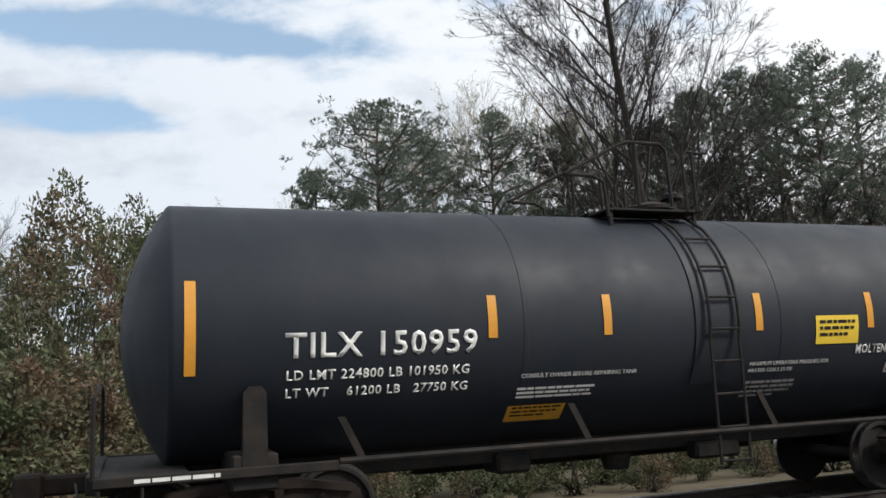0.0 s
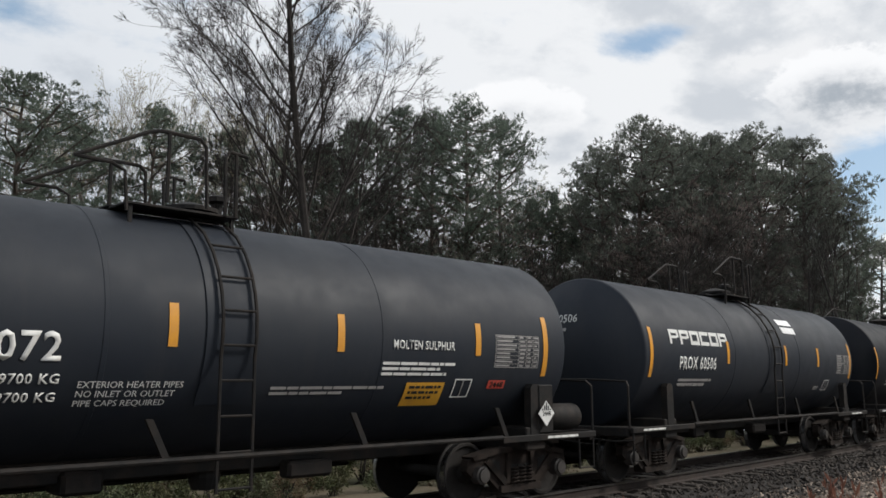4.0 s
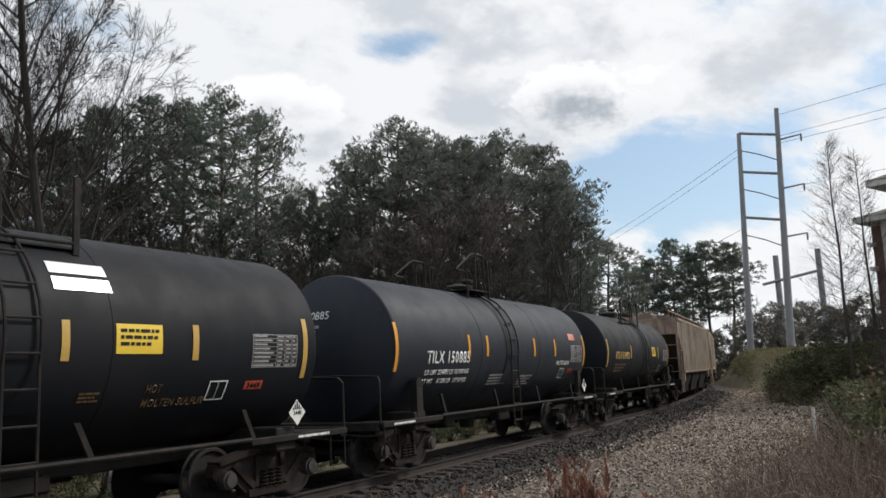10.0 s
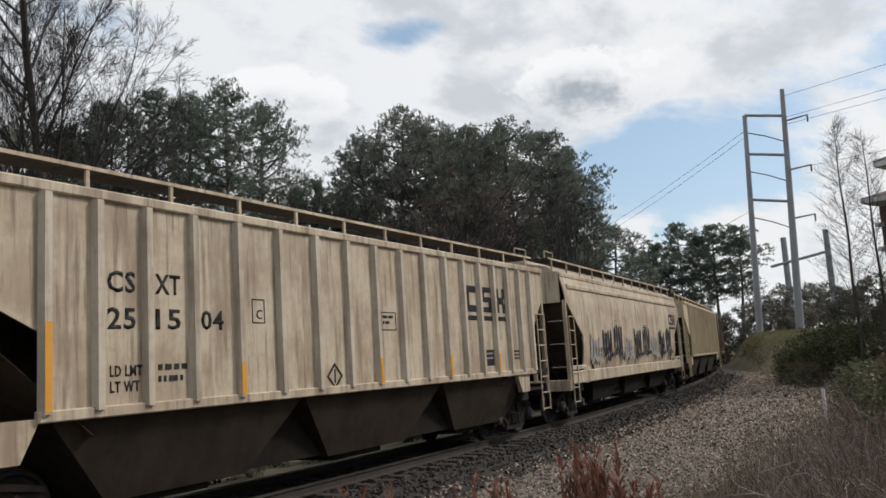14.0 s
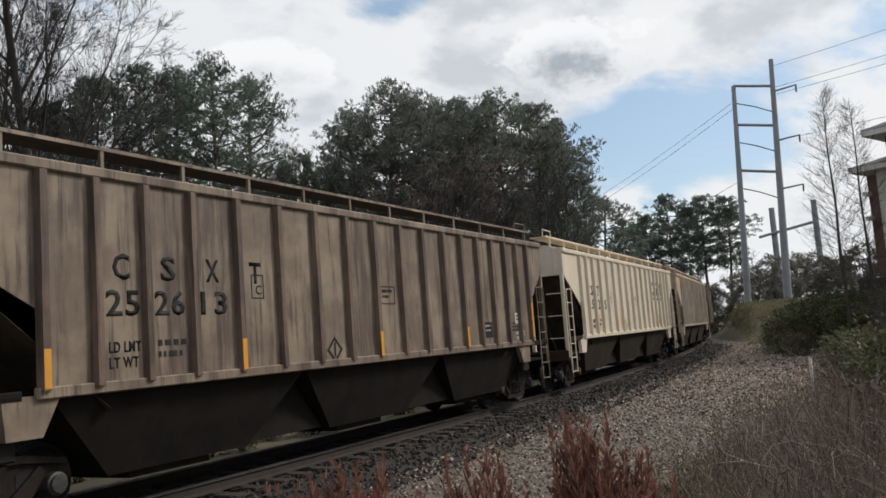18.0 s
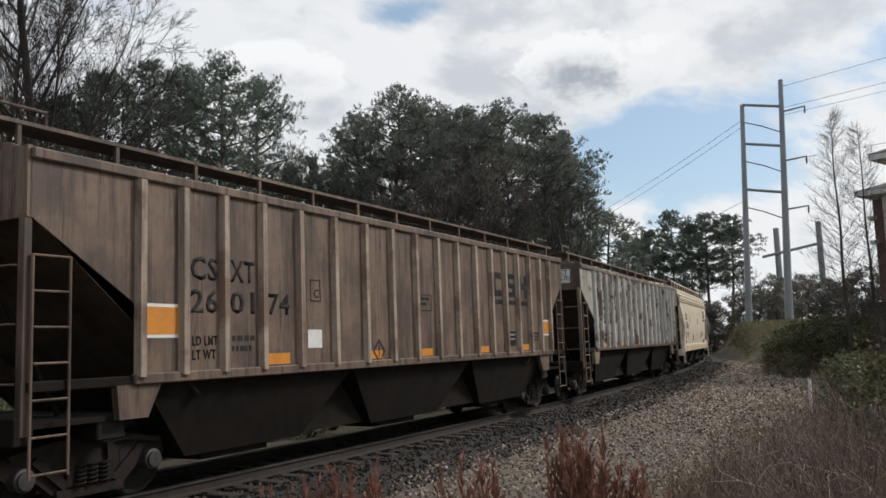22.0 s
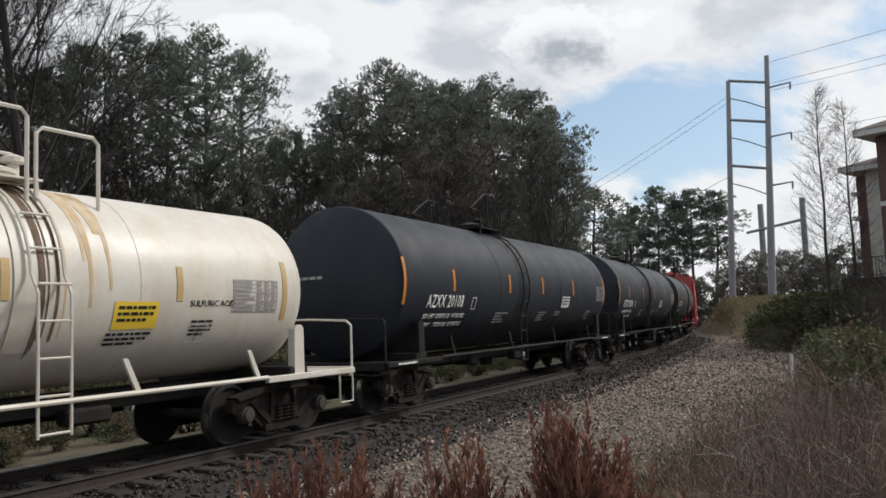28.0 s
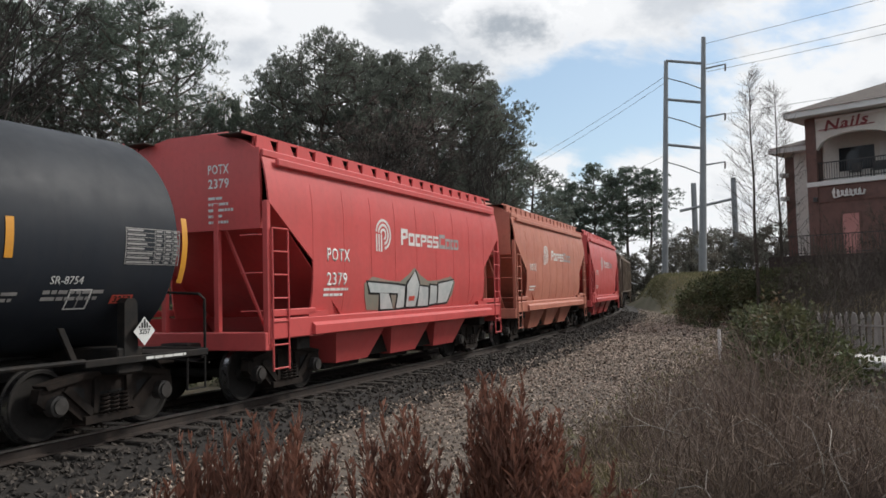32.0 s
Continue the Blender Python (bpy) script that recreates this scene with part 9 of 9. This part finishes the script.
def build_small_things():
    x, y = place(62.4, 26)
    g = ground_z(x, y)
    post = tagged(new("marker_post"), "thin pale marker post in the weeds", "post")
    post.matrix_basis = pose(x, y, g, 0, 2, 10)
    part("shaft", boxes((-0.04, 0.04, -0.04, 0.04, -0.2, 1.0), bevel=0.012), M_TRIM, post)
    part("cap", boxes((-0.045, 0.045, -0.045, 0.045, 1.002, 1.03), bevel=0.01), M_TRIM, post)
    # A weathered picket fence at the foot of the bank.
    grey = material("weathered_picket_wood", (0.30, 0.28, 0.26), 0.9, second=(0.19, 0.175, 0.16), scale=3, amount=0.8, bump=0.3, random_value=0.25)
    fence = tagged(new("picket_fence"), "weathered grey picket fence among weeds", "fence")
    ax, ay = place(68.5, 17.4)
    bx, by = place(76.5, 15.4)
    n = 26
    for i in range(n):
        t = i / (n - 1)
        px, py = ax + (bx - ax) * t, ay + (by - ay) * t
        part("picket", lambda: prism(bmesh.new(), [(-0.04, 0.0), (0.04, 0.0), (0.04, 0.78), (0.0, 0.86), (-0.04, 0.78)], -0.01, 0.01), grey, fence, key="picket",
             at=pose(px, py, 0.33, 0, (i * 37 % 7 - 3) * 1.2, math.degrees(math.atan2(by - ay, bx - ax))))
    for z in (0.22, 0.62):
        part("fence_rail", tube(bmesh.new(), [(ax, ay + 0.03, 0.33 + z), (bx, by + 0.03, 0.33 + z)], 0.025, 4), grey, fence)
    concrete = material("stained_concrete", (0.20, 0.19, 0.175), 0.9, second=(0.12, 0.11, 0.10), scale=1.5, amount=0.8, bump=0.3)
    base = tagged(new("low_wall"), "low stained concrete wall below a picket fence", "wall")
    line = Vector((bx - ax, by - ay, 0)).normalized()
    m = Matrix(((line.x, -line.y, 0, ax), (line.y, line.x, 0, ay), (0, 0, 1, 0), (0, 0, 0, 1)))
    base.matrix_basis = m
    span = math.hypot(bx - ax, by - ay)
    part("wall_body", boxes((-0.1, span + 0.1, -0.09, 0.09, -0.8, 0.28), bevel=0.01), concrete, base)
    part("coping", boxes((-0.12, span + 0.12, -0.11, 0.11, 0.283, 0.328), bevel=0.01), concrete, base)
    slab = tagged(new("concrete_ledge"), "pale concrete ledge before the fence", "ledge")
    slab.matrix_basis = m
    part("ledge_body", boxes((0.9, span + 1.0, -1.9, -1.1, -0.8, 0.40), bevel=0.02), concrete, slab)
    part("ledge_top", boxes((0.85, span + 1.05, -1.95, -1.05, 0.403, 0.55), bevel=0.02), material("pale_concrete", (0.50, 0.49, 0.47), 0.8, second=(0.38, 0.37, 0.35), scale=2, amount=0.6), slab)
    # A crumpled plastic bag caught in the brambles.
    rs = np.random.RandomState(3)
    bm = bmesh.new()
    bmesh.ops.create_icosphere(bm, subdivisions=3, radius=0.16)
    for v in bm.verts:
        v.co *= 0.75 + 0.35 * noise.noise(v.co * 9) + 0.25 * noise.noise(v.co * 23)
        v.co.z *= 0.7
    x, y = place(66.2, 6.6)
    bag = tagged(new("plastic_bag", finish(bm, material("blue_grey_plastic", (0.32, 0.35, 0.40), 0.35, second=(0.5, 0.52, 0.55), scale=5, amount=0.7), True)), "crumpled grey-blue plastic bag in the brambles", "bag")
    bag.matrix_basis = pose(x, y, ground_z(x, y) + 0.10)


build_small_things()


# ---- movement ----
def motions():
    times = [0.5 * i for i in range(65)]
    for car, mid, length in CARS:
        reach = length / 2 - 2.0
        rows = []
        for t in times:
            s = mid - advance(t)
            xa, ya, _ = track(s - reach)
            xb, yb, _ = track(s + reach)
            rows.append((t, pose((xa + xb) / 2, (ya + yb) / 2, 0, 0, 0, math.degrees(math.atan2(yb - ya, xb - xa)))))
        walk(car, rows)
    # Each wheelset rolls as far as the train goes.
    for i, ax in enumerate((-0.889, 0.889)):
        first, rest = WHEELS[i][0], WHEELS[i][1:]
        walk(first, [(n / 20, pose(ax, 0, 0.457) @ Matrix.Rotation(-advance(n / 20) / 0.457, 4, "Y")) for n in range(641)])
        for ob in rest:
            ob.rotation_mode = "QUATERNION"
            data = ob.animation_data_create()
            data.action = first.animation_data.action
            data.action_slot = first.animation_data.action_slot


motions()
